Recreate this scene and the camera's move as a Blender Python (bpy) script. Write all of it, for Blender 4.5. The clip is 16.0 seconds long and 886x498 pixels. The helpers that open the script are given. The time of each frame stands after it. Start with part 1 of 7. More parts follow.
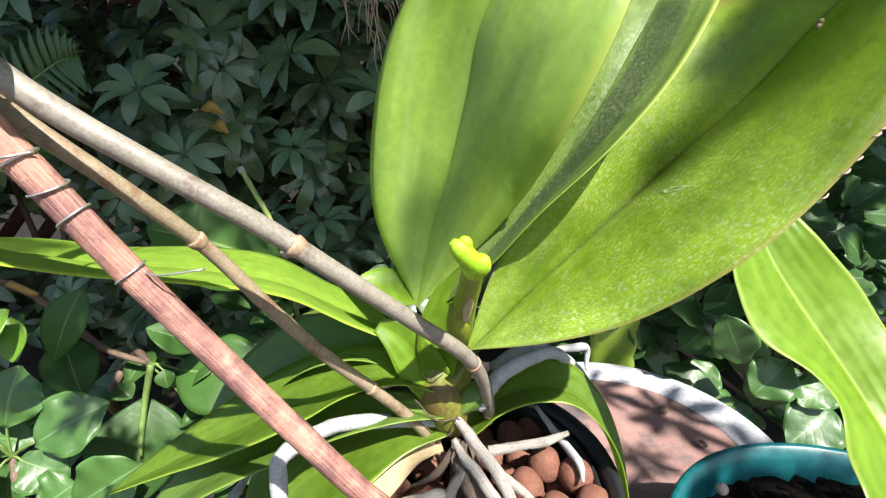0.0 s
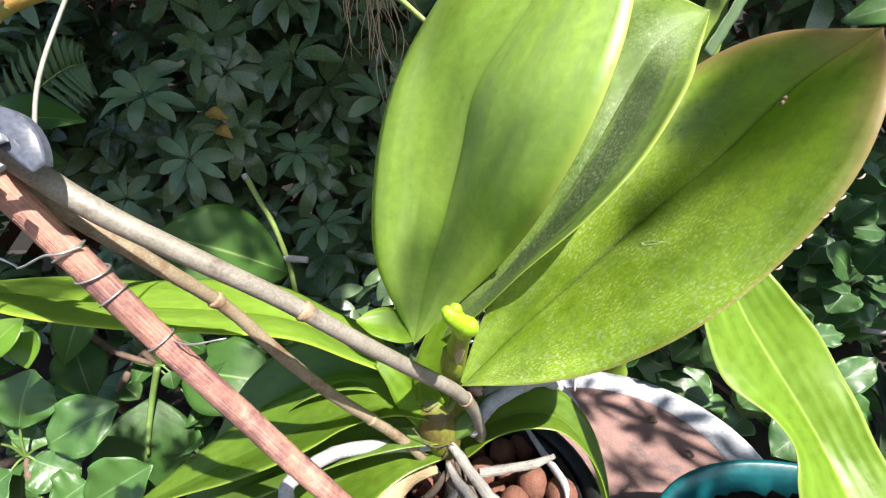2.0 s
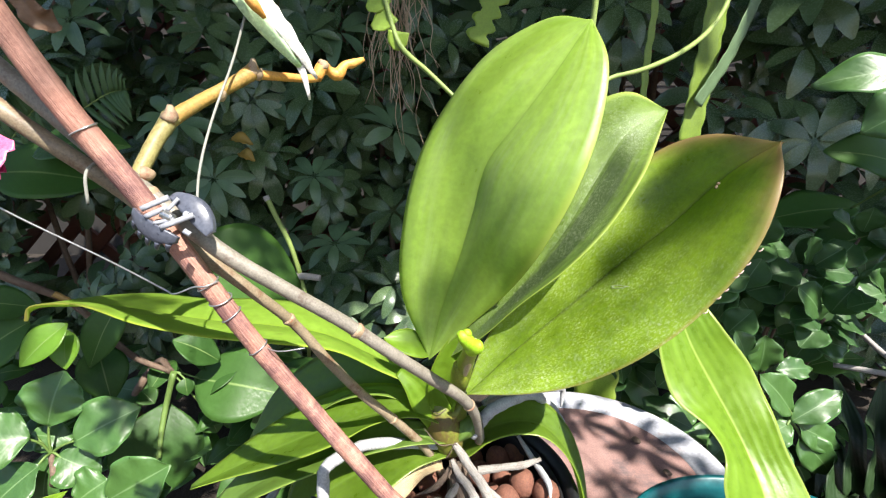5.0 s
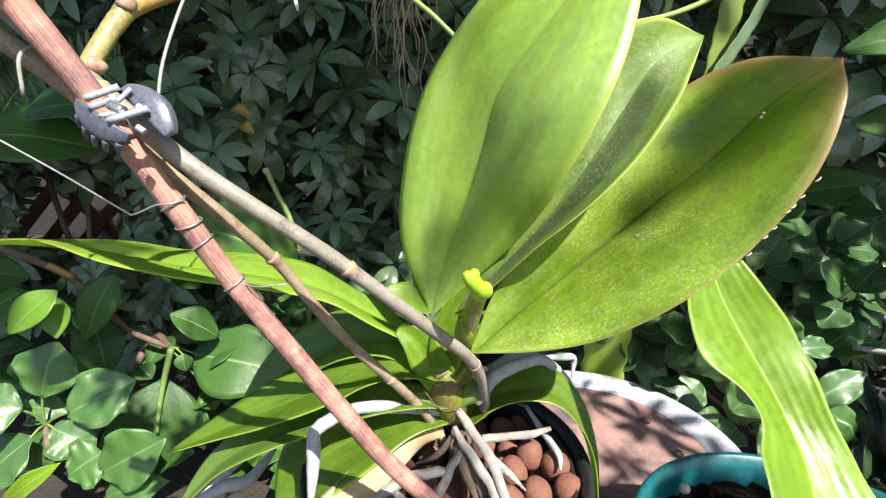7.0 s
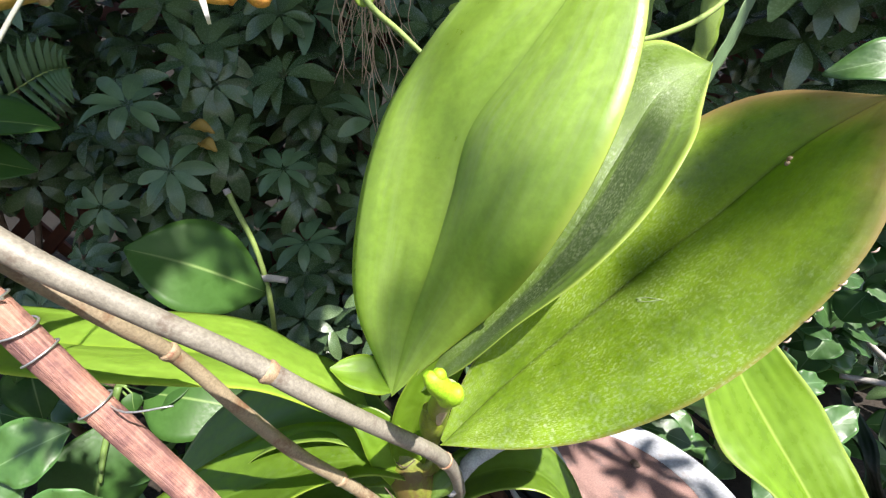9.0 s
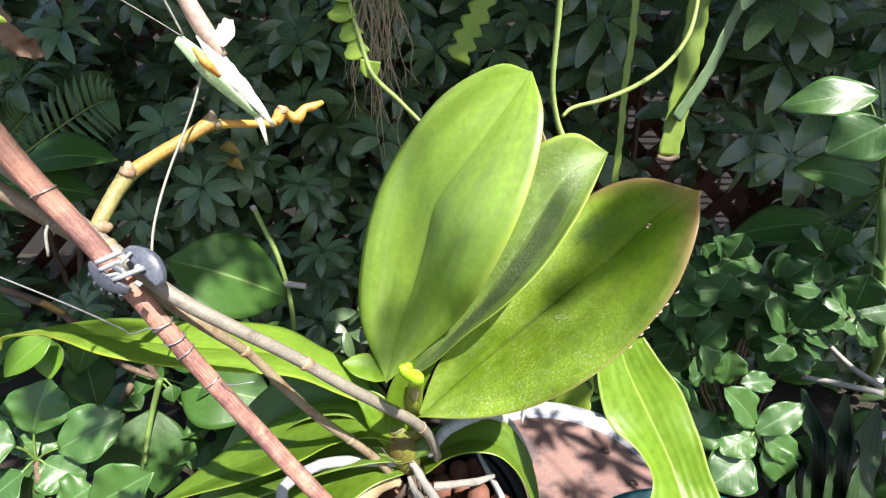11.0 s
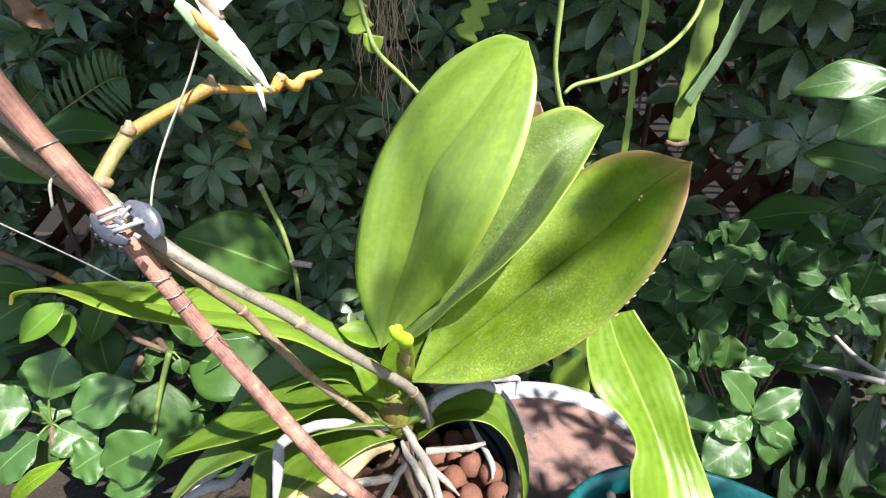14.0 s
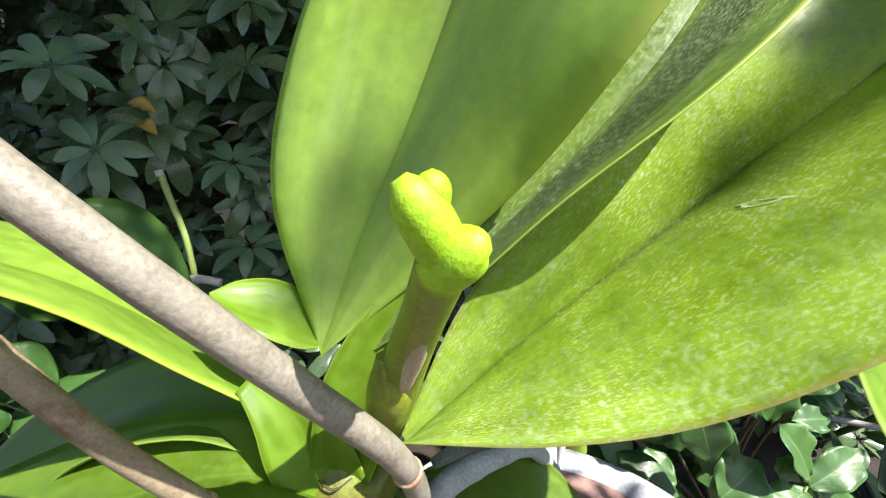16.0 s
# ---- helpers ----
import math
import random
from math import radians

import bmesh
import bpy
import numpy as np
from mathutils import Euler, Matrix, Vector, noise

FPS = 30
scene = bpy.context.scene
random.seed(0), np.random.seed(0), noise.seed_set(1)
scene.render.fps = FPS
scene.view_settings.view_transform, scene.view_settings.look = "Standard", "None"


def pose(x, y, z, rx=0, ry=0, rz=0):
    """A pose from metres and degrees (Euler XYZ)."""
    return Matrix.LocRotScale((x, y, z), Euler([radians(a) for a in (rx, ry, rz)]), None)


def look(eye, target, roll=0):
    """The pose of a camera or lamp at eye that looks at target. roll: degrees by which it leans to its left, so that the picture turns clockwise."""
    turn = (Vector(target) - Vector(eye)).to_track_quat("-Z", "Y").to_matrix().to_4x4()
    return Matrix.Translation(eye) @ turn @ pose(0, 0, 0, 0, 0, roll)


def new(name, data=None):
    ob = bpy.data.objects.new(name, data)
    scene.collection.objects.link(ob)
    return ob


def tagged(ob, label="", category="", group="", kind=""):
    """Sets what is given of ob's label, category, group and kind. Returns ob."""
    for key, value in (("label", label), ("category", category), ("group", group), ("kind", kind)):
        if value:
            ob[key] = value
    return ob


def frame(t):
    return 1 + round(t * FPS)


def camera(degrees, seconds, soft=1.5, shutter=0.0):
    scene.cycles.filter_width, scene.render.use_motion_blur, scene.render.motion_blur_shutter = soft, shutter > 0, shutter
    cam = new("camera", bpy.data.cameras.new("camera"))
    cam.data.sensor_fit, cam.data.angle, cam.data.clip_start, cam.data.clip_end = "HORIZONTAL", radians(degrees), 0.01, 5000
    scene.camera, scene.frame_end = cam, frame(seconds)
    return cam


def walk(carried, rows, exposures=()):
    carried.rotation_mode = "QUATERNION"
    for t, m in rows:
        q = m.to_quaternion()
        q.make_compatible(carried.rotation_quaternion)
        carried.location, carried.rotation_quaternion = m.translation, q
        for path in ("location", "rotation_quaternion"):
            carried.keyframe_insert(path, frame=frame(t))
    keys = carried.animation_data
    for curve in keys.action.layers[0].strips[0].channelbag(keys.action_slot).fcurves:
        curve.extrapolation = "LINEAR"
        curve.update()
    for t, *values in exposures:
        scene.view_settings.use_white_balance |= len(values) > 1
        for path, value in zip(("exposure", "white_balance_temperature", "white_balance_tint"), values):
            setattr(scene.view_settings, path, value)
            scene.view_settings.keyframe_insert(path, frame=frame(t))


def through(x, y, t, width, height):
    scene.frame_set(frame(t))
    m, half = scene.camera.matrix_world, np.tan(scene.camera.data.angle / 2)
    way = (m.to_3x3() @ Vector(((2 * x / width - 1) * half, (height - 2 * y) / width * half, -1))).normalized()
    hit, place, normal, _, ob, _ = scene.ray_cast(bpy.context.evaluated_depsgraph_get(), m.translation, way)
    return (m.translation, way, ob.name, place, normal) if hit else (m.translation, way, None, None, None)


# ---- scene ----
cam = camera(92.9, 16.0, soft=1.2)
PATH = [
    (0, (0.011, 0.01, 0.763), (-0.03, 1.946, 0.262), -2.4),
    (0.5, (0.01, 0.007, 0.774), (-0.033, 1.939, 0.259), -2.4),
    (1, (0.013, 0.02, 0.772), (-0.025, 1.948, 0.24), -2.5),
    (1.5, (0.015, 0.023, 0.774), (-0.029, 1.95, 0.242), -2.5),
    (2, (0.015, 0.001, 0.791), (-0.033, 1.929, 0.26), -2.0),
    (2.5, (0.012, -0.005, 0.79), (-0.024, 1.928, 0.276), -1.4),
    (3, (0.01, -0.019, 0.798), (-0.018, 1.921, 0.314), -0.8),
    (3.5, (-0.001, -0.04, 0.813), (-0.034, 1.907, 0.356), -0.2),
    (4, (0.003, -0.054, 0.818), (-0.026, 1.896, 0.376), 0.1),
    (6.5, (0.01, -0.038, 0.798), (-0.078, 1.905, 0.331), 0.4),
    (7, (0.008, -0.031, 0.785), (-0.061, 1.906, 0.291), 0.8),
    (7.5, (0.004, -0.009, 0.765), (-0.027, 1.923, 0.246), 1.1),
    (8, (0.009, 0.014, 0.761), (0.014, 1.949, 0.257), 1.3),
    (8.5, (0.011, 0.026, 0.785), (0.039, 1.971, 0.321), 1.4),
    (9, (0.014, 0.017, 0.799), (0.041, 1.968, 0.36), 1.1),
    (11.5, (0.038, -0.074, 0.844), (-0.024, 1.875, 0.401), 0.7),
    (12, (0.038, -0.079, 0.845), (-0.049, 1.869, 0.403), 0.6),
    (12.5, (0.039, -0.076, 0.843), (-0.071, 1.87, 0.395), 0.4),
    (13, (0.042, -0.074, 0.842), (-0.089, 1.866, 0.372), 0.3),
    (13.5, (0.043, -0.076, 0.84), (-0.075, 1.859, 0.348), 0.6),
    (14, (0.046, -0.068, 0.829), (-0.031, 1.867, 0.328), 1.6),
    (14.5, (0.034, -0.018, 0.769), (0.028, 1.927, 0.305), 3.2),
    (15, (0.015, 0.041, 0.757), (0.098, 2.007, 0.4), 4.7),
    (15.5, (0.012, 0.069, 0.738), (0.168, 2.046, 0.479), 5.6),
    (16, (0.012, 0.086, 0.731), (0.216, 2.061, 0.497), 5.9),
]
EXPOSURES = [(0.0, 0.9), (13.5, 0.9), (15.0, 0.96), (16.0, 1.02)]
walk(cam, [(t, look(eye, target, roll)) for t, eye, target, roll in PATH], EXPOSURES)

# ---- light: high sun, blue sky ----
SUN_WAY = Vector((0.37, -0.52, 0.77)).normalized()
world = bpy.data.worlds.new("sky")
scene.world = world
world.use_nodes = True
wn = world.node_tree
wn.nodes.clear()
sky = wn.nodes.new("ShaderNodeTexSky")
sky.sky_type = "NISHITA"
sky.sun_disc = False
sky.sun_elevation = math.asin(SUN_WAY.z)
sky.sun_rotation = math.atan2(SUN_WAY.x, SUN_WAY.y)
back = wn.nodes.new("ShaderNodeBackground")
back.inputs["Strength"].default_value = 0.11
wout = wn.nodes.new("ShaderNodeOutputWorld")
wn.links.new(sky.outputs[0], back.inputs["Color"])
wn.links.new(back.outputs[0], wout.inputs["Surface"])
sun = new("sun", bpy.data.lights.new("sun", "SUN"))
sun.data.energy = 6.4
sun.data.angle = radians(0.55)
sun.data.color = (1.0, 0.955, 0.88)
sun.matrix_world = look(SUN_WAY * 10, (0, 0, 0))


# ---- node helpers ----
def node(nt, kind, ins=None, **props):
    nd = nt.nodes.new("ShaderNode" + kind)
    if "operation" in props:
        nd.operation = props["operation"]
    if "blend_type" in props:
        nd.blend_type = props["blend_type"]
    for k, v in (ins or {}).items():
        if isinstance(v, bpy.types.NodeSocket):
            nt.links.new(v, nd.inputs[k])
        else:
            nd.inputs[k].default_value = v
    return nd


def rgb(c):
    return (c[0], c[1], c[2], 1.0)


def ramp(nt, fac, stops):
    nd = node(nt, "ValToRGB", {"Fac": fac})
    el = nd.color_ramp.elements
    while len(el) < len(stops):
        el.new(0.5)
    for e, (p, c) in zip(el, stops):
        e.position = p
        e.color = rgb(c) if not isinstance(c, float) else (c, c, c, 1)
    return nd.outputs[0]


def mixc(nt, fac, a, b, blend="MIX"):
    nd = node(nt, "MixRGB", {}, blend_type=blend)
    for k, v in (("Fac", fac), ("Color1", a), ("Color2", b)):
        if isinstance(v, bpy.types.NodeSocket):
            nt.links.new(v, nd.inputs[k])
        else:
            nd.inputs[k].default_value = rgb(v) if isinstance(v, tuple) else v
    return nd.outputs[0]


def calc(nt, op, a, b=0.0, clamp=False):
    nd = node(nt, "Math", {0: a, 1: b}, operation=op)
    nd.use_clamp = clamp
    return nd.outputs[0]


def noise_tex(nt, scale, detail=4.0, rough=0.55, vec=None):
    ins = {"Scale": scale, "Detail": detail, "Roughness": rough}
    if vec is not None:
        ins["Vector"] = vec
    return node(nt, "TexNoise", ins).outputs[0]


def shader(name):
    m = bpy.data.materials.new(name)
    m.use_nodes = True
    nt = m.node_tree
    nt.nodes.clear()
    out = node(nt, "OutputMaterial")
    b = node(nt, "BsdfPrincipled")
    nt.links.new(b.outputs[0], out.inputs[0])
    return m, nt, b, out


def put(nt, b, **ins):
    for k, v in ins.items():
        k = {"color": "Base Color", "rough": "Roughness", "metal": "Metallic", "spec": "Specular IOR Level", "normal": "Normal"}[k]
        if isinstance(v, bpy.types.NodeSocket):
            nt.links.new(v, b.inputs[k])
        else:
            b.inputs[k].default_value = rgb(v) if isinstance(v, tuple) else v


def bump(nt, h, strength=0.3, dist=0.001):
    return node(nt, "Bump", {"Height": h, "Strength": strength, "Distance": dist}).outputs[0]


def leaf_mat(name, base, dark, edge=None, rib=None, glow=(0.3, 0.5, 0.03), through=0.3, rough=0.38, dust=0.0, tip=None, mottle=30.0, veins=0.0, ribs=0.0, random_tint=0.0, dust_scale=420.0, edge_at=0.9, gloss=0.6, streak=0.0, sky_sheen=0.0, fleck=0.0, rib_relief=0.5, glow_mix=0.55, fade=0.0, browned=0.17, lane_shade=0.0):
    """A leaf: mottled blade, paler midrib and rim, veins as relief, light passing through it."""
    m, nt, b, out = shader(name)
    obj = node(nt, "TexCoord").outputs["Object"]
    uv = node(nt, "UVMap").outputs[0]
    sep = node(nt, "SeparateXYZ", {0: uv})
    u, v = sep.outputs[0], sep.outputs[1]
    av = calc(nt, "MULTIPLY", calc(nt, "ABSOLUTE", calc(nt, "SUBTRACT", v, 0.5)), 2.0)
    n1 = noise_tex(nt, mottle, 5.0, 0.6, obj)
    col = ramp(nt, n1, [(0.3, dark), (0.7, base)])
    n2 = noise_tex(nt, mottle * 9, 3.0, 0.6, obj)
    col = mixc(nt, 0.25, col, ramp(nt, n2, [(0.35, tuple(c * 0.6 for c in base)), (0.65, tuple(min(1, c * 1.35) for c in base))]))
    if random_tint:
        r = node(nt, "ObjectInfo").outputs["Random"]
        r2 = node(nt, "NewGeometry").outputs["Random Per Island"]
        rr = calc(nt, "FRACT", calc(nt, "ADD", r, r2))
        col = mixc(nt, calc(nt, "MULTIPLY", rr, random_tint), col, tuple(min(1, c * k) for c, k in zip(base, (2.0, 1.75, 1.3))))
    if rib:
        w = calc(nt, "SUBTRACT", 1.0, calc(nt, "DIVIDE", av, 0.045), True)
        col = mixc(nt, calc(nt, "MULTIPLY", w, 0.75), col, rib)
    if edge:
        e = calc(nt, "DIVIDE", calc(nt, "SUBTRACT", av, edge_at), 1.0 - edge_at, True)
        col = mixc(nt, calc(nt, "MULTIPLY", e, 0.85), col, edge)
    if tip:
        nn = calc(nt, "MULTIPLY", calc(nt, "SUBTRACT", n1, 0.5), 0.35)
        a = calc(nt, "DIVIDE", calc(nt, "SUBTRACT", calc(nt, "ADD", calc(nt, "ADD", u, calc(nt, "MULTIPLY", calc(nt, "POWER", av, 4.0), browned)), nn), 0.84), 0.2, True)
        col = mixc(nt, calc(nt, "MULTIPLY", a, 0.85), col, tip)
    h = calc(nt, "MULTIPLY", n2, 0.35)
    if veins:
        side = calc(nt, "ADD", calc(nt, "MULTIPLY", u, veins), calc(nt, "MULTIPLY", av, -veins * 0.35))
        wv = calc(nt, "POWER", calc(nt, "ABSOLUTE", calc(nt, "SINE", calc(nt, "MULTIPLY", side, math.pi))), 8.0)
        h = calc(nt, "SUBTRACT", h, calc(nt, "MULTIPLY", wv, 0.2))
    if ribs:
        wr = calc(nt, "SINE", calc(nt, "MULTIPLY", v, ribs * math.pi * 2))
        h = calc(nt, "ADD", h, calc(nt, "MULTIPLY", wr, rib_relief))
        col = mixc(nt, calc(nt, "MULTIPLY", calc(nt, "ADD", wr, 1.0), 0.06), col, tuple(c * 0.45 for c in base))
    # fine long fibres of the blade
    fib = noise_tex(nt, 1.0, 2.0, 0.5, node(nt, "CombineXYZ", {0: calc(nt, "MULTIPLY", u, 3.0), 1: calc(nt, "MULTIPLY", v, 90.0)}).outputs[0])
    h = calc(nt, "ADD", h, calc(nt, "MULTIPLY", fib, 0.12))
    ro = ramp(nt, n2, [(0.3, rough * 0.8), (0.75, min(1.0, rough * 1.35))])
    if streak:
        # broad bands that run with the blade: glossy streaks painted in tone, polish and slight furrows
        band = noise_tex(nt, 1.0, 2.0, 0.45, node(nt, "CombineXYZ", {0: calc(nt, "MULTIPLY", u, 1.6), 1: calc(nt, "MULTIPLY", v, 6.5)}).outputs[0])
        col = mixc(nt, streak, col, mixc(nt, 1.0, col, ramp(nt, band, [(0.34, 0.45), (0.66, 1.35)]), "MULTIPLY"))
        ro = calc(nt, "MULTIPLY", ro, ramp(nt, band, [(0.35, 0.7), (0.65, 1.25)]))
        h = calc(nt, "ADD", h, calc(nt, "MULTIPLY", band, 3.0 * streak))
    if lane_shade:
        # shade of a folded half, painted as a dark lane with ragged edges
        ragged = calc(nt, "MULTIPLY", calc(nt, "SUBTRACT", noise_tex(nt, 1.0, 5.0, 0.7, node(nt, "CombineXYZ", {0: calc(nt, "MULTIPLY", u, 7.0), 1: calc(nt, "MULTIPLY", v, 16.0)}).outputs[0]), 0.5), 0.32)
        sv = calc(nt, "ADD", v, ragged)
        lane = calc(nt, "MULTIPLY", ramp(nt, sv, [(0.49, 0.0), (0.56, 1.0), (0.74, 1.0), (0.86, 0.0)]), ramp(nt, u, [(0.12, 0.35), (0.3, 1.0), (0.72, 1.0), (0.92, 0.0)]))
        col = mixc(nt, calc(nt, "MULTIPLY", lane, lane_shade), col, (0.035, 0.062, 0.022))
    kept = ramp(nt, calc(nt, "ADD", u, calc(nt, "MULTIPLY", calc(nt, "SUBTRACT", n1, 0.5), 0.5)), [(0.50, 1.0), (0.74, 1.0 - fade)])
    if dust:
        big = noise_tex(nt, 22.0, 3.0, 0.6, obj)
        sp = noise_tex(nt, dust_scale, 2.0, 0.55, obj)
        sp2 = noise_tex(nt, dust_scale * 0.33, 3.0, 0.6, obj)
        mask = calc(nt, "MULTIPLY", ramp(nt, sp, [(0.47, 0.0), (0.76, 1.0)]), ramp(nt, big, [(0.40, 0.08), (0.64, 1.0)]))
        mask = calc(nt, "ADD", mask, calc(nt, "MULTIPLY", ramp(nt, sp2, [(0.62, 0.0), (0.74, 1.0)]), 0.5), True)
        mask = calc(nt, "MULTIPLY", mask, kept)
        col = mixc(nt, calc(nt, "MULTIPLY", mask, dust), col, (0.44, 0.52, 0.32))
        ro = mixc(nt, mask, ro, (0.7, 0.7, 0.7))
    if sky_sheen:
        # greyish sheen of the sky, painted in long brushed strokes
        w1 = noise_tex(nt, 1.0, 4.0, 0.65, node(nt, "CombineXYZ", {0: calc(nt, "MULTIPLY", u, 5.0), 1: calc(nt, "MULTIPLY", v, 34.0)}).outputs[0])
        w2 = noise_tex(nt, 1.0, 2.0, 0.5, node(nt, "CombineXYZ", {0: calc(nt, "MULTIPLY", u, 2.2), 1: calc(nt, "MULTIPLY", v, 4.0)}).outputs[0])
        sheen_mask = calc(nt, "MULTIPLY", ramp(nt, w1, [(0.36, 0.15), (0.68, 1.0)]), ramp(nt, w2, [(0.38, 0.0), (0.60, 1.0)]))
        col = mixc(nt, calc(nt, "MULTIPLY", sheen_mask, sky_sheen), col, (0.46, 0.52, 0.36))
        ro = mixc(nt, sheen_mask, ro, (0.55, 0.55, 0.55))
    if fleck:
        # small pale flecks between the fibres, denser in patches
        patch = ramp(nt, noise_tex(nt, 30.0, 4.0, 0.65, obj), [(0.40, 0.08), (0.62, 1.0)])
        patch = calc(nt, "MULTIPLY", patch, kept)
        fine = noise_tex(nt, 1.0, 3.0, 0.6, node(nt, "CombineXYZ", {0: calc(nt, "MULTIPLY", u, 130.0), 1: calc(nt, "MULTIPLY", v, 110.0)}).outputs[0])
        f = calc(nt, "MULTIPLY", calc(nt, "MULTIPLY", ramp(nt, fine, [(0.50, 0.0), (0.64, 0.8)]), patch), fleck)
        col = mixc(nt, f, col, (0.60, 0.71, 0.38))
        vor = node(nt, "TexVoronoi", {"Vector": obj, "Scale": 330.0})
        some = ramp(nt, node(nt, "SeparateXYZ", {0: vor.outputs["Color"]}).outputs[0], [(0.55, 0.0), (0.9, 1.0)])
        f = calc(nt, "MULTIPLY", calc(nt, "MULTIPLY", ramp(nt, vor.outputs["Distance"], [(0.10, 1.0), (0.34, 0.0)]), some), calc(nt, "MULTIPLY", patch, 0.8 * fleck))
        col = mixc(nt, f, col, (0.66, 0.72, 0.46))
    put(nt, b, color=col, rough=ro, spec=gloss, normal=bump(nt, h, 0.35, 0.0009))
    tr = node(nt, "BsdfTranslucent", {"Color": mixc(nt, glow_mix, col, glow)})
    mx = node(nt, "MixShader", {0: through, 1: b.outputs[0], 2: tr.outputs[0]})
    nt.links.new(mx.outputs[0], out.inputs[0])
    return m


def plain_mat(name, a, b2, scale=60.0, rough=0.6, metal=0.0, relief=0.3, dist=0.001, fine=None, stretch=None, dirt=None, dirt_at=0.58, grain=0.0, gloss=0.5, foot=0.0):
    """A two-tone surface with fine grain and, if given, blotches of dirt."""
    m, nt, b, out = shader(name)
    obj = node(nt, "TexCoord").outputs["Object"]
    vec = obj
    if stretch:
        vec = node(nt, "Mapping", {"Vector": obj, "Scale": stretch}).outputs[0]
    n1 = noise_tex(nt, scale, 5.0, 0.62, vec)
    n2 = noise_tex(nt, fine or scale * 8, 3.0, 0.6, vec)
    col = ramp(nt, n1, [(0.3, a), (0.7, b2)])
    col = mixc(nt, 0.35, col, ramp(nt, n2, [(0.3, tuple(c * 0.5 for c in a)), (0.7, tuple(min(1, c * 1.3) for c in b2))]))
    if dirt:
        n3 = noise_tex(nt, scale * 0.6, 6.0, 0.7, obj)
        if foot:
            # the stains thicken towards the damp end
            low = calc(nt, "SUBTRACT", foot, node(nt, "SeparateXYZ", {0: obj}).outputs[2])
            n3 = calc(nt, "ADD", n3, calc(nt, "MINIMUM", calc(nt, "MAXIMUM", calc(nt, "MULTIPLY", low, 1.6), -0.10), 0.05))
        col = mixc(nt, ramp(nt, n3, [(dirt_at, 0.0), (dirt_at + 0.12, 0.9)]), col, dirt)
    h = calc(nt, "ADD", n1, calc(nt, "MULTIPLY", n2, 0.5))
    if grain:
        # long fibres that run with the stem
        sp = node(nt, "SeparateXYZ", {0: node(nt, "UVMap").outputs[0]})
        ang = calc(nt, "MULTIPLY", sp.outputs[1], 2 * math.pi)
        ring = node(nt, "CombineXYZ", {0: calc(nt, "MULTIPLY", sp.outputs[0], 26.0), 1: calc(nt, "MULTIPLY", calc(nt, "SINE", ang), 3.2), 2: calc(nt, "MULTIPLY", calc(nt, "COSINE", ang), 3.2)}).outputs[0]
        g = noise_tex(nt, 1.6, 6.0, 0.7, ring)
        col = mixc(nt, grain, col, ramp(nt, g, [(0.33, tuple(c * 0.35 for c in a)), (0.5, a), (0.68, tuple(min(1, c * 1.45) for c in b2))]))
        h = calc(nt, "ADD", h, calc(nt, "MULTIPLY", g, 1.6))
    put(nt, b, color=col, rough=ramp(nt, n2, [(0.3, rough * 0.85), (0.7, min(1.0, rough * 1.15))]), metal=metal, spec=gloss, normal=bump(nt, h, relief, dist))
    return m


# ---- geometry helpers ----
def spline(p, n):
    """n + 1 points on a smooth curve through the rows of p."""
    p = np.array(p, float)
    if p.ndim == 1:
        p = p[:, None]
    k = len(p) - 1
    q = np.vstack([2 * p[0] - p[1], p, 2 * p[-1] - p[-2]])
    s = np.linspace(0, k, n + 1)
    i = np.minimum(s.astype(int), k - 1)
    f = (s - i)[:, None]
    a, b, c, d = q[i], q[i + 1], q[i + 2], q[i + 3]
    return b + 0.5 * f * (c - a + f * (2 * a - 5 * b + 4 * c - d + f * (3 * (b - c) + d - a)))


def unit(a):
    a = np.array(a, float)
    return a / max(1e-9, np.linalg.norm(a))


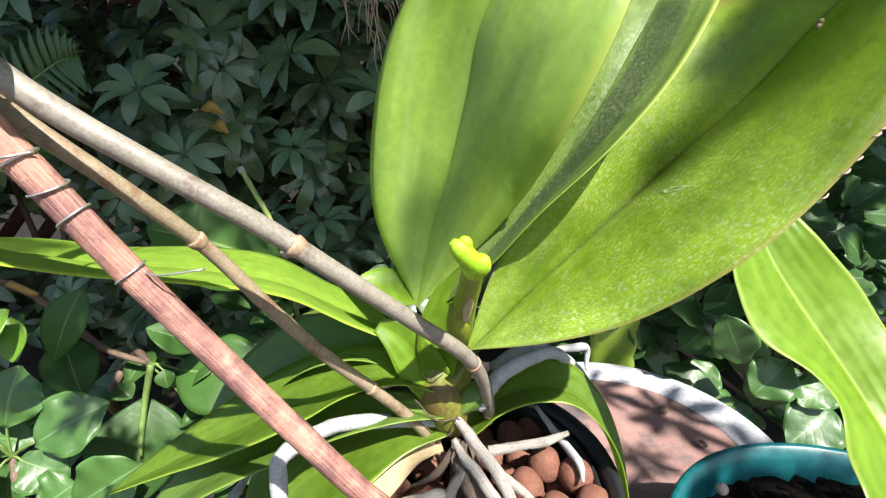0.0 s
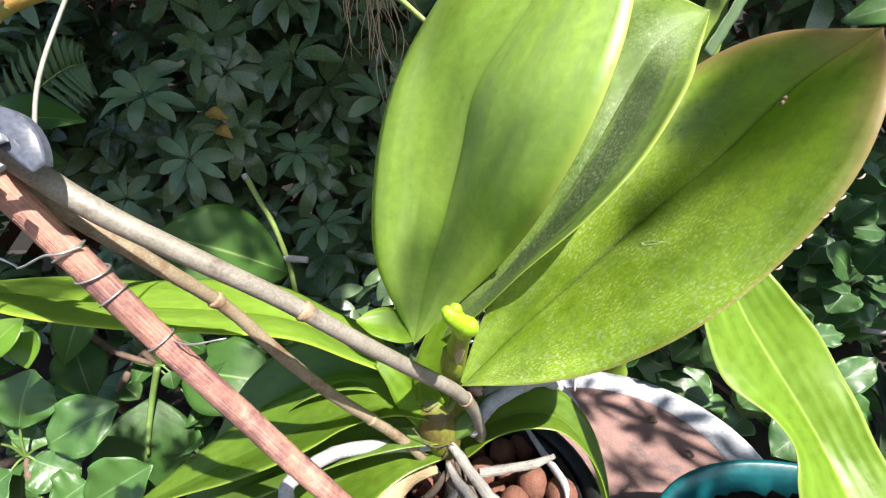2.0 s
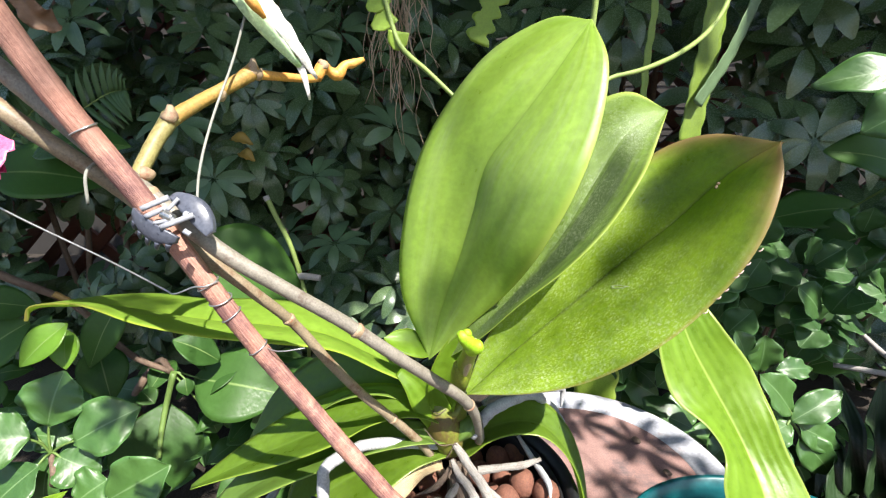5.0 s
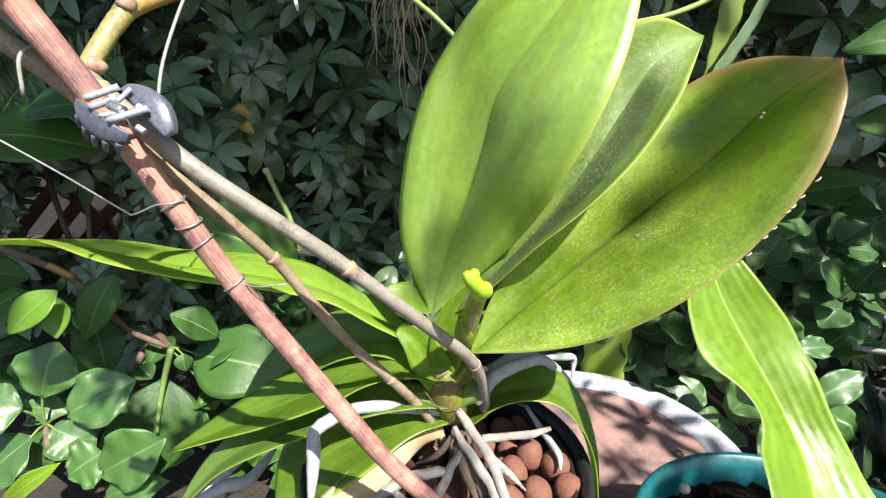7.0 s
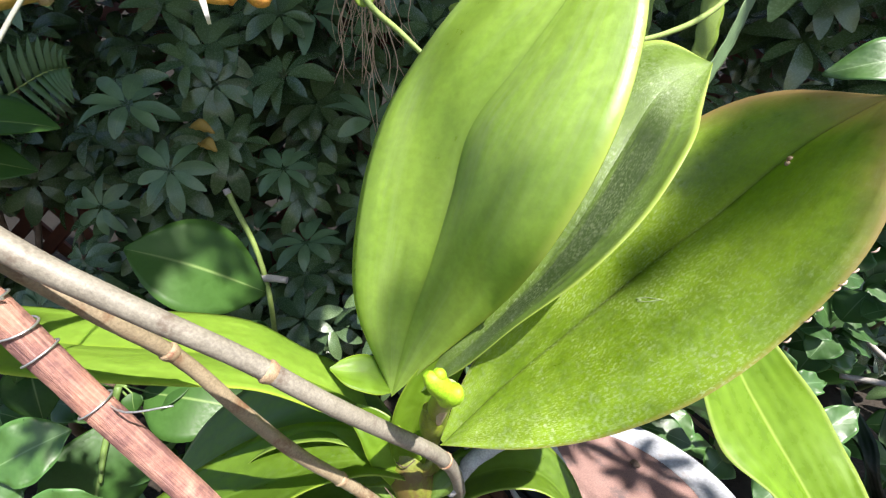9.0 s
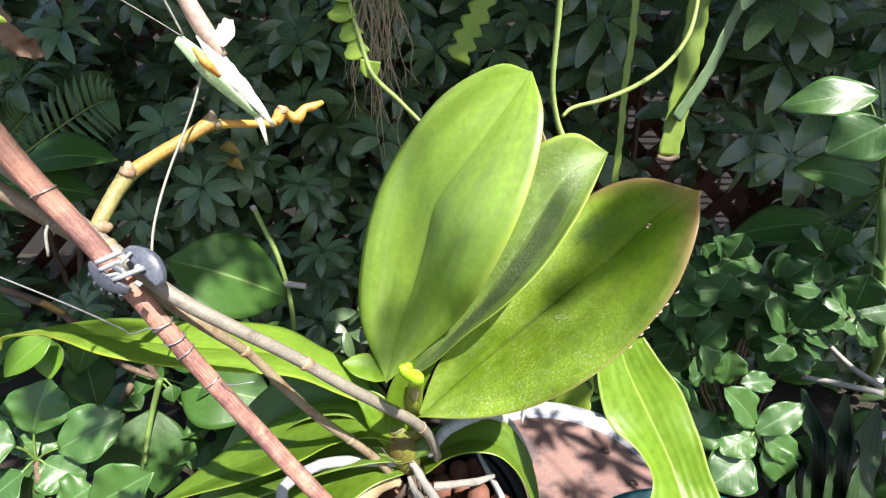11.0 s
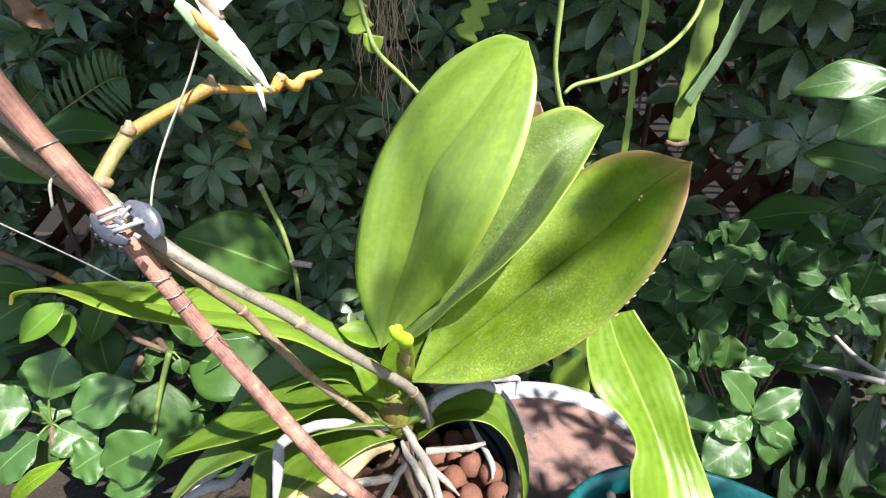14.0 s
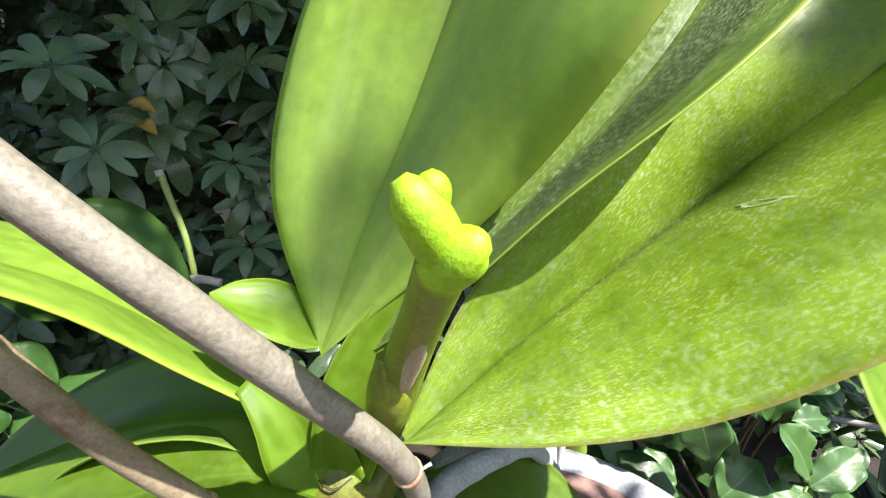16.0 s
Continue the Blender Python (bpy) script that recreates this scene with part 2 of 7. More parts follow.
def blade(pts, wl, wr, up, fold=20.0, cup=0.0, thick=0.0014, nu=26, nv=5, wave=0.0, waves=5.0, bm=None, lift=0.0):
    """A leaf blade along the midrib pts. wl, wr: half widths to its left and right; up: where its face looks, along the blade;
    fold: degrees by which each half rises from the midrib; cup: further curl of the rims."""
    bm = bm or bmesh.new()
    uvl = bm.loops.layers.uv.get("uv") or bm.loops.layers.uv.new("uv")
    c = spline(pts, nu)
    tan = np.gradient(c, axis=0)
    ups = np.array(up, float)
    ups = np.repeat(ups[None], nu + 1, 0) if ups.ndim == 1 else spline(ups, nu)
    L, R = spline(wl, nu)[:, 0], spline(wr, nu)[:, 0]
    fo = np.radians(spline(fold, nu)[:, 0] if isinstance(fold, (list, tuple)) else np.full(nu + 1, fold))
    vs = np.linspace(-1, 1, 2 * nv + 1)
    rows_top, rows_bot = [], []
    for i in range(nu + 1):
        t = unit(tan[i])
        n = unit(ups[i] - t * (ups[i] @ t))
        s = np.cross(t, n)
        top, bot = [], []
        for v in vs:
            w = max(0.0006, R[i] if v > 0 else L[i])
            a = abs(v) * w
            w0 = wave * v * v * math.sin(i / nu * waves * 2 * math.pi + (1.3 if v > 0 else 0))
            round_in = 0.35 * min(1.0, abs(v) * 6) + 0.65
            off = s * np.sign(v) * a * math.cos(fo[i]) + n * (a * math.sin(fo[i]) * round_in + cup * a * abs(v) + w0 + lift)
            top.append(bm.verts.new(c[i] + off))
            bot.append(bm.verts.new(c[i] + off - n * thick * (1 - 0.75 * abs(v) ** 3)))
        rows_top.append(top)
        rows_bot.append(bot)
    m = len(vs)

    def face(vv, uvs):
        f = bm.faces.new(vv)
        f.smooth = True
        for l, q in zip(f.loops, uvs):
            l[uvl].uv = q

    for i in range(nu):
        for j in range(m - 1):
            q = [(i, j), (i, j + 1), (i + 1, j + 1), (i + 1, j)]
            uv = [(a / nu, b / (m - 1)) for a, b in q]
            face([rows_top[a][b] for a, b in q], uv)
            face([rows_bot[a][b] for a, b in reversed(q)], list(reversed(uv)))
        for j in (0, m - 1):
            q = [rows_top[i][j], rows_bot[i][j], rows_bot[i + 1][j], rows_top[i + 1][j]]
            uv = [(i / nu, j / (m - 1))] * 2 + [((i + 1) / nu, j / (m - 1))] * 2
            face(q if j == m - 1 else q[::-1], uv if j == m - 1 else uv[::-1])
    for i in (0, nu):
        for j in range(m - 1):
            q = [rows_top[i][j], rows_top[i][j + 1], rows_bot[i][j + 1], rows_bot[i][j]]
            uv = [(i / nu, j / (m - 1))] * 4
            face(q if i else q[::-1], uv)
    return bm


def leaf_between(left, rib, right, face, bulge=(0.0, 0.0), curl=(0.0, 0.0), thick=0.002, nu=48, nv=12):
    """A broad leaf spanned by its two rims and its midrib. face: where its upper side looks; bulge: how far each half
    arches between midrib and rim, as a share of its width; curl: how far each rim turns up. Returns the mesh, its upper places and their normals."""
    bm = bmesh.new()
    uvl = bm.loops.layers.uv.new("uv")
    a, m, b = spline(left, nu), spline(rib, nu), spline(right, nu)
    along = np.gradient(m, axis=0)
    vs = np.linspace(-1, 1, 2 * nv + 1)
    vs = np.sign(vs) * np.abs(vs) ** 1.35
    top = np.zeros((nu + 1, len(vs), 3))
    out = np.zeros((nu + 1, 3))
    for i in range(nu + 1):
        n = unit(np.cross(unit(along[i]), unit(b[i] - a[i] + 1e-9)))
        n = n if n @ np.array(face) > 0 else -n
        out[i] = n
    for _ in range(6):
        out[1:-1] = (out[:-2] + 2 * out[1:-1] + out[2:]) / 4
        out[0], out[-1] = out[1], out[-2]
    for i in range(nu + 1):
        for j, v in enumerate(vs):
            rim, k = (b[i], 1) if v > 0 else (a[i], 0)
            w, q = np.linalg.norm(rim - m[i]), abs(v)
            top[i, j] = m[i] + (rim - m[i]) * q + unit(out[i]) * w * (bulge[k] * 4 * q * (1 - q) + curl[k] * 3 * q * q * (1 - q))
    du, dv = np.gradient(top, axis=0), np.gradient(top, axis=1)
    nrm = np.cross(du, dv)
    nrm *= np.sign((nrm * np.array(face)).sum(-1, keepdims=True)) / np.maximum(1e-9, np.linalg.norm(nrm, axis=-1, keepdims=True))
    up = [[bm.verts.new(p) for p in row] for row in top]
    low = [[bm.verts.new(top[i, j] - unit(out[i]) * thick * (1 - 0.7 * abs(vs[j]) ** 3)) for j in range(len(vs))] for i in range(nu + 1)]
    c = len(vs) - 1
    for i in range(nu):
        for j in range(c):
            q = [(i, j), (i, j + 1), (i + 1, j + 1), (i + 1, j)]
            for g, order in ((up, q), (low, q[::-1])):
                f = bm.faces.new([g[x][y] for x, y in order])
                f.smooth = True
                for l, (x, y) in zip(f.loops, order):
                    l[uvl].uv = (x / nu, 0.5 + 0.5 * vs[y])
        for j in (0, c):
            f = bm.faces.new([up[i][j], low[i][j], low[i + 1][j], up[i + 1][j]])
            f.smooth = True
            for l in f.loops:
                l[uvl].uv = (i / nu, j / c)
    for i in range(nu):
        e = bm.edges.get((up[i][nv], up[i + 1][nv]))
        e.smooth = False
    bmesh.ops.recalc_face_normals(bm, faces=bm.faces)
    return bm, top.reshape(-1, 3), nrm.reshape(-1, 3)


def onto(p, top, nrm, off=0.0002):
    """The place on a leaf's upper side nearest to p, lifted by off."""
    p = np.array(p, float)
    k = ((top - p) ** 2).sum(1).argmin()
    return p - nrm[k] * ((p - top[k]) @ nrm[k]) + nrm[k] * off


def tube(pts, r, sides=10, n=None, bm=None, rough=0.0, seed=0):
    """A tapered, slightly uneven round stem through pts; r: one radius or one for each of some even steps."""
    bm = bm or bmesh.new()
    rnd = random.Random(seed)
    n = n or max(2, 5 * (len(pts) - 1))
    c = spline(pts, n)
    rad = spline(r, n)[:, 0] if isinstance(r, (list, tuple)) else np.full(n + 1, r)
    tan = np.gradient(c, axis=0)
    nrm = np.cross(unit(tan[0]), (0.3, 0.2, 0.93))
    uvl = bm.loops.layers.uv.get("uv") or bm.loops.layers.uv.new("uv")
    run = np.concatenate([[0], np.cumsum(np.linalg.norm(np.diff(c, axis=0), axis=1))])
    rings = []
    for i in range(n + 1):
        t = unit(tan[i])
        nrm = unit(nrm - t * (nrm @ t))
        b = np.cross(t, nrm)
        ring = []
        for k in range(sides):
            a = 2 * math.pi * k / sides
            rr = max(1e-4, rad[i]) * (1 + rough * (rnd.random() - 0.5))
            ring.append(bm.verts.new(c[i] + (nrm * math.cos(a) + b * math.sin(a)) * rr))
        rings.append(ring)
    for i, (a, b) in enumerate(zip(rings, rings[1:])):
        for k in range(sides):
            f = bm.faces.new((a[k], a[(k + 1) % sides], b[(k + 1) % sides], b[k]))
            f.smooth = True
            for l, q in zip(f.loops, ((i, k), (i, k + 1), (i + 1, k + 1), (i + 1, k))):
                l[uvl].uv = (run[q[0]], q[1] / sides)
    bm.faces.new(rings[0][::-1])
    bm.faces.new(rings[-1])
    return bm


def lathe(profile, centre, sides=48, bm=None):
    """A turned shape about the upright axis through centre, from (radius, height) pairs."""
    bm = bm or bmesh.new()
    rings = []
    for r, z in profile:
        if r < 1e-6:
            rings.append([bm.verts.new((centre[0], centre[1], z))])
        else:
            rings.append([bm.verts.new((centre[0] + r * math.cos(2 * math.pi * k / sides), centre[1] + r * math.sin(2 * math.pi * k / sides), z)) for k in range(sides)])
    for a, b in zip(rings, rings[1:]):
        for k in range(sides):
            k2 = (k + 1) % sides
            q = [a[k % len(a)], a[k2 % len(a)], b[k2 % len(b)], b[k % len(b)]]
            q = list(dict.fromkeys(q))
            if len(q) > 2:
                bm.faces.new(q).smooth = True
    bmesh.ops.recalc_face_normals(bm, faces=bm.faces)
    return bm


def box(lo, hi, bm=None, bevel=0.0):
    bm = bm or bmesh.new()
    lo, hi = np.array(lo, float), np.array(hi, float)
    g = bmesh.ops.create_cube(bm, size=1.0)["verts"]
    for v in g:
        v.co = Vector((lo + hi) / 2 + np.array(v.co) * (hi - lo))
    if bevel:
        es = list({e for v in g for e in v.link_edges})
        bmesh.ops.bevel(bm, geom=es, offset=bevel, segments=2, affect="EDGES", profile=0.5)
    return bm


def mesh_of(bm, material, name):
    me = bpy.data.meshes.new(name)
    bm.to_mesh(me)
    bm.free()
    for mt in material if isinstance(material, (list, tuple)) else (material,):
        me.materials.append(mt)
    return me


def thing(name, at, label, category, group="", kind=""):
    """An empty at a thing's base, which holds its parts."""
    ob = new(name)
    ob.location = at
    ob.empty_display_size = 0.01
    return tagged(ob, label, category, group, kind)


def world_at(ob):
    p = Vector(ob.location)
    while ob.parent:
        ob = ob.parent
        p += ob.location
    return p


def part(name, bm, material, parent, label=""):
    """Links a bmesh, built in world places, as one mesh under a thing or a part."""
    bmesh.ops.translate(bm, verts=bm.verts, vec=-world_at(parent))
    ob = new(name, mesh_of(bm, material, name))
    ob.parent = parent
    return tagged(ob, label)


def solo(name, bm, material, at, label, category, group="", kind=""):
    """A thing of one mesh, with its origin at its base."""
    bmesh.ops.translate(bm, verts=bm.verts, vec=-Vector(at))
    ob = new(name, mesh_of(bm, material, name))
    ob.location = at
    return tagged(ob, label, category, group, kind)


# ---- materials ----
ORCHID = leaf_mat("orchid_leaf", (0.35, 0.52, 0.066), (0.235, 0.39, 0.046), edge=(0.52, 0.64, 0.09), rib=(0.20, 0.32, 0.025), glow=(0.58, 0.82, 0.08), through=0.42, rough=0.40, mottle=26.0, dust=0.05, dust_scale=600.0, edge_at=0.93, gloss=0.75, streak=0.35, sky_sheen=0.24)
ORCHID_DUSTY = leaf_mat("dusty_orchid_leaf", (0.33, 0.49, 0.018), (0.10, 0.20, 0.009), edge=(0.50, 0.40, 0.12), rib=(0.12, 0.17, 0.02), glow=(0.60, 0.84, 0.02), glow_mix=0.30, through=0.42, rough=0.38, mottle=30.0, dust=0.5, dust_scale=520.0, tip=(0.52, 0.30, 0.14), edge_at=0.965, gloss=0.55, streak=0.35, sky_sheen=0.1, fleck=0.85, fade=0.85, browned=0.24)
ORCHID_SIDE = leaf_mat("lime_orchid_leaf", (0.22, 0.37, 0.022), (0.14, 0.27, 0.018), edge=(0.45, 0.56, 0.06), rib=(0.22, 0.34, 0.03), glow=(0.55, 0.75, 0.05), through=0.46, rough=0.46, mottle=24.0, dust=0.06, edge_at=0.95, streak=0.2)
ORCHID_LONG = leaf_mat("long_orchid_leaf", (0.32, 0.49, 0.06), (0.23, 0.39, 0.045), edge=(0.5, 0.6, 0.07), rib=(0.30, 0.44, 0.04), glow=(0.62, 0.84, 0.13), through=0.46, rough=0.46, mottle=24.0, dust=0.06, edge_at=0.95, streak=0.2, tip=(0.24, 0.16, 0.05))
# the shaded valley and the sunlit rim are put into this leaf's colour
ORCHID_MID = leaf_mat("dusty_narrow_orchid_leaf", (0.22, 0.34, 0.05), (0.085, 0.155, 0.026), edge=(0.58, 0.72, 0.13), rib=(0.12, 0.2, 0.03), glow=(0.55, 0.8, 0.08), glow_mix=0.3, through=0.40, rough=0.36, mottle=26.0, dust=0.35, dust_scale=620.0, edge_at=0.84, gloss=0.55, streak=0.25, sky_sheen=0.12, fleck=0.6, lane_shade=0.93)
ORCHID_LOW = leaf_mat("old_orchid_leaf", (0.145, 0.245, 0.02), (0.085, 0.16, 0.014), edge=(0.36, 0.48, 0.06), rib=(0.17, 0.28, 0.04), glow=(0.45, 0.68, 0.04), through=0.36, rough=0.4, mottle=24.0, dust=0.08, streak=0.25)
LIME = leaf_mat("ribbed_lime_leaf", (0.21, 0.35, 0.022), (0.14, 0.265, 0.018), edge=(0.45, 0.55, 0.14), rib=(0.48, 0.6, 0.12), glow=(0.5, 0.72, 0.05), through=0.40, rough=0.33, mottle=20.0, ribs=9.0, rib_relief=0.16, streak=0.25, gloss=0.35)
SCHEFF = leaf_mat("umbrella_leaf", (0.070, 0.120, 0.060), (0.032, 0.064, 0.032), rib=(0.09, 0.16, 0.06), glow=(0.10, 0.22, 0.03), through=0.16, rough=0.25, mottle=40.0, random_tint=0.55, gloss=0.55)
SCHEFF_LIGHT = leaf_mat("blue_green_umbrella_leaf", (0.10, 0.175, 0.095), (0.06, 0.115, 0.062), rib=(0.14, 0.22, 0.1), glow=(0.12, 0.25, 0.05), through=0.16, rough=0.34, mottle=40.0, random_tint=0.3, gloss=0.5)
RUBBER = leaf_mat("broad_dark_leaf", (0.05, 0.125, 0.026), (0.028, 0.075, 0.016), rib=(0.30, 0.42, 0.14), glow=(0.22, 0.5, 0.04), through=0.28, rough=0.46, mottle=18.0, veins=9.0, random_tint=0.3, gloss=0.35)
WAVY = leaf_mat("wavy_leaf", (0.068, 0.16, 0.04), (0.038, 0.10, 0.025), edge=(0.12, 0.28, 0.08), rib=(0.24, 0.38, 0.16), glow=(0.3, 0.6, 0.06), through=0.29, rough=0.40, mottle=26.0, veins=7.0, random_tint=0.3, gloss=0.8)
# duller copy of the wavy leaf, darkened to stand for shade inside the shrub
WAVY_SHADED = leaf_mat("shaded_wavy_leaf", (0.046, 0.11, 0.032), (0.024, 0.062, 0.02), edge=(0.11, 0.25, 0.08), rib=(0.2, 0.32, 0.14), glow=(0.3, 0.6, 0.06), through=0.26, rough=0.45, mottle=26.0, veins=7.0, random_tint=0.25, gloss=0.3)
# lit copy of the broad dark leaf, sunlight painted into its colour
LIT = leaf_mat("sunlit_broad_leaf", (0.14, 0.28, 0.03), (0.09, 0.20, 0.022), rib=(0.30, 0.42, 0.14), glow=(0.4, 0.7, 0.05), through=0.45, rough=0.36, mottle=18.0, veins=9.0, random_tint=0.3)
STRAP = leaf_mat("dark_strap_leaf", (0.025, 0.055, 0.017), (0.015, 0.034, 0.011), rib=(0.035, 0.07, 0.02), glow=(0.1, 0.25, 0.02), through=0.12, rough=0.55, gloss=0.3, mottle=20.0, ribs=6.0)
FERN = leaf_mat("fern_leaflet", (0.08, 0.16, 0.05), (0.05, 0.11, 0.03), glow=(0.2, 0.35, 0.05), through=0.25, rough=0.5, mottle=40.0)
GREY_CACTUS = leaf_mat("grey_green_cactus", (0.17, 0.27, 0.13), (0.12, 0.20, 0.095), edge=(0.2, 0.3, 0.12), rib=(0.2, 0.3, 0.15), glow=(0.3, 0.5, 0.1), through=0.2, rough=0.45, mottle=50.0, dust=0.15)
CACTUS = leaf_mat("flat_cactus", (0.23, 0.34, 0.035), (0.15, 0.24, 0.025), edge=(0.2, 0.3, 0.06), rib=(0.18, 0.28, 0.06), glow=(0.3, 0.5, 0.04), through=0.2, rough=0.45, mottle=50.0, dust=0.15)
PALE_CACTUS = leaf_mat("pale_lime_cactus", (0.33, 0.47, 0.06), (0.24, 0.37, 0.045), edge=(0.4, 0.5, 0.12), glow=(0.5, 0.7, 0.06), through=0.35, rough=0.45, mottle=50.0)
YELLOWED = leaf_mat("yellowed_leaf", (0.40, 0.28, 0.05), (0.28, 0.17, 0.03), glow=(0.6, 0.35, 0.04), through=0.25, rough=0.6, mottle=60.0)
DEAD = leaf_mat("dry_leaf_sheath", (0.62, 0.48, 0.28), (0.45, 0.32, 0.17), edge=(0.3, 0.2, 0.1), glow=(0.7, 0.5, 0.25), through=0.25, rough=0.75, mottle=60.0, ribs=14.0)
SPIKE = plain_mat("old_flower_spike", (0.17, 0.15, 0.12), (0.295, 0.265, 0.22), 150.0, 0.5, relief=0.35, dist=0.0006, fine=1100.0, dirt=(0.13, 0.095, 0.075), dirt_at=0.54)
SPIKE_RED = plain_mat("old_brown_spike", (0.20, 0.15, 0.095), (0.34, 0.27, 0.18), 140.0, 0.5, relief=0.35, dist=0.0006, fine=1100.0, dirt=(0.17, 0.09, 0.05), dirt_at=0.53)
SPIKE_NODE = plain_mat("spike_node", (0.27, 0.18, 0.11), (0.42, 0.31, 0.20), 300.0, 0.6, dirt=(0.26, 0.1, 0.06), dirt_at=0.52)
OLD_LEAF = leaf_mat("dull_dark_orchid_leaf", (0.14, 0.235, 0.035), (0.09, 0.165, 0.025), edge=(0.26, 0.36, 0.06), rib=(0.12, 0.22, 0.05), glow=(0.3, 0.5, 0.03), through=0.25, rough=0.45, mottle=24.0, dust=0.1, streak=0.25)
PERLITE = plain_mat("perlite_grit", (0.55, 0.52, 0.48), (0.7, 0.67, 0.62), 200.0, 0.8)
WOOD = plain_mat("reddish_stake_wood", (0.40, 0.17, 0.12), (0.62, 0.36, 0.28), 65.0, 0.6, relief=0.5, dist=0.0012, fine=700.0, dirt=(0.10, 0.052, 0.07), dirt_at=0.49, grain=0.35, foot=0.26)
STUB = plain_mat("young_green_spike", (0.14, 0.165, 0.018), (0.24, 0.29, 0.028), 90.0, 0.42, relief=0.15)
STUB_TIP = plain_mat("lime_bud", (0.25, 0.47, 0.012), (0.36, 0.58, 0.022), 160.0, 0.55, relief=0.2)
STUB_SCAR = plain_mat("dry_scar", (0.40, 0.33, 0.2), (0.5, 0.42, 0.28), 200.0, 0.7)
ROOT = plain_mat("silver_root", (0.27, 0.27, 0.28), (0.42, 0.42, 0.43), 120.0, 0.75, relief=0.5, dist=0.0008, dirt=(0.20, 0.22, 0.15), dirt_at=0.6)
ROOT_TAN = plain_mat("tan_root", (0.27, 0.245, 0.22), (0.45, 0.415, 0.38), 140.0, 0.8, relief=0.7, dist=0.001, dirt=(0.12, 0.095, 0.075), dirt_at=0.53, grain=0.4)
ROOT_BROWN = plain_mat("brown_root", (0.10, 0.07, 0.05), (0.22, 0.16, 0.12), 160.0, 0.85, relief=0.7, grain=0.5)
STEM_GREEN = plain_mat("crown_stem", (0.10, 0.115, 0.016), (0.19, 0.22, 0.025), 70.0, 0.5, dirt=(0.11, 0.065, 0.025), dirt_at=0.5)
CLAY = plain_mat("clay_pebble", (0.13, 0.050, 0.034), (0.23, 0.098, 0.062), 90.0, 0.85, relief=0.6, dist=0.001, dirt=(0.10, 0.045, 0.035), dirt_at=0.58)
BLACK = plain_mat("black_pot_plastic", (0.012, 0.012, 0.013), (0.022, 0.022, 0.024), 60.0, 0.42, relief=0.1, dirt=(0.09, 0.09, 0.09), dirt_at=0.72)
TEAL = plain_mat("teal_pot_plastic", (0.003, 0.075, 0.085), (0.004, 0.095, 0.105), 30.0, 0.36, relief=0.08, dirt=(0.015, 0.07, 0.07), dirt_at=0.66)
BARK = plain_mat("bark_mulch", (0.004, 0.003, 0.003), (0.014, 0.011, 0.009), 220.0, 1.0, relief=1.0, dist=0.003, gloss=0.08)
RUST = plain_mat("rusty_pan", (0.23, 0.125, 0.11), (0.37, 0.23, 0.205), 26.0, 0.72, relief=0.5, dist=0.0015, fine=700.0, dirt=(0.11, 0.09, 0.095), dirt_at=0.5)
PAN_RIM = plain_mat("worn_grey_enamel", (0.38, 0.385, 0.43), (0.52, 0.53, 0.58), 30.0, 0.5, relief=0.3, dirt=(0.38, 0.30, 0.27), dirt_at=0.6)
CLIP = plain_mat("grey_clip_plastic", (0.06, 0.066, 0.092), (0.105, 0.115, 0.15), 90.0, 0.32, relief=0.05)
CLIP_ARM = plain_mat("pale_grey_clip_plastic", (0.26, 0.27, 0.31), (0.36, 0.37, 0.41), 90.0, 0.35, relief=0.05)
STEEL = plain_mat("steel_pin", (0.5, 0.5, 0.5), (0.62, 0.62, 0.62), 200.0, 0.3, metal=0.9, relief=0.05)
WIRE = plain_mat("silver_wire", (0.55, 0.55, 0.55), (0.7, 0.7, 0.7), 300.0, 0.32, metal=0.85, relief=0.05)
CORD = plain_mat("grey_cord", (0.22, 0.22, 0.19), (0.34, 0.34, 0.3), 500.0, 0.8)
ORANGE_STEM = plain_mat("orange_brown_stem", (0.27, 0.16, 0.045), (0.45, 0.27, 0.07), 90.0, 0.5, relief=0.3, dirt=(0.26, 0.2, 0.07), dirt_at=0.55)
ORANGE_TIP = plain_mat("orange_stem_tip", (0.62, 0.24, 0.05), (0.78, 0.40, 0.10), 120.0, 0.45)
SHOOT_OLIVE = plain_mat("olive_shoot", (0.24, 0.20, 0.07), (0.36, 0.31, 0.12), 90.0, 0.5, relief=0.3, dirt=(0.30, 0.20, 0.10), dirt_at=0.6)
TWIG = plain_mat("brown_twig", (0.10, 0.06, 0.04), (0.2, 0.14, 0.10), 70.0, 0.8, relief=0.6)
GREY_TWIG = plain_mat("grey_twig", (0.30, 0.27, 0.25), (0.44, 0.40, 0.38), 90.0, 0.8)
GREEN_TWIG = plain_mat("green_twig", (0.18, 0.26, 0.06), (0.28, 0.36, 0.10), 90.0, 0.55)
STALK = plain_mat("green_leaf_stalk", (0.10, 0.17, 0.04), (0.16, 0.25, 0.06), 90.0, 0.55)
DRY_ROOT = plain_mat("dry_hanging_root", (0.28, 0.20, 0.13), (0.44, 0.33, 0.22), 150.0, 0.85)
LATTICE = plain_mat("lattice_brown_paint", (0.11, 0.032, 0.018), (0.17, 0.055, 0.03), 30.0, 0.6, relief=0.4, dirt=(0.05, 0.03, 0.02), dirt_at=0.64)
GRILLE = plain_mat("white_grille_paint", (0.62, 0.62, 0.60), (0.75, 0.75, 0.73), 30.0, 0.5, dirt=(0.4, 0.38, 0.34), dirt_at=0.64)
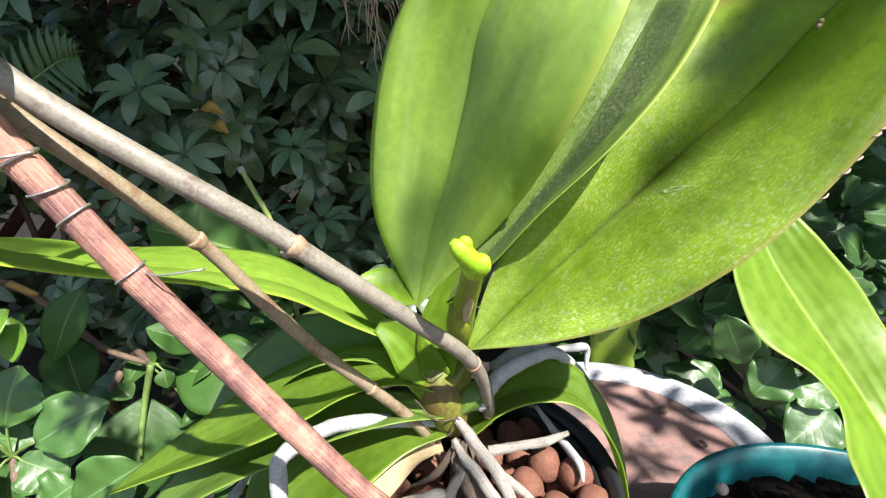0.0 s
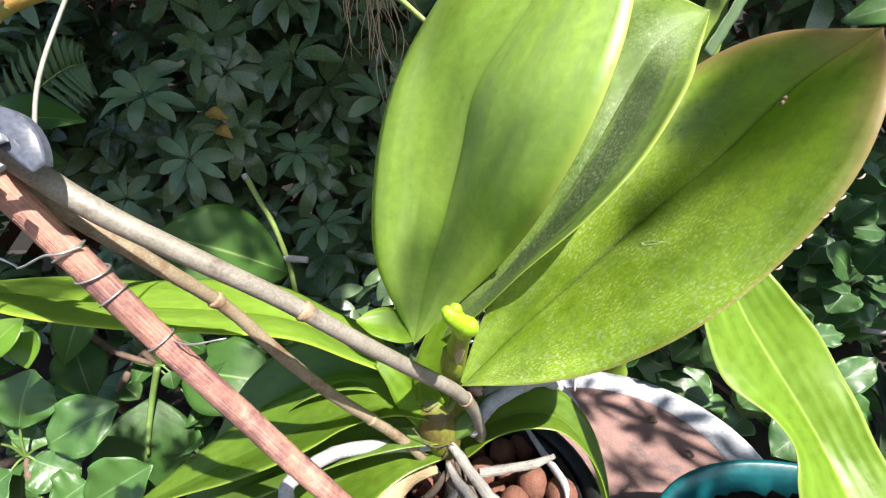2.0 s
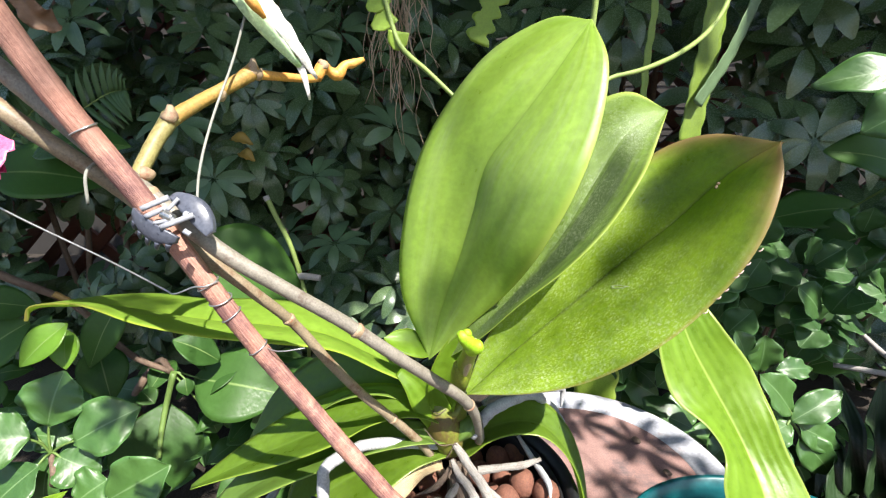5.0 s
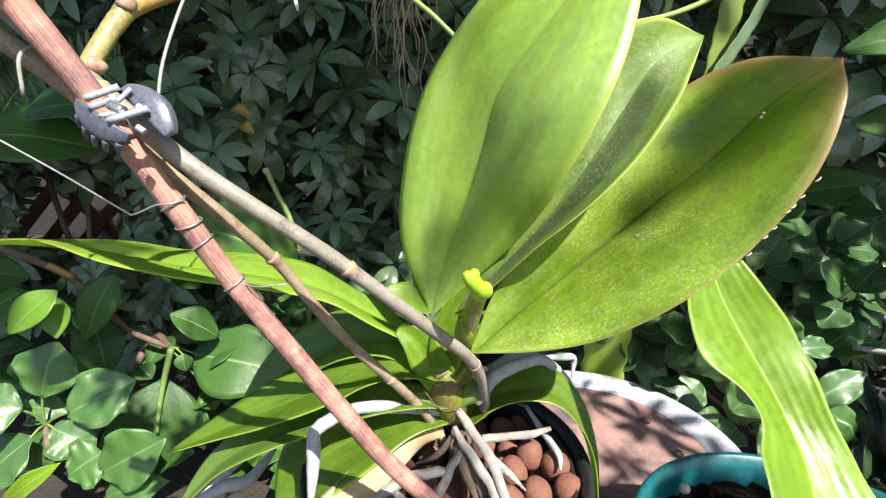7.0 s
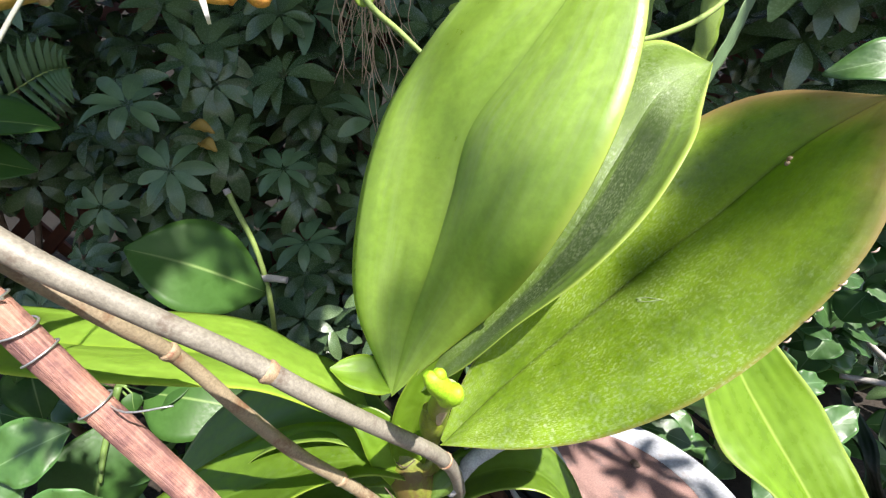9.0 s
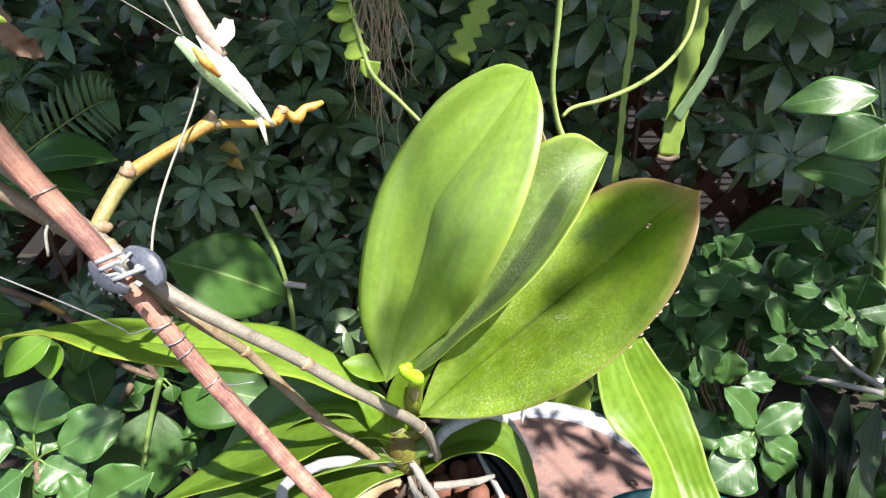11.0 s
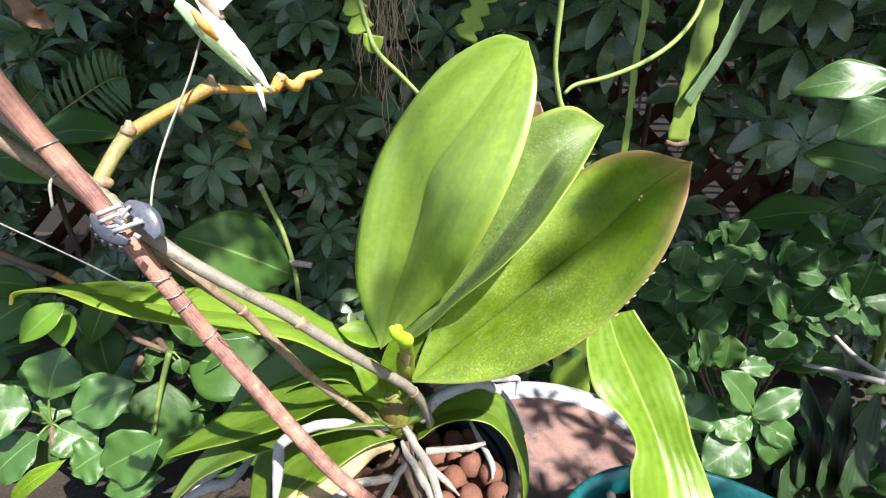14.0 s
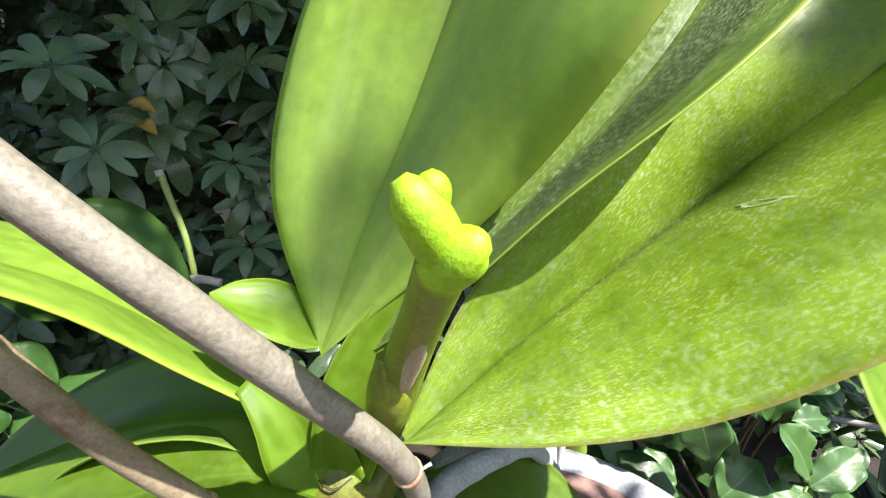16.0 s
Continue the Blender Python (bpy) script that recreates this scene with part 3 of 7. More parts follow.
# the shade behind the lattice is put into the wall's dark colour
WALL = plain_mat("dark_shaded_wall", (0.014, 0.012, 0.011), (0.028, 0.024, 0.022), 8.0, 0.9, relief=0.6, dist=0.004, fine=160.0)
SOIL = plain_mat("dark_garden_soil", (0.02, 0.015, 0.011), (0.05, 0.037, 0.028), 14.0, 0.95, relief=1.0, dist=0.01, fine=120.0)
BENCH = plain_mat("weathered_bench_wood", (0.14, 0.115, 0.09), (0.22, 0.19, 0.16), 20.0, 0.8, relief=0.5, stretch=(0.15, 1.0, 1.0))
PINK = plain_mat("pink_petal", (0.62, 0.03, 0.16), (0.75, 0.07, 0.24), 60.0, 0.4, relief=0.3)
PALE_PINK = plain_mat("pale_pink_petal", (0.58, 0.07, 0.20), (0.68, 0.20, 0.32), 120.0, 0.35, relief=0.3)
YELLOW = plain_mat("orange_petal", (0.82, 0.26, 0.02), (0.88, 0.42, 0.04), 60.0, 0.45)
PETAL_WHITE = plain_mat("white_petal", (0.74, 0.70, 0.66), (0.86, 0.82, 0.78), 90.0, 0.6)
PALE_GREEN = plain_mat("pale_green_petal", (0.42, 0.68, 0.32), (0.62, 0.82, 0.52), 90.0, 0.4)
PINK_WOOD = plain_mat("pale_pink_stick", (0.46, 0.31, 0.26), (0.6, 0.44, 0.38), 60.0, 0.6)
BROWN_TIP = leaf_mat("brown_leaf_tip", (0.34, 0.2, 0.13), (0.22, 0.13, 0.08), glow=(0.5, 0.3, 0.1), through=0.2, rough=0.5)
WATER_MARK = plain_mat("dried_water_mark", (0.28, 0.36, 0.14), (0.36, 0.44, 0.22), 300.0, 0.6)

# ---- the large structure ----
ground = bmesh.new()
bmesh.ops.create_grid(ground, x_segments=60, y_segments=60, size=30.0)
for v in ground.verts:
    v.co.z = 0.012 * noise.noise(v.co * 0.8)
solo("ground", ground, SOIL, (0, 0, 0), "dark bare garden soil under the shrubs", "ground", kind="structure")
solo("wall_back", box((-6, 3.2, -0.05), (6, 3.35, 2.6)), WALL, (0, 3.2, 0), "garden wall behind the lattice, coloured dark for the shade there", "wall", kind="structure")

# a lattice fence with its posts
fence = thing("lattice_fence", (0.4, 1.62, 0), "red-brown painted diagonal lattice fence behind the shrubs", "fence", kind="structure")
slat_mesh = {}
for lean in (1, -1):
    bm = box((-1.45, -0.008, -0.0225), (1.45, 0.008, 0.0225), bevel=0.002)
    bmesh.ops.rotate(bm, verts=bm.verts, cent=(0, 0, 0), matrix=Matrix.Rotation(radians(45) * lean, 3, "Y"))
    slat_mesh[lean] = mesh_of(bm, LATTICE, "slat")
for lean in (1, -1):
    for k in range(-16, 17):
        s = new("slat", slat_mesh[lean])
        s.parent = fence
        s.location = (0.155 * k, 0.009 * lean, 1.06)
for x in (-2.6, -0.9, 0.85, 2.6):
    part("post", box((0.4 + x - 0.04, 1.635, 0), (0.4 + x + 0.04, 1.715, 2.2), bevel=0.004), LATTICE, fence)
part("top_rail", box((-2.4, 1.59, 2.08), (3.2, 1.634, 2.15), bevel=0.003), LATTICE, fence)

# a white grille behind the lattice
grille = thing("white_grille", (0.95, 1.95, 0.0), "white painted metal grille panel behind the lattice", "grille")
for k in range(34):
    z = 0.2 + k * 0.03
    part("bar", box((0.35, 1.945, z), (1.75, 1.957, z + 0.010)), GRILLE, grille)
for k in range(7):
    x = 0.36 + k * 0.23
    part("upright", box((x, 1.958, 0.0), (x + 0.012, 1.968, 1.25)), GRILLE, grille)

# the low bench that carries the pots
bench = thing("plant_bench", (0.15, 0.3, 0), "low weathered grey wooden bench under the pots", "bench")
for k in range(6):
    y = 0.03 + k * 0.109
    part("board", box((-0.09, y, 0.28), (0.4, y + 0.1, 0.3), bevel=0.002), BENCH, bench)
for x in (-0.06, 0.33):
    for y in (0.06, 0.6):
        part("leg", box((x, y, 0.0), (x + 0.04, y + 0.04, 0.279), bevel=0.002), BENCH, bench)


# ---- umbrella plants: the hedge behind ----
def leaf_sheet(pts, w, up, nu=5, fold=12.0):
    """A light leaf: places, faces and uv of a folded sheet, for foliage far off."""
    c = spline(pts, nu)
    tan = np.gradient(c, axis=0)
    vs, fs, uv = [], [], []
    wd = spline(w, nu)[:, 0]
    for i in range(nu + 1):
        t = unit(tan[i])
        n = unit(np.array(up, float) - t * (np.array(up) @ t))
        s = np.cross(t, n)
        for j, v in enumerate((-1, 0, 1)):
            vs.append(c[i] + s * v * max(0.0004, wd[i]) + n * abs(v) * wd[i] * math.tan(radians(fold)))
            uv.append((i / nu, j / 2))
    for i in range(nu):
        for j in (0, 1):
            fs.append((3 * i + j, 3 * i + j + 1, 3 * i + j + 4, 3 * i + j + 3))
    return np.array(vs), fs, uv


def umbrella(seed, leaflets=8, size=0.07):
    """One palmate leaf of the umbrella plant, its axis along z, leaflets drooping round it."""
    rnd = random.Random(seed)
    allv, allf, alluv = [], [], []
    for k in range(leaflets):
        a = 2 * math.pi * (k + 0.25 * rnd.uniform(-1, 1)) / leaflets
        ln = size * rnd.uniform(0.75, 1.12)
        d = np.array((math.cos(a), math.sin(a), 0))
        e0 = rnd.uniform(0.0, 0.35)
        pts = [d * 0.006, d * 0.018 + (0, 0, 0.006 * e0), d * (0.018 + 0.5 * ln) + (0, 0, 0.18 * ln * e0), d * (0.018 + ln) + (0, 0, -0.22 * ln + 0.1 * ln * e0)]
        w = ln * rnd.uniform(0.18, 0.235)
        up = np.array((0, 0, 1)) + 0.35 * np.array((rnd.uniform(-1, 1), rnd.uniform(-1, 1), 0))
        v, f, u = leaf_sheet(pts, [0.0009, 0.0012, 0.4 * w, 0.76 * w, 0.97 * w, w, 0.78 * w, 0.16 * w], up, nu=9, fold=rnd.uniform(6, 20))
        off = sum(len(x) for x in allv)
        allv.append(v)
        allf += [tuple(i + off for i in q) for q in f]
        alluv += u
    return np.concatenate(allv), allf, alluv


def foliage_mesh(name, template, poses, material):
    """One mesh of a foliage template set at many poses."""
    v, f, u = template
    n = len(v)
    big = np.concatenate([v @ np.array(m.to_3x3()).T + np.array(m.translation) for m in poses])
    faces = [tuple(i + k * n for i in q) for k in range(len(poses)) for q in f]
    me = bpy.data.meshes.new(name)
    me.from_pydata([tuple(p) for p in big], [], faces)
    layer = me.uv_layers.new(name="uv")
    one = np.array([u[i] for q in f for i in q], np.float32).ravel()
    layer.data.foreach_set("uv", np.tile(one, len(poses)))
    me.polygons.foreach_set("use_smooth", np.ones(len(me.polygons), bool))
    me.materials.append(material)
    return me


def facing(at, axis, spin, scale=1.0):
    q = Vector(axis).to_track_quat("Z", "Y").to_matrix().to_4x4()
    return Matrix.Translation(at) @ q @ Matrix.Rotation(spin, 4, "Z") @ Matrix.Diagonal((scale, scale, scale, 1))


UMBRELLAS = [umbrella(s, n) for s, n in ((1, 8), (2, 9), (3, 7), (4, 8))]
umbrella_meshes = [foliage_mesh("palmate_leaf", u, [Matrix()], SCHEFF) for u in UMBRELLAS]
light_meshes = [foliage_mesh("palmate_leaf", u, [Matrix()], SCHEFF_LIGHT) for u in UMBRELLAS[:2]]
rnd = random.Random(11)
shrubs = []
for x0, x1 in ((-1.6, -0.62), (-0.62, 0.2), (0.2, 1.5)):
    cx = (x0 + x1) / 2
    sh = thing("umbrella_plant", (cx, 1.12, 0), "dense dark green umbrella plant with palmate leaves, in shade", "shrub", "umbrella plants of the hedge")
    for k in range(4):
        x = cx + rnd.uniform(-0.3, 0.3)
        top = (x + rnd.uniform(-0.25, 0.25), 1.3 + rnd.uniform(-0.1, 0.1), 2.42)
        part("stem", tube([(x, 1.34 + 0.1 * rnd.random(), -0.01), (x + rnd.uniform(-0.1, 0.1), 1.36, 0.6), (x + rnd.uniform(-0.15, 0.15), 1.34, 1.4), top], [0.011, 0.009, 0.008, 0.006], 7, seed=k), TWIG, sh)
    shrubs.append((x0, x1, sh))


def LAT(x, y, z):
    """Two thin spots of the hedge, through which the lattice shows."""
    f = (y + 0.08) / 1.68
    g = y + 0.082
    if abs(x - (0.036 - 0.944 * g)) < 0.125 * g and abs(z - (0.846 - 0.248 * g)) < 0.085 * g:
        return True
    return abs(x - (0.04 + 1.08 * f)) < 0.24 * f and abs(z - (0.84 - 0.19 * f)) < 0.14 * f or (abs(x - (0.04 + 0.69 * f)) < 0.12 * f and abs(z - (0.84 + 0.13 * f)) < 0.11 * f)


def add_cluster(p, axis, scale=1.0, meshes=umbrella_meshes):
    for x0, x1, sh in shrubs:
        if p[0] < x1 or sh is shrubs[-1][2]:
            ob = new("palmate_leaf", rnd.choice(meshes))
            ob.parent = sh
            ob.matrix_basis = facing(Vector(p) - Vector(sh.location), axis, rnd.uniform(0, 6.28), scale)
            return


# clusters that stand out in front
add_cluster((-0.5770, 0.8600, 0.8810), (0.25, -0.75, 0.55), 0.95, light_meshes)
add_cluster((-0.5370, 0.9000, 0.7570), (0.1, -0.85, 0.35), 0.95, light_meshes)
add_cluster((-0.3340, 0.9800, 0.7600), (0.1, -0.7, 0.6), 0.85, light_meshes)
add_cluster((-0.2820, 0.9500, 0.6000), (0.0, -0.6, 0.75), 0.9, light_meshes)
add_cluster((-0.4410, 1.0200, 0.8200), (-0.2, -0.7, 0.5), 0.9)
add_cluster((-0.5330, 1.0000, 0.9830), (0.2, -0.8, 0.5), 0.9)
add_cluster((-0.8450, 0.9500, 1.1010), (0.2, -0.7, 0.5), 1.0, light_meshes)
add_cluster((-0.3450, 1.0500, 1.0970), (0.0, -0.8, 0.4), 1.0)
add_cluster((-0.0070, 1.0500, 1.0820), (0.1, -0.8, 0.4), 1.05)
add_cluster((0.1330, 1.0000, 1.0770), (0.0, -0.75, 0.5), 1.15)
add_cluster((0.3630, 1.0000, 1.0460), (0.0, -0.75, 0.35), 1.15)
add_cluster((0.9135, 0.9500, 1.0757), (-0.10, -0.8, 0.50), 1.35)
add_cluster((0.7724, 0.9600, 1.0466), (0.00, -0.8, 0.40), 1.35)
add_cluster((0.7227, 0.9300, 0.8854), (0.10, -0.8, 0.60), 1.35)
add_cluster((0.3632, 0.9500, 1.1299), (-0.10, -0.8, 0.50), 1.35)
add_cluster((0.9411, 0.9800, 0.8524), (0.00, -0.8, 0.40), 1.35)
add_cluster((0.5891, 1.0000, 0.9449), (0.10, -0.8, 0.60), 1.35)
for k in range(215):
    x = rnd.uniform(-1.55, 1.45)
    z = rnd.uniform(0.35, 1.3)
    y = 0.95 + 0.2 * rnd.random() + 0.10 * math.sin(3.1 * x + 2 * z)
    if x < -0.35 and z < 0.7:
        y += 0.15
    if LAT(x, y, z):
        continue
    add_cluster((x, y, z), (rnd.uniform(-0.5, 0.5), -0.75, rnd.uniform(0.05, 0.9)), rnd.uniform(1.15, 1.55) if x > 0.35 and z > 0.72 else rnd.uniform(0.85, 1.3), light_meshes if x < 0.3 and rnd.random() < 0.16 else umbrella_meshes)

# the depth of the hedge
deep = []
for k in range(1300):
    x, z = rnd.uniform(-2.3, 2.2), rnd.uniform(0.1, 1.42)
    y = rnd.uniform(1.18, 1.52)
    if LAT(x, y, z) or (x > 0.3 and 0.6 < z < 1.5 and rnd.random() < 0.42):
        continue
    deep.append(facing((x, y, z), (rnd.uniform(-0.6, 0.6), -0.7, rnd.uniform(-0.2, 1.0)), rnd.uniform(0, 6.28), rnd.uniform(0.9, 1.4)))
tagged(new("hedge_foliage", foliage_mesh("hedge_foliage", UMBRELLAS[0], deep, SCHEFF)), "deep dark foliage inside the umbrella plant hedge", "foliage", kind="stuff")
# unseen foliage added overhead to shade and dapple what lies below
LEAN_X, LEAN_Y = SUN_WAY.x / SUN_WAY.z, SUN_WAY.y / SUN_WAY.z


def overhead(p):
    """Where the sun's ray through p meets the height of 2.3."""
    return Vector((p[0] - LEAN_X * (p[2] - 2.3), p[1] - LEAN_Y * (p[2] - 2.3)))


# places that the added foliage leaves open to the sun
SUNLIT = overhead((0.556, 0.564, 0.906))
CACTUS_SUN = overhead((0.468, 0.81, 0.99))
GAPS = (((0.5039, 0.455, 0.4812), 0.060), ((0.6096, 0.575, 0.5244), 0.050), ((0.5345, 0.59, 0.5489), 0.045), ((0.6617, 0.59, 0.6002), 0.090), ((0.4186, 0.447, 0.5141), 0.030), ((0.58, 0.55, 0.8608), 0.110), ((0.5606, 0.58, 0.9146), 0.110), ((0.3244, 0.6, 0.432), 0.030), ((0.3543, 0.59, 0.3749), 0.030))
shade_poses = []
for k in range(2600):
    p = (rnd.uniform(-1.9, 2.5), rnd.uniform(-0.8, 1.5), 2.3 + 0.35 * rnd.random())
    q = overhead(p)
    # the same spot at the height of the orchid's leaves
    a, b = q.x + LEAN_X * (0.8 - 2.3), q.y + LEAN_Y * (0.8 - 2.3)
    size = rnd.uniform(1.2, 1.7)
    axis, spin, luck = (rnd.uniform(-0.5, 0.5), rnd.uniform(-0.5, 0.1), 1.0), rnd.uniform(0, 6.28), rnd.random()
    if a > 0.27:
        if b < 0.2 or (a < 0.36 and b < 0.5) or (q - SUNLIT).length < 0.14 or any((q - overhead(g)).length < r + 0.035 for g, r in GAPS) or (q - CACTUS_SUN).length < 0.2:
            continue
        size *= 1.0 if b < 0.75 else 0.85
    elif b < 0.80 + 0.06 * math.sin(5 * a) + 0.04 * math.sin(13 * a + 1):
        # thin unseen sprays, added to dapple what stands to the side
        if a < -0.47 and b > 0.24:
            if luck < 0.6:
                continue
            size *= 0.9
        elif b < 0.5 or a > -0.1:
            continue
        else:
            size *= 0.42
    shade_poses.append(facing(p, axis, spin, size))
# single sprays added up the sun's way, each to shade one spot
for p, size in (((0.150, 0.184, 0.798), 0.38), ((-0.185, 0.19, 0.717), 0.26), ((0.006, 0.19, 0.735), 0.24), ((-0.015, 0.20, 0.56), 0.3), ((0.165, 0.325, 0.437), 0.55), ((0.205, 0.375, 0.437), 0.34), ((0.275, 0.44, 0.45), 0.6), ((0.20, 0.495, 0.45), 0.55), ((0.325, 0.36, 0.45), 0.55), ((0.24, 0.31, 0.437), 0.3), ((0.58, 0.50, 0.42), 1.2), ((0.63, 0.46, 0.42), 1.0), ((0.43, 0.60, 0.60), 0.9), ((0.49, 0.63, 0.58), 0.8), ((-0.50, 0.52, 0.42), 0.5), ((-0.42, 0.55, 0.38), 0.55)):
    shade_poses.append(facing(Vector(p) + SUN_WAY * 1.35, (0.1, -0.4, 0.9), 0.4 + 9 * p[0], size))
over = tagged(new("hedge_crown", foliage_mesh("hedge_crown", UMBRELLAS[1], shade_poses, SCHEFF)), "unseen umbrella plant foliage added overhead to cast dappled shade", "foliage", kind="stuff")
# unseen stems added to join the outer sprays to the hedge
for x, tips in ((-0.35, [(-0.185, 0.19, 0.717), (-0.50, 0.52, 0.42), (-0.42, 0.55, 0.38)]), (0.3, [(0.150, 0.184, 0.798), (0.100, 0.195, 0.806), (0.006, 0.19, 0.735)]), (0.55, [(0.165, 0.325, 0.437), (0.205, 0.375, 0.437)])):
    for tip in tips:
        q = Vector(tip) + SUN_WAY * 1.35
        part("bough", tube([(x, 1.25, 2.3), (x * 0.8 + q.x * 0.2, 0.7, 2.38), (x * 0.3 + q.x * 0.7, q.y + 0.3, 0.5 * (q.z + 2.3)), q], [0.009, 0.006, 0.003, 0.0012], 6), TWIG, shrubs[1][2])


# ---- the orchid ----
CROWN = Vector((0.0029, 0.1921, 0.6536))
orchid = thing("orchid", CROWN, "large moth orchid with broad glossy leaves and old bare spikes", "orchid")
# tall leaf that faces the way in
bm, tall_top, tall_n = leaf_between(
    [(-0.0066, 0.1985, 0.6860), (-0.0253, 0.2095, 0.7277), (-0.0246, 0.2194, 0.7721), (-0.0146, 0.2333, 0.8145), (0.0045, 0.2478, 0.8503), (0.0316, 0.2471, 0.8809), (0.0643, 0.2305, 0.8952), (0.0810, 0.1980, 0.8851)],
    [(-0.0071, 0.1990, 0.6850), (0.0008, 0.2020, 0.7178), (0.0107, 0.2011, 0.7490), (0.0193, 0.1988, 0.7804), (0.0268, 0.1962, 0.8097), (0.0445, 0.1908, 0.8340), (0.0629, 0.1904, 0.8594), (0.0806, 0.1967, 0.8853)],
    [(-0.0066, 0.1985, 0.6854), (0.0178, 0.1949, 0.7100), (0.0396, 0.1804, 0.7377), (0.0529, 0.1616, 0.7657), (0.0668, 0.1553, 0.7973), (0.0788, 0.1640, 0.8287), (0.0845, 0.1773, 0.8605), (0.0806, 0.1975, 0.8857)],
    (-0.3, -0.9, 0.3), bulge=(0.07, 0.09), curl=(0.10, 0.0), thick=0.002)
part("leaf", bm, ORCHID, orchid, "broad upright pale green leaf")
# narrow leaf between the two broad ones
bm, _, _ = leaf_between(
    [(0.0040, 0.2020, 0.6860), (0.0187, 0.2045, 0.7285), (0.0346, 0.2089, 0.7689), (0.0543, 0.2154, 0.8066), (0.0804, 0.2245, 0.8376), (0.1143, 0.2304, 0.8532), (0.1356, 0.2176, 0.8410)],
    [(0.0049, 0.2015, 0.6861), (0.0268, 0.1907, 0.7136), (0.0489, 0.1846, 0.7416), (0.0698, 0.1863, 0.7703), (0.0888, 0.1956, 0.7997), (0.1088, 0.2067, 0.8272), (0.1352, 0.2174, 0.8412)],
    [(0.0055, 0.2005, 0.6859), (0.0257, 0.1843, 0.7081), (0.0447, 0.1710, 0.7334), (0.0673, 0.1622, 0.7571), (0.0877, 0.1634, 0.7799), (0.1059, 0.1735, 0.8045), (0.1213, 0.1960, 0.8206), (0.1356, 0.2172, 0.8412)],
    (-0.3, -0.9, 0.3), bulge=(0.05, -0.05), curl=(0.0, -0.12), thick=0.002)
part("leaf", bm, ORCHID_MID, orchid, "narrower dusty leaf with shade painted along one half")
# broad dusty leaf that leans out
bm, dusty_top, dusty_n = leaf_between(
    [(0.0168, 0.1875, 0.6705), (0.0290, 0.1880, 0.7060), (0.0500, 0.1890, 0.7400), (0.0740, 0.1960, 0.7680), (0.1015, 0.2075, 0.7920), (0.1282, 0.2122, 0.8162), (0.1494, 0.1950, 0.8263), (0.1669, 0.1659, 0.8213)],
    [(0.0181, 0.1878, 0.6683), (0.0490, 0.2016, 0.6914), (0.0809, 0.2073, 0.7180), (0.1109, 0.2091, 0.7460), (0.1378, 0.2013, 0.7750), (0.1547, 0.1840, 0.8042), (0.1676, 0.1652, 0.8222)],
    [(0.0165, 0.1839, 0.6702), (0.0493, 0.1680, 0.6807), (0.0800, 0.1605, 0.6924), (0.1073, 0.1506, 0.7148), (0.1306, 0.1468, 0.7404), (0.1482, 0.1434, 0.7723), (0.1593, 0.1498, 0.8020), (0.1672, 0.1664, 0.8217)],
    (-0.4, -0.85, 0.4), bulge=(0.10, 0.10), thick=0.0022)
dusty_leaf = part("leaf", bm, ORCHID_DUSTY, orchid, "broad dusty leaf with a browned tip")
# long leaf that reaches out sideways, its tip curled
bm, _, _ = leaf_between(
    [(-0.0060, 0.2200, 0.6400), (-0.0382, 0.2623, 0.6605), (-0.0683, 0.2607, 0.6799), (-0.0979, 0.2561, 0.6993), (-0.1329, 0.2440, 0.7092), (-0.1664, 0.2292, 0.7143), (-0.1915, 0.2116, 0.7238), (-0.2062, 0.1845, 0.7306), (-0.2140, 0.1570, 0.7340), (-0.2150, 0.1500, 0.7290)],
    [(-0.0040, 0.2080, 0.6380), (-0.0260, 0.2320, 0.6560), (-0.0540, 0.2270, 0.6760), (-0.0800, 0.2130, 0.6960), (-0.1100, 0.1990, 0.7075), (-0.1430, 0.1885, 0.7150), (-0.1720, 0.1790, 0.7245), (-0.1950, 0.1670, 0.7325), (-0.2120, 0.1530, 0.7365), (-0.2152, 0.1498, 0.7295)],
    [(-0.0010, 0.2000, 0.6400), (-0.0145, 0.2002, 0.6629), (-0.0400, 0.1924, 0.6816), (-0.0604, 0.1753, 0.7022), (-0.0862, 0.1562, 0.7156), (-0.1181, 0.1474, 0.7229), (-0.1505, 0.1436, 0.7311), (-0.1815, 0.1474, 0.7391), (-0.2095, 0.1495, 0.7375), (-0.2148, 0.1492, 0.7292)],
    (0.0, -0.3, 1.0), bulge=(0.05, 0.05), thick=0.0018)
part("leaf", bm, ORCHID_LONG, orchid, "long lime green leaf with a curled tip")
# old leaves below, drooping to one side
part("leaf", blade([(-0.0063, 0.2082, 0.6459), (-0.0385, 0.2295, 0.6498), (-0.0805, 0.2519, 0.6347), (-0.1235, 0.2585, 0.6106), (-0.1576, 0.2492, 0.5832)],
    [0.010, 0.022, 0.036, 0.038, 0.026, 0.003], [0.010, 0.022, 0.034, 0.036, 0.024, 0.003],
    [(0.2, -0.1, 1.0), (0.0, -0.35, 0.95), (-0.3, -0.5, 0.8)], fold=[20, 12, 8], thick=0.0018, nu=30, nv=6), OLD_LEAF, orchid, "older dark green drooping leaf")
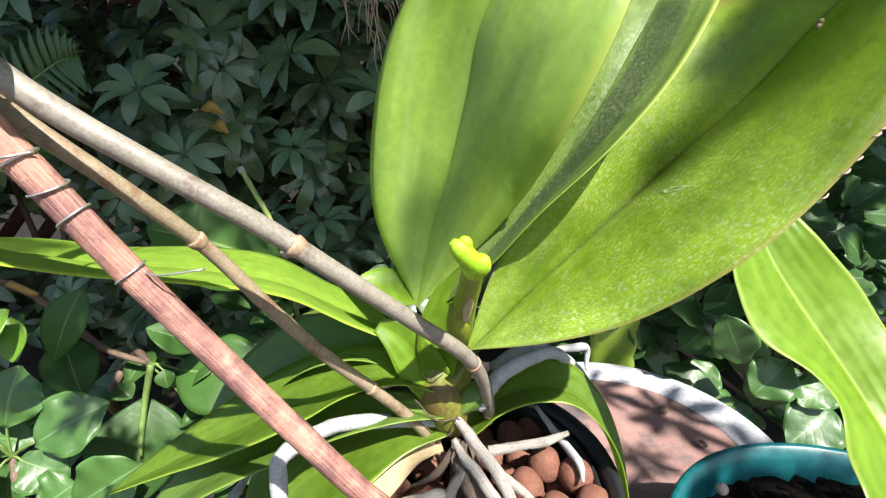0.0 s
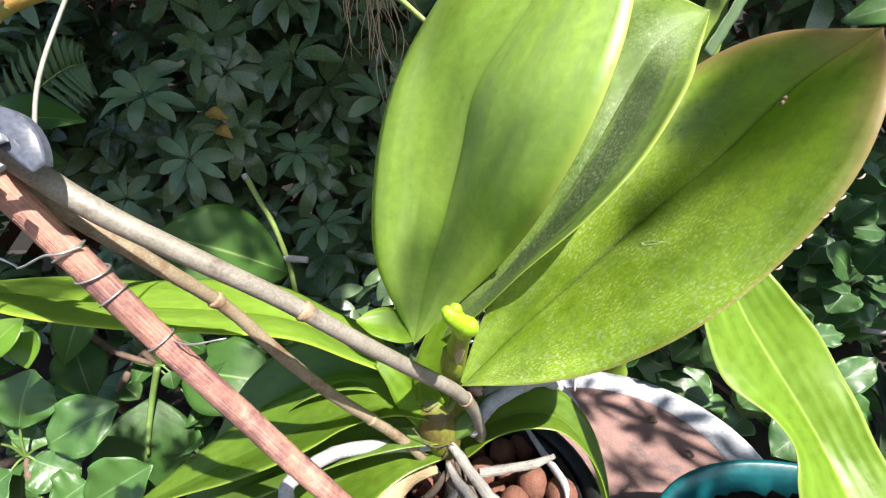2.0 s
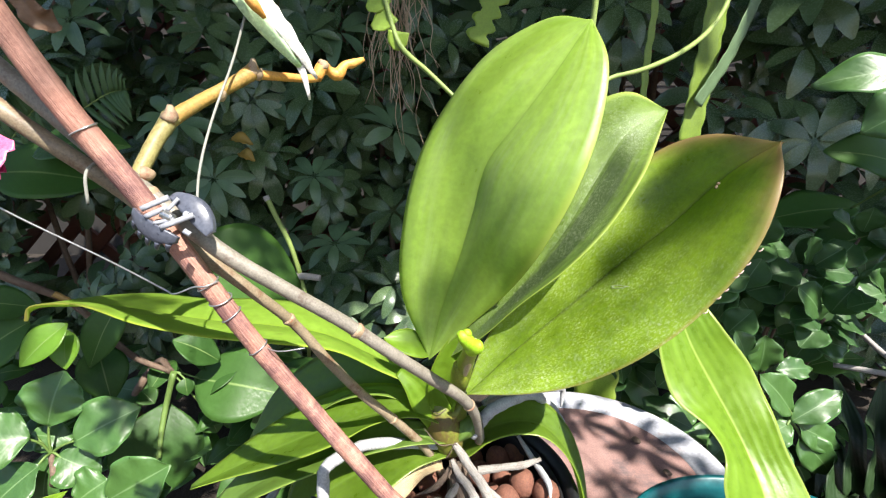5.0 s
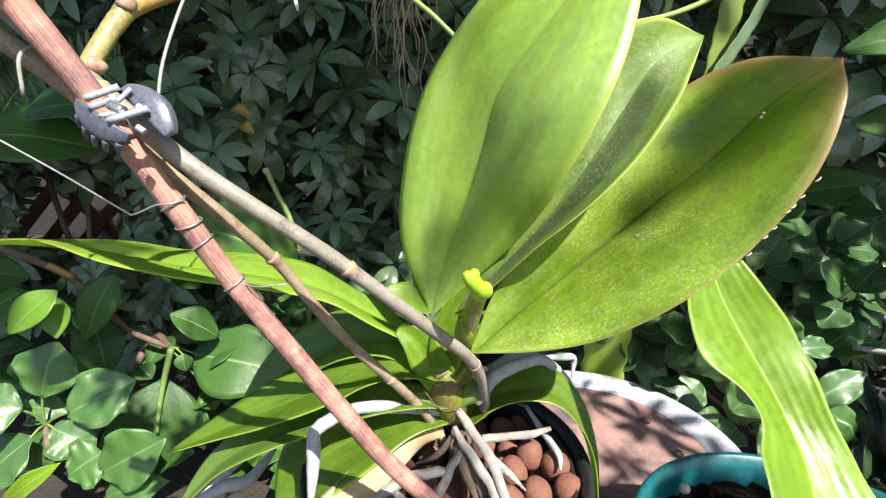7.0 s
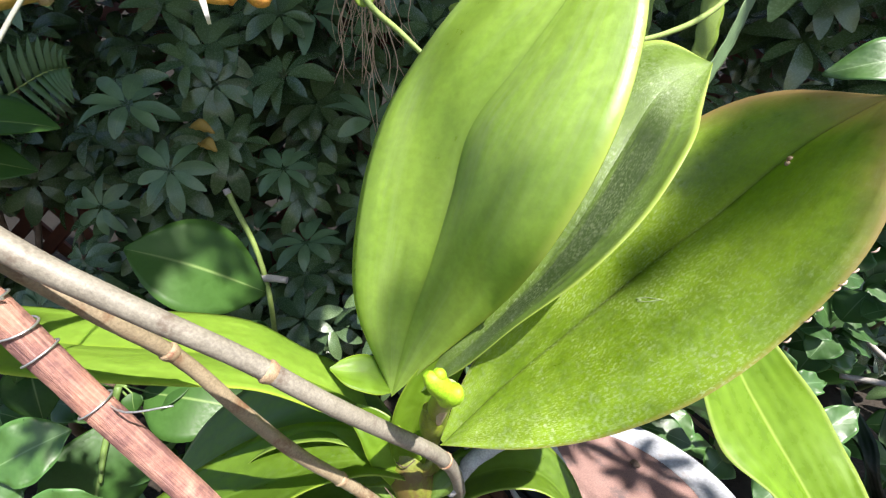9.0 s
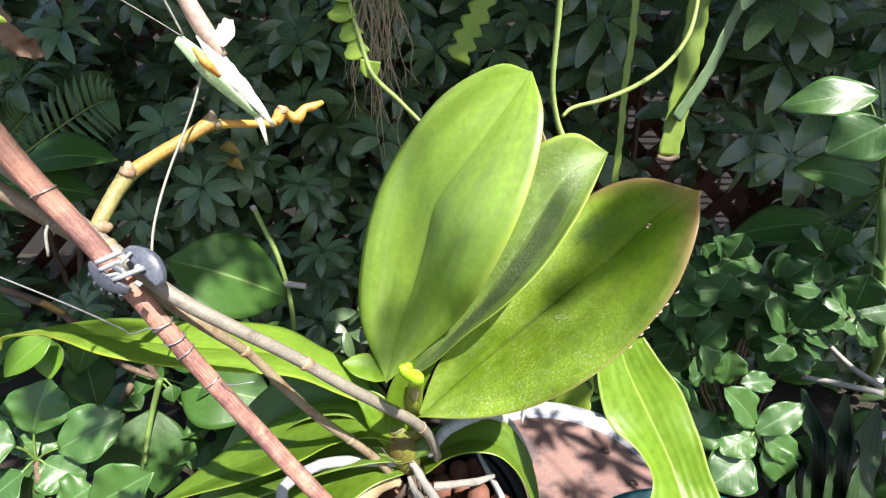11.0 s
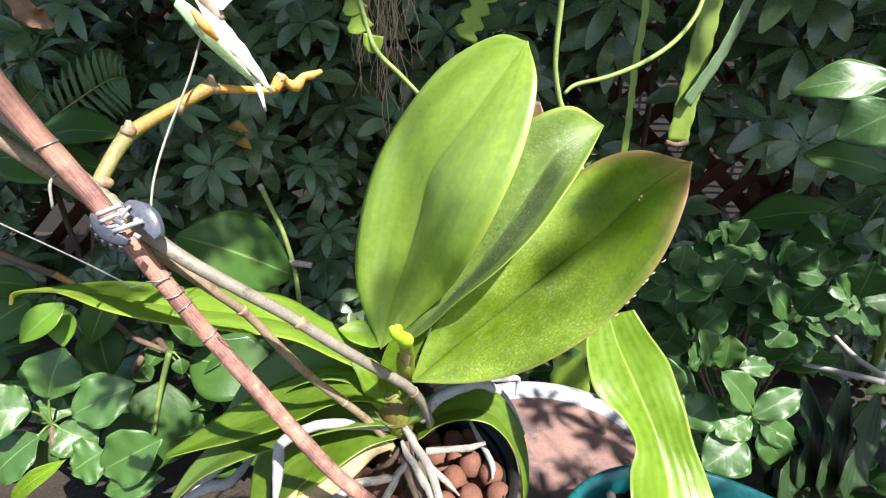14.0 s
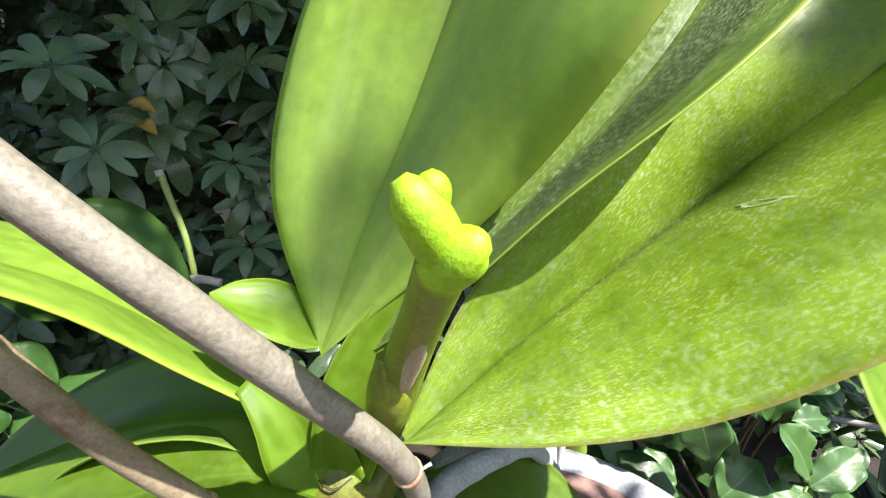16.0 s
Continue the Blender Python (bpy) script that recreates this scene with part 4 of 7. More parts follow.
part("leaf", blade([(-0.0031, 0.2028, 0.6405), (-0.0230, 0.1978, 0.6506), (-0.0518, 0.2011, 0.6415), (-0.0878, 0.1994, 0.6284), (-0.1263, 0.1933, 0.6130), (-0.1625, 0.1803, 0.6005)],
    [0.009, 0.013, 0.022, 0.029, 0.026, 0.015, 0.002], [0.009, 0.013, 0.024, 0.031, 0.028, 0.016, 0.002],
    [(0.1, -0.2, 1.0), (0.0, -0.1, 1.0), (-0.2, -0.1, 1.0)], fold=[25, 16, 12, 14], thick=0.0018, nu=34, nv=6), ORCHID_LOW, orchid, "older drooping leaf striped by shadows")
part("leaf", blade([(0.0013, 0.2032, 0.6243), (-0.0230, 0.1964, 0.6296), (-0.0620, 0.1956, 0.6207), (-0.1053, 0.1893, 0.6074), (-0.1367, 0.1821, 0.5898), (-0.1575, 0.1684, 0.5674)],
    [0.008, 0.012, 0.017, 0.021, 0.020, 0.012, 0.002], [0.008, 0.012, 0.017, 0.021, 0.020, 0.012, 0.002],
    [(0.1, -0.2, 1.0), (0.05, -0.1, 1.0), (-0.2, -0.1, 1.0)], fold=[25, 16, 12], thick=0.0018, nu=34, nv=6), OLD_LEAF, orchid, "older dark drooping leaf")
part("leaf", blade([(0.0043, 0.2070, 0.6123), (-0.0222, 0.2027, 0.6122), (-0.0509, 0.1988, 0.6023), (-0.0811, 0.1922, 0.5834), (-0.0998, 0.1742, 0.5558)],
    [0.008, 0.016, 0.028, 0.033, 0.026, 0.003], [0.008, 0.016, 0.030, 0.036, 0.028, 0.003],
    [(0.1, -0.25, 1.0), (-0.05, -0.3, 0.95), (-0.3, -0.3, 0.8)], fold=[20, 10, 8], thick=0.0018, nu=30, nv=6), ORCHID_LOW, orchid, "lowest broad leaf over the pot")
# leaf that arches over the pot's rim
part("leaf", blade([(0.0159, 0.2235, 0.5995), (0.0311, 0.2255, 0.6143), (0.0544, 0.2248, 0.6239), (0.0754, 0.2241, 0.6207), (0.0928, 0.2196, 0.6035), (0.1024, 0.2118, 0.5777), (0.1029, 0.1950, 0.5463)],
    [0.010, 0.015, 0.018, 0.020, 0.019, 0.017, 0.013, 0.004], [0.010, 0.014, 0.016, 0.017, 0.016, 0.014, 0.012, 0.004],
    [(-0.1, -0.5, 0.9), (0.2, -0.3, 1.0), (0.65, -0.15, 0.75), (0.95, -0.1, 0.25)], fold=[28, 16, 10], thick=0.0018, nu=34, nv=6), ORCHID_LOW, orchid, "short leaf arching over the rim")
# a young curled leaf in the heart
bm, _, _ = leaf_between(
    [(-0.0085, 0.2050, 0.6900), (-0.0110, 0.2070, 0.6985), (-0.0200, 0.2050, 0.7040), (-0.0285, 0.2000, 0.7045), (-0.0350, 0.1960, 0.7015)],
    [(-0.0076, 0.2010, 0.6895), (-0.0135, 0.2005, 0.6945), (-0.0205, 0.1990, 0.6975), (-0.0275, 0.1965, 0.6990), (-0.0348, 0.1955, 0.7012)],
    [(-0.0070, 0.1965, 0.6885), (-0.0120, 0.1930, 0.6895), (-0.0195, 0.1900, 0.6930), (-0.0270, 0.1900, 0.6965), (-0.0346, 0.1950, 0.7010)],
    (0.0, -0.7, 0.7), bulge=(-0.04, -0.04), thick=0.0016, nu=20, nv=6)
part("young_leaf", bm, ORCHID_SIDE, orchid, "small curled young leaf")
part("young_leaf", blade([(0.0010, 0.2060, 0.6480), (0.0030, 0.2035, 0.6640), (0.0080, 0.2010, 0.6800), (0.0170, 0.1990, 0.6970), (0.0290, 0.1960, 0.7130)],
    [0.010, 0.012, 0.013, 0.011, 0.004], [0.010, 0.012, 0.012, 0.009, 0.003], (0.05, -0.9, 0.4), fold=[34, 26, 16], thick=0.002, nu=20, nv=5), ORCHID_SIDE, orchid, "pale leaf base in the heart")
part("young_leaf", blade([(0.0005, 0.2040, 0.6420), (-0.0070, 0.2010, 0.6560), (-0.0150, 0.2000, 0.6680), (-0.0260, 0.2000, 0.6770)],
    [0.012, 0.013, 0.010, 0.004], [0.010, 0.011, 0.009, 0.004], (-0.1, -0.85, 0.5), fold=[24, 20, 14], thick=0.002, nu=20, nv=5), ORCHID_SIDE, orchid, "lime sheath of the long leaf")
# stem with the clasping old bases
part("stem", tube([(0.0090, 0.2125, 0.6065), (0.0078, 0.2095, 0.6135), (0.0048, 0.2085, 0.6247), (0.0010, 0.2090, 0.6374), (-0.0000, 0.2128, 0.6475), (0.0003, 0.2212, 0.6592)], [0.004, 0.0085, 0.0115, 0.0120, 0.0105, 0.008], 18, n=30, rough=0.08), STEM_GREEN, orchid, "green-brown stem")
for pts, r in (
    ([(-0.0098, 0.1924, 0.6397), (-0.0001, 0.1922, 0.6278), (0.0102, 0.1965, 0.6252)], 0.0009), ([(0.0102, 0.1965, 0.6252), (0.0062, 0.1978, 0.6149), (0.0016, 0.1995, 0.6105)], 0.0008),
    ([(0.0102, 0.1969, 0.6257), (0.0164, 0.2006, 0.6173), (0.0202, 0.2020, 0.6111)], 0.0009), ([(-0.0067, 0.2017, 0.6477), (-0.0005, 0.1970, 0.6472), (0.0045, 0.1995, 0.6493)], 0.0007),
):
    part("leaf_scar", tube(pts, [0.3 * r, 0.5 * r, 0.3 * r], 6), ROOT_BROWN, orchid, "dry brown leaf scar")

for pts, wl, up, mt, lab in (
    ([(0.0027, 0.2040, 0.6344), (0.0005, 0.2025, 0.6434), (0.0018, 0.2025, 0.6535), (0.0053, 0.2040, 0.6610)], 0.0085, (-0.2, -0.9, 0.3), ORCHID_SIDE, "lime leaf base round the stem"),
    ([(0.0057, 0.2040, 0.6272), (0.0078, 0.2005, 0.6364), (0.0120, 0.2005, 0.6449), (0.0170, 0.2040, 0.6520)], 0.0100, (0.2, -0.9, 0.35), STEM_GREEN, "olive-brown old leaf base round the stem"),
    ([(0.0113, 0.2030, 0.6227), (0.0024, 0.2030, 0.6275), (-0.0090, 0.2030, 0.6311), (-0.0226, 0.2000, 0.6326)], 0.0052, (-0.1, -0.8, 0.6), ORCHID_LOW, "olive base of a lower leaf"),
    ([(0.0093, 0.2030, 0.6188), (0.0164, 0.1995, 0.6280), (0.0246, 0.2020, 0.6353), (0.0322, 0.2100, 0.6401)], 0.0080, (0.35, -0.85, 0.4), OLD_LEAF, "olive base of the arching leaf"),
    ([(0.0090, 0.2050, 0.6090), (0.0085, 0.2000, 0.6150), (0.0105, 0.1995, 0.6215), (0.0150, 0.2020, 0.6270)], 0.0075, (0.1, -0.95, 0.2), STEM_GREEN, "olive old leaf base round the stem")):
    part("sheath", blade(pts, [0.7 * wl, wl, wl, 0.5 * wl], [0.7 * wl, wl, wl, 0.5 * wl], up, fold=-30, cup=-0.25, thick=0.0014, nu=16, nv=5), mt, orchid, lab)
flakes = random.Random(4)
rim = np.array([(0.1306, 0.1468, 0.7404), (0.1400, 0.1452, 0.7560), (0.1482, 0.1434, 0.7723)])
for k in (0, 3, 4, 7, 8, 9, 12):
    q = spline(rim, 12)[k] + np.array((flakes.uniform(-1, 1), -0.5, flakes.uniform(-1, 1))) * 0.0008
    part("flake", tube([q, q + (0.0012, -0.0003, 0.001 * flakes.random()), q + (0.0022, 0.0, 0.0016)], [0.0002, 0.0004, 0.0002], 5, n=3), PINK_WOOD, dusty_leaf, "pale dry flake on the rim")

# two old flower spikes
spike_a = [(0.0290, 0.2280, 0.6002), (0.0278, 0.2086, 0.6245), (0.0235, 0.1916, 0.6502), (0.0149, 0.1740, 0.6733), (-0.0025, 0.1583, 0.6950), (-0.0207, 0.1428, 0.7168), (-0.0421, 0.1318, 0.7385), (-0.0637, 0.1200, 0.7584), (-0.0858, 0.1110, 0.7780), (-0.1150, 0.1075, 0.8065), (-0.1442, 0.1040, 0.8369), (-0.1643, 0.1001, 0.8570), (-0.1916, 0.0950, 0.8819)]
old_spike = part("flower_spike", tube(spike_a, [0.0033, 0.0032, 0.0033, 0.0033, 0.0033, 0.0032, 0.0032, 0.0032, 0.0033, 0.0034, 0.0034, 0.0034, 0.0034], 14, n=78, rough=0.03), SPIKE, orchid, "thick old grey-green flower spike")
spike_b = [(0.0030, 0.2150, 0.5840), (-0.0094, 0.1982, 0.6199), (-0.0261, 0.1844, 0.6492), (-0.0425, 0.1695, 0.6763), (-0.0589, 0.1593, 0.7033), (-0.0717, 0.1481, 0.7299), (-0.0830, 0.1315, 0.7526), (-0.1007, 0.1206, 0.7750), (-0.1230, 0.1130, 0.8010), (-0.1478, 0.1051, 0.8242), (-0.1674, 0.1000, 0.8436), (-0.1942, 0.0940, 0.8688)]
thin_spike = part("flower_spike", tube(spike_b, [0.0028, 0.0028, 0.0028, 0.0027, 0.0027, 0.0026, 0.0027, 0.0028, 0.0031, 0.0033, 0.0033, 0.0033], 14, n=78, rough=0.05), SPIKE_RED, orchid, "thinner old brown flower spike")


def node_ring(p, way, r, parent, name="spike_node"):
    """A dry ring with a pointed scale round a spike."""
    p, way = np.array(p), unit(way)
    return part(name, tube([p - way * 0.0022, p - way * 0.0012, p, p + way * 0.0008, p + way * 0.0014], [r * 0.88, r * 0.98, r * 1.06, r * 1.04, r * 0.88], 16), SPIKE_NODE, parent, "dry pale node")


def ring_on(pts, z, r, parent):
    """A node ring where a spike passes the height z."""
    c = spline(pts, 200)
    k = int(np.abs(c[:, 2] - z).argmin())
    node_ring(c[k], c[min(200, k + 2)] - c[max(0, k - 2)], r, parent)


for z in (0.7330, 0.6655, 0.6130, 0.7990):
    ring_on(spike_a, z, 0.0036, old_spike)
for z in (0.7345, 0.6540, 0.5960, 0.8305):
    ring_on(spike_b, z, 0.0031, thin_spike)
# the bud scale at the upper node
part("bud_scale", tube([(-0.0360, 0.1333, 0.7333), (-0.0353, 0.1320, 0.7337), (-0.0351, 0.1316, 0.7338)], [0.0021, 0.0020, 0.0008], 12, n=6), SPIKE_NODE, old_spike, "dry pale bud scale")

# a young spike, cut back, with two lime buds at its top
stub_base, stub_mid, stub_top = np.array((0.0140, 0.1915, 0.6728)), np.array((0.0158, 0.1711, 0.6982)), np.array((0.0182, 0.1407, 0.7238))
part("young_spike", tube([1.55 * stub_base - 0.55 * stub_mid, stub_base, stub_base * 0.6 + stub_mid * 0.4, stub_mid, 0.5 * (stub_mid + stub_top), stub_top], [0.0040, 0.0043, 0.0047, 0.0048, 0.0041, 0.0040], 16, n=28), STUB, orchid, "short young green spike")
part("sheath", tube([(0.0123, 0.1882, 0.6752), (0.0128, 0.1777, 0.6879), (0.0109, 0.1738, 0.6966)], [0.0050, 0.0054, 0.0020], 14), STUB, orchid)
part("scar", tube([(0.0157, 0.1707, 0.6908), (0.0169, 0.1615, 0.7030), (0.0175, 0.1464, 0.7167)], [0.0012, 0.0022, 0.0013], 10), STUB_SCAR, orchid, "dry tan stripe")
part("bud", tube([(0.0184, 0.1410, 0.7226), (0.0160, 0.1377, 0.7267), (0.0131, 0.1358, 0.7306), (0.0111, 0.1355, 0.7329)], [0.0032, 0.0036, 0.0031, 0.0012], 14, n=16), STUB_TIP, orchid, "lime green bud")
part("bud", tube([(0.0173, 0.1414, 0.7208), (0.0198, 0.1380, 0.7243), (0.0215, 0.1364, 0.7258), (0.0229, 0.1362, 0.7263)], [0.0034, 0.0038, 0.0028, 0.0010], 14, n=16), STUB_TIP, orchid, "lime green bud")
part("bud", tube([(0.0155, 0.1384, 0.7293), (0.0151, 0.1362, 0.7323), (0.0142, 0.1359, 0.7340)], [0.0023, 0.0023, 0.0009], 12, n=10), STUB_TIP, orchid, "lime green bud")

# aerial roots
def aerial_root(mt, pts, r):
    """An uneven root that thins out at both ends."""
    thin = 0.62 if mt is ROOT_TAN else 0.8
    rad = [thin * q * (0.55 if i == 0 else 0.3 if i == len(r) - 1 else 1.0) for i, q in enumerate(r)]
    wob = random.Random(int(1e4 * abs(pts[0][0] + pts[-1][2])))
    pts = [pts[0]] + [tuple(c + wob.uniform(-0.0009, 0.0009) for c in q) for q in pts[1:]]
    part("aerial_root", tube(pts, rad, 11, n=28, rough=0.16, seed=int(1e5 * r[0]) + len(pts)), mt, orchid)


aerial_root(ROOT, [(0.0229, 0.2057, 0.6234), (0.0332, 0.2079, 0.6394), (0.0482, 0.2162, 0.6452), (0.0655, 0.2296, 0.6420), (0.0777, 0.2431, 0.6295), (0.0804, 0.2458, 0.6171)], [0.0052, 0.0052, 0.005, 0.0046, 0.004, 0.002])
aerial_root(ROOT, [(0.0309, 0.2254, 0.6372), (0.0509, 0.2344, 0.6414), (0.0711, 0.2460, 0.6340), (0.0888, 0.2551, 0.6164), (0.0996, 0.2579, 0.5967), (0.1105, 0.2592, 0.5763)], [0.0046, 0.005, 0.005, 0.0046, 0.004, 0.004])
aerial_root(ROOT, [(0.0720, 0.2596, 0.6275), (0.0929, 0.2743, 0.6211), (0.1058, 0.2870, 0.6126), (0.1048, 0.2822, 0.5993)], [0.0040, 0.0036, 0.0036, 0.003])
aerial_root(ROOT, [(0.0768, 0.2505, 0.6234), (0.0864, 0.2518, 0.6098), (0.0944, 0.2546, 0.5987), (0.0980, 0.2556, 0.5834)], [0.0032, 0.0032, 0.003, 0.003])
aerial_root(ROOT, [(0.0013, 0.2042, 0.6170), (-0.0294, 0.1917, 0.6294), (-0.0478, 0.1819, 0.6332), (-0.0602, 0.1698, 0.6354), (-0.0667, 0.1635, 0.6301), (-0.0675, 0.1576, 0.6169), (-0.0668, 0.1487, 0.5924)], [0.0044, 0.0046, 0.0044, 0.0046, 0.0046, 0.0046, 0.0044])
aerial_root(ROOT_TAN, [(0.0085, 0.2010, 0.6240), (0.0140, 0.1965, 0.6175), (0.0197, 0.1930, 0.6124), (0.0291, 0.1870, 0.6015), (0.0351, 0.1810, 0.5926), (0.0404, 0.1740, 0.5793), (0.0440, 0.1700, 0.5650)], [0.0052, 0.0046, 0.0048, 0.0054, 0.0050, 0.0048, 0.0050])
aerial_root(ROOT_TAN, [(0.0085, 0.1990, 0.6110), (0.0140, 0.1930, 0.6040), (0.0182, 0.1890, 0.5994), (0.0262, 0.1840, 0.5931), (0.0305, 0.1790, 0.5865), (0.0361, 0.1730, 0.5781), (0.0400, 0.1690, 0.5640)], [0.0046, 0.0042, 0.0046, 0.0050, 0.0046, 0.0046, 0.0050])
aerial_root(ROOT_TAN, [(0.0262, 0.2028, 0.6000), (0.0300, 0.2030, 0.6000), (0.0453, 0.2050, 0.6000), (0.0588, 0.2080, 0.6008), (0.0713, 0.2120, 0.6017)], [0.0070, 0.0046, 0.0040, 0.0042, 0.0074])
aerial_root(ROOT_TAN, [(0.0270, 0.1915, 0.6010), (0.0312, 0.1900, 0.5975), (0.0424, 0.1870, 0.5883), (0.0530, 0.1850, 0.5790)], [0.0046, 0.0042, 0.0036, 0.0030])
aerial_root(ROOT_TAN, [(0.0137, 0.1965, 0.6000), (0.0107, 0.1920, 0.5944), (0.0077, 0.1880, 0.5902), (0.0037, 0.1830, 0.5851), (-0.0013, 0.1760, 0.5771), (-0.0040, 0.1725, 0.5650)], [0.0040, 0.0040, 0.0044, 0.0046, 0.0042, 0.0044])
aerial_root(ROOT_TAN, [(0.0050, 0.1868, 0.5878), (-0.0010, 0.1845, 0.5885), (-0.0076, 0.1820, 0.5895), (-0.0196, 0.1760, 0.5920), (-0.0280, 0.1700, 0.5909), (-0.0400, 0.1640, 0.5860)], [0.0062, 0.0050, 0.0048, 0.0050, 0.0052, 0.0050])
aerial_root(ROOT_TAN, [(-0.0286, 0.1808, 0.5794), (-0.0176, 0.1750, 0.5719), (-0.0080, 0.1720, 0.5640)], [0.0044, 0.0046, 0.0040])
aerial_root(ROOT_BROWN, [(0.0110, 0.1985, 0.6010), (0.0128, 0.1960, 0.5961), (0.0184, 0.1890, 0.5835), (0.0238, 0.1810, 0.5703)], [0.0050, 0.0060, 0.0058, 0.0050])
aerial_root(ROOT_BROWN, [(0.0140, 0.1995, 0.6010), (0.0180, 0.1940, 0.5935), (0.0260, 0.1850, 0.5790), (0.0300, 0.1800, 0.5690)], [0.0040, 0.0046, 0.0046, 0.0040])
aerial_root(ROOT_BROWN, [(0.0072, 0.2000, 0.6040), (0.0030, 0.1975, 0.5960), (-0.0033, 0.1955, 0.5915), (-0.0155, 0.1915, 0.5880)], [0.0026, 0.0026, 0.0024, 0.0020])
aerial_root(ROOT, [(0.0608, 0.2438, 0.5975), (0.0709, 0.2285, 0.5879), (0.0772, 0.2109, 0.5841), (0.0788, 0.2003, 0.5801)], [0.003, 0.003, 0.003, 0.0028])
aerial_root(ROOT, [(-0.1827, 0.2056, 0.5275), (-0.1592, 0.2175, 0.5382), (-0.1412, 0.2246, 0.5419), (-0.1288, 0.2488, 0.5540)], [0.0055, 0.0058, 0.0055, 0.005])
aerial_root(ROOT, [(-0.1878, 0.2354, 0.5128), (-0.1703, 0.2531, 0.5272), (-0.1526, 0.2690, 0.5424), (-0.1341, 0.2859, 0.5530)], [0.0045, 0.005, 0.0048, 0.0045])
fibres = random.Random(3)
for k in range(14):
    a, b = Vector((0.0136, 0.2177, 0.5916)), Vector((0.0229, 0.1917, 0.5456))
    d = Vector((fibres.uniform(-0.014, 0.014), fibres.uniform(-0.004, 0.012), 0))
    part("aerial_root", tube([a + d * 0.4, a.lerp(b, 0.5) + d * 0.8 + Vector((fibres.uniform(-0.002, 0.002), 0, 0)), b + d * 1.3], [0.0014, 0.0016, 0.0014], 7, rough=0.2, seed=k), ROOT_BROWN, orchid, "thin brown old root")

# dry sheath of a dead leaf at the stem's foot
part("dry_sheath", blade([(0.0015, 0.2047, 0.6041), (-0.0146, 0.1992, 0.6047), (-0.0274, 0.1867, 0.5977), (-0.0422, 0.1727, 0.5913), (-0.0600, 0.1573, 0.5839)],
    [0.005, 0.008, 0.008, 0.010, 0.009], [0.005, 0.009, 0.010, 0.012, 0.010], [(0.1, -0.5, 0.9), (0.2, -0.7, 0.7), (0.3, -0.6, 0.8)], fold=[12, -8, -14], thick=0.0012, nu=18, nv=4, wave=0.001), DEAD, orchid, "cream dry leaf sheath")
# two raised brown spots and a dried water mark on the dusty leaf
for p in ((0.1487, 0.1847, 0.8017), (0.1502, 0.1835, 0.7980)):
    p = onto(p, dusty_top, dusty_n)
    bm = bmesh.new()
    bmesh.ops.create_icosphere(bm, subdivisions=2, radius=0.0011)
    bmesh.ops.translate(bm, verts=bm.verts, vec=Vector(p))
    part("spot", bm, SPIKE_NODE, dusty_leaf, "small raised brown spot")
mark = bmesh.new()
ring = []
side, rise = unit((0.43, -0.73, 0.19)) * 0.0062, unit((0.50, 0.45, 0.72)) * 0.0014
for a in np.linspace(0, 2 * math.pi, 25)[:-1]:
    way = (side * math.cos(a) + rise * math.sin(a)) * (1 + 0.16 * math.sin(3 * a + 1) + 0.1 * math.sin(5 * a))
    ring.append([mark.verts.new(onto(np.array((0.1045, 0.1905, 0.7402)) + way * k, dusty_top, dusty_n, h)) for k, h in ((0.55, 0.00006), (0.72, 0.00018), (0.9, 0.0002), (1.0, 0.00005))])
for a, b in zip(ring, ring[1:] + ring[:1]):
    for k in range(3):
        mark.faces.new((a[k], a[k + 1], b[k + 1], b[k])).smooth = True
bmesh.ops.recalc_face_normals(mark, faces=mark.faces)
part("water_mark", mark, WATER_MARK, dusty_leaf, "dried whitish water mark")
# the brown tip of one more leaf behind
part("leaf", blade([(0.0736, 0.2633, 0.7754), (0.0869, 0.2603, 0.8170), (0.0945, 0.2571, 0.8430), (0.0976, 0.2563, 0.8580)], [0.006, 0.014, 0.012, 0.003], [0.006, 0.014, 0.012, 0.003], (-0.2, -0.9, 0.3), fold=14, thick=0.0016, nu=16, nv=4), BROWN_TIP, orchid, "leaf with a browned tip behind")

# ---- pots ----
POT_C = (0.004, 0.211)
pot = thing("orchid_pot", (*POT_C, 0.301), "black plastic nursery pot filled with clay pebbles", "pot")
orchid_wall = part("pot_wall", lathe([(0.0, 0.301), (0.073, 0.301), (0.089, 0.566), (0.094, 0.568), (0.0945, 0.582), (0.0905, 0.583), (0.087, 0.575), (0.085, 0.56), (0.071, 0.31), (0.0, 0.31)], POT_C, 56), BLACK, pot)
part("rim_fold", lathe([(0.082, 0.566), (0.0825, 0.574), (0.0845, 0.577), (0.0855, 0.574), (0.0845, 0.566), (0.082, 0.566)], POT_C, 48), BLACK, orchid_wall)

rnd = random.Random(5)
balls = []
for j in range(4):
    bm = bmesh.new()
    bmesh.ops.create_icosphere(bm, subdivisions=3, radius=0.0098)
    for v in bm.verts:
        d = noise.noise(v.co * 130 + Vector((j * 7, 0, 0)))
        e = noise.noise(v.co * 420 + Vector((0, j * 5, 0)))
        v.co *= 1 + 0.07 * d + 0.025 * e
        v.co.z *= 0.93 + 0.04 * j
    for f in bm.faces:
        f.smooth = True
    balls.append(mesh_of(bm, CLAY, "clay_pebble"))
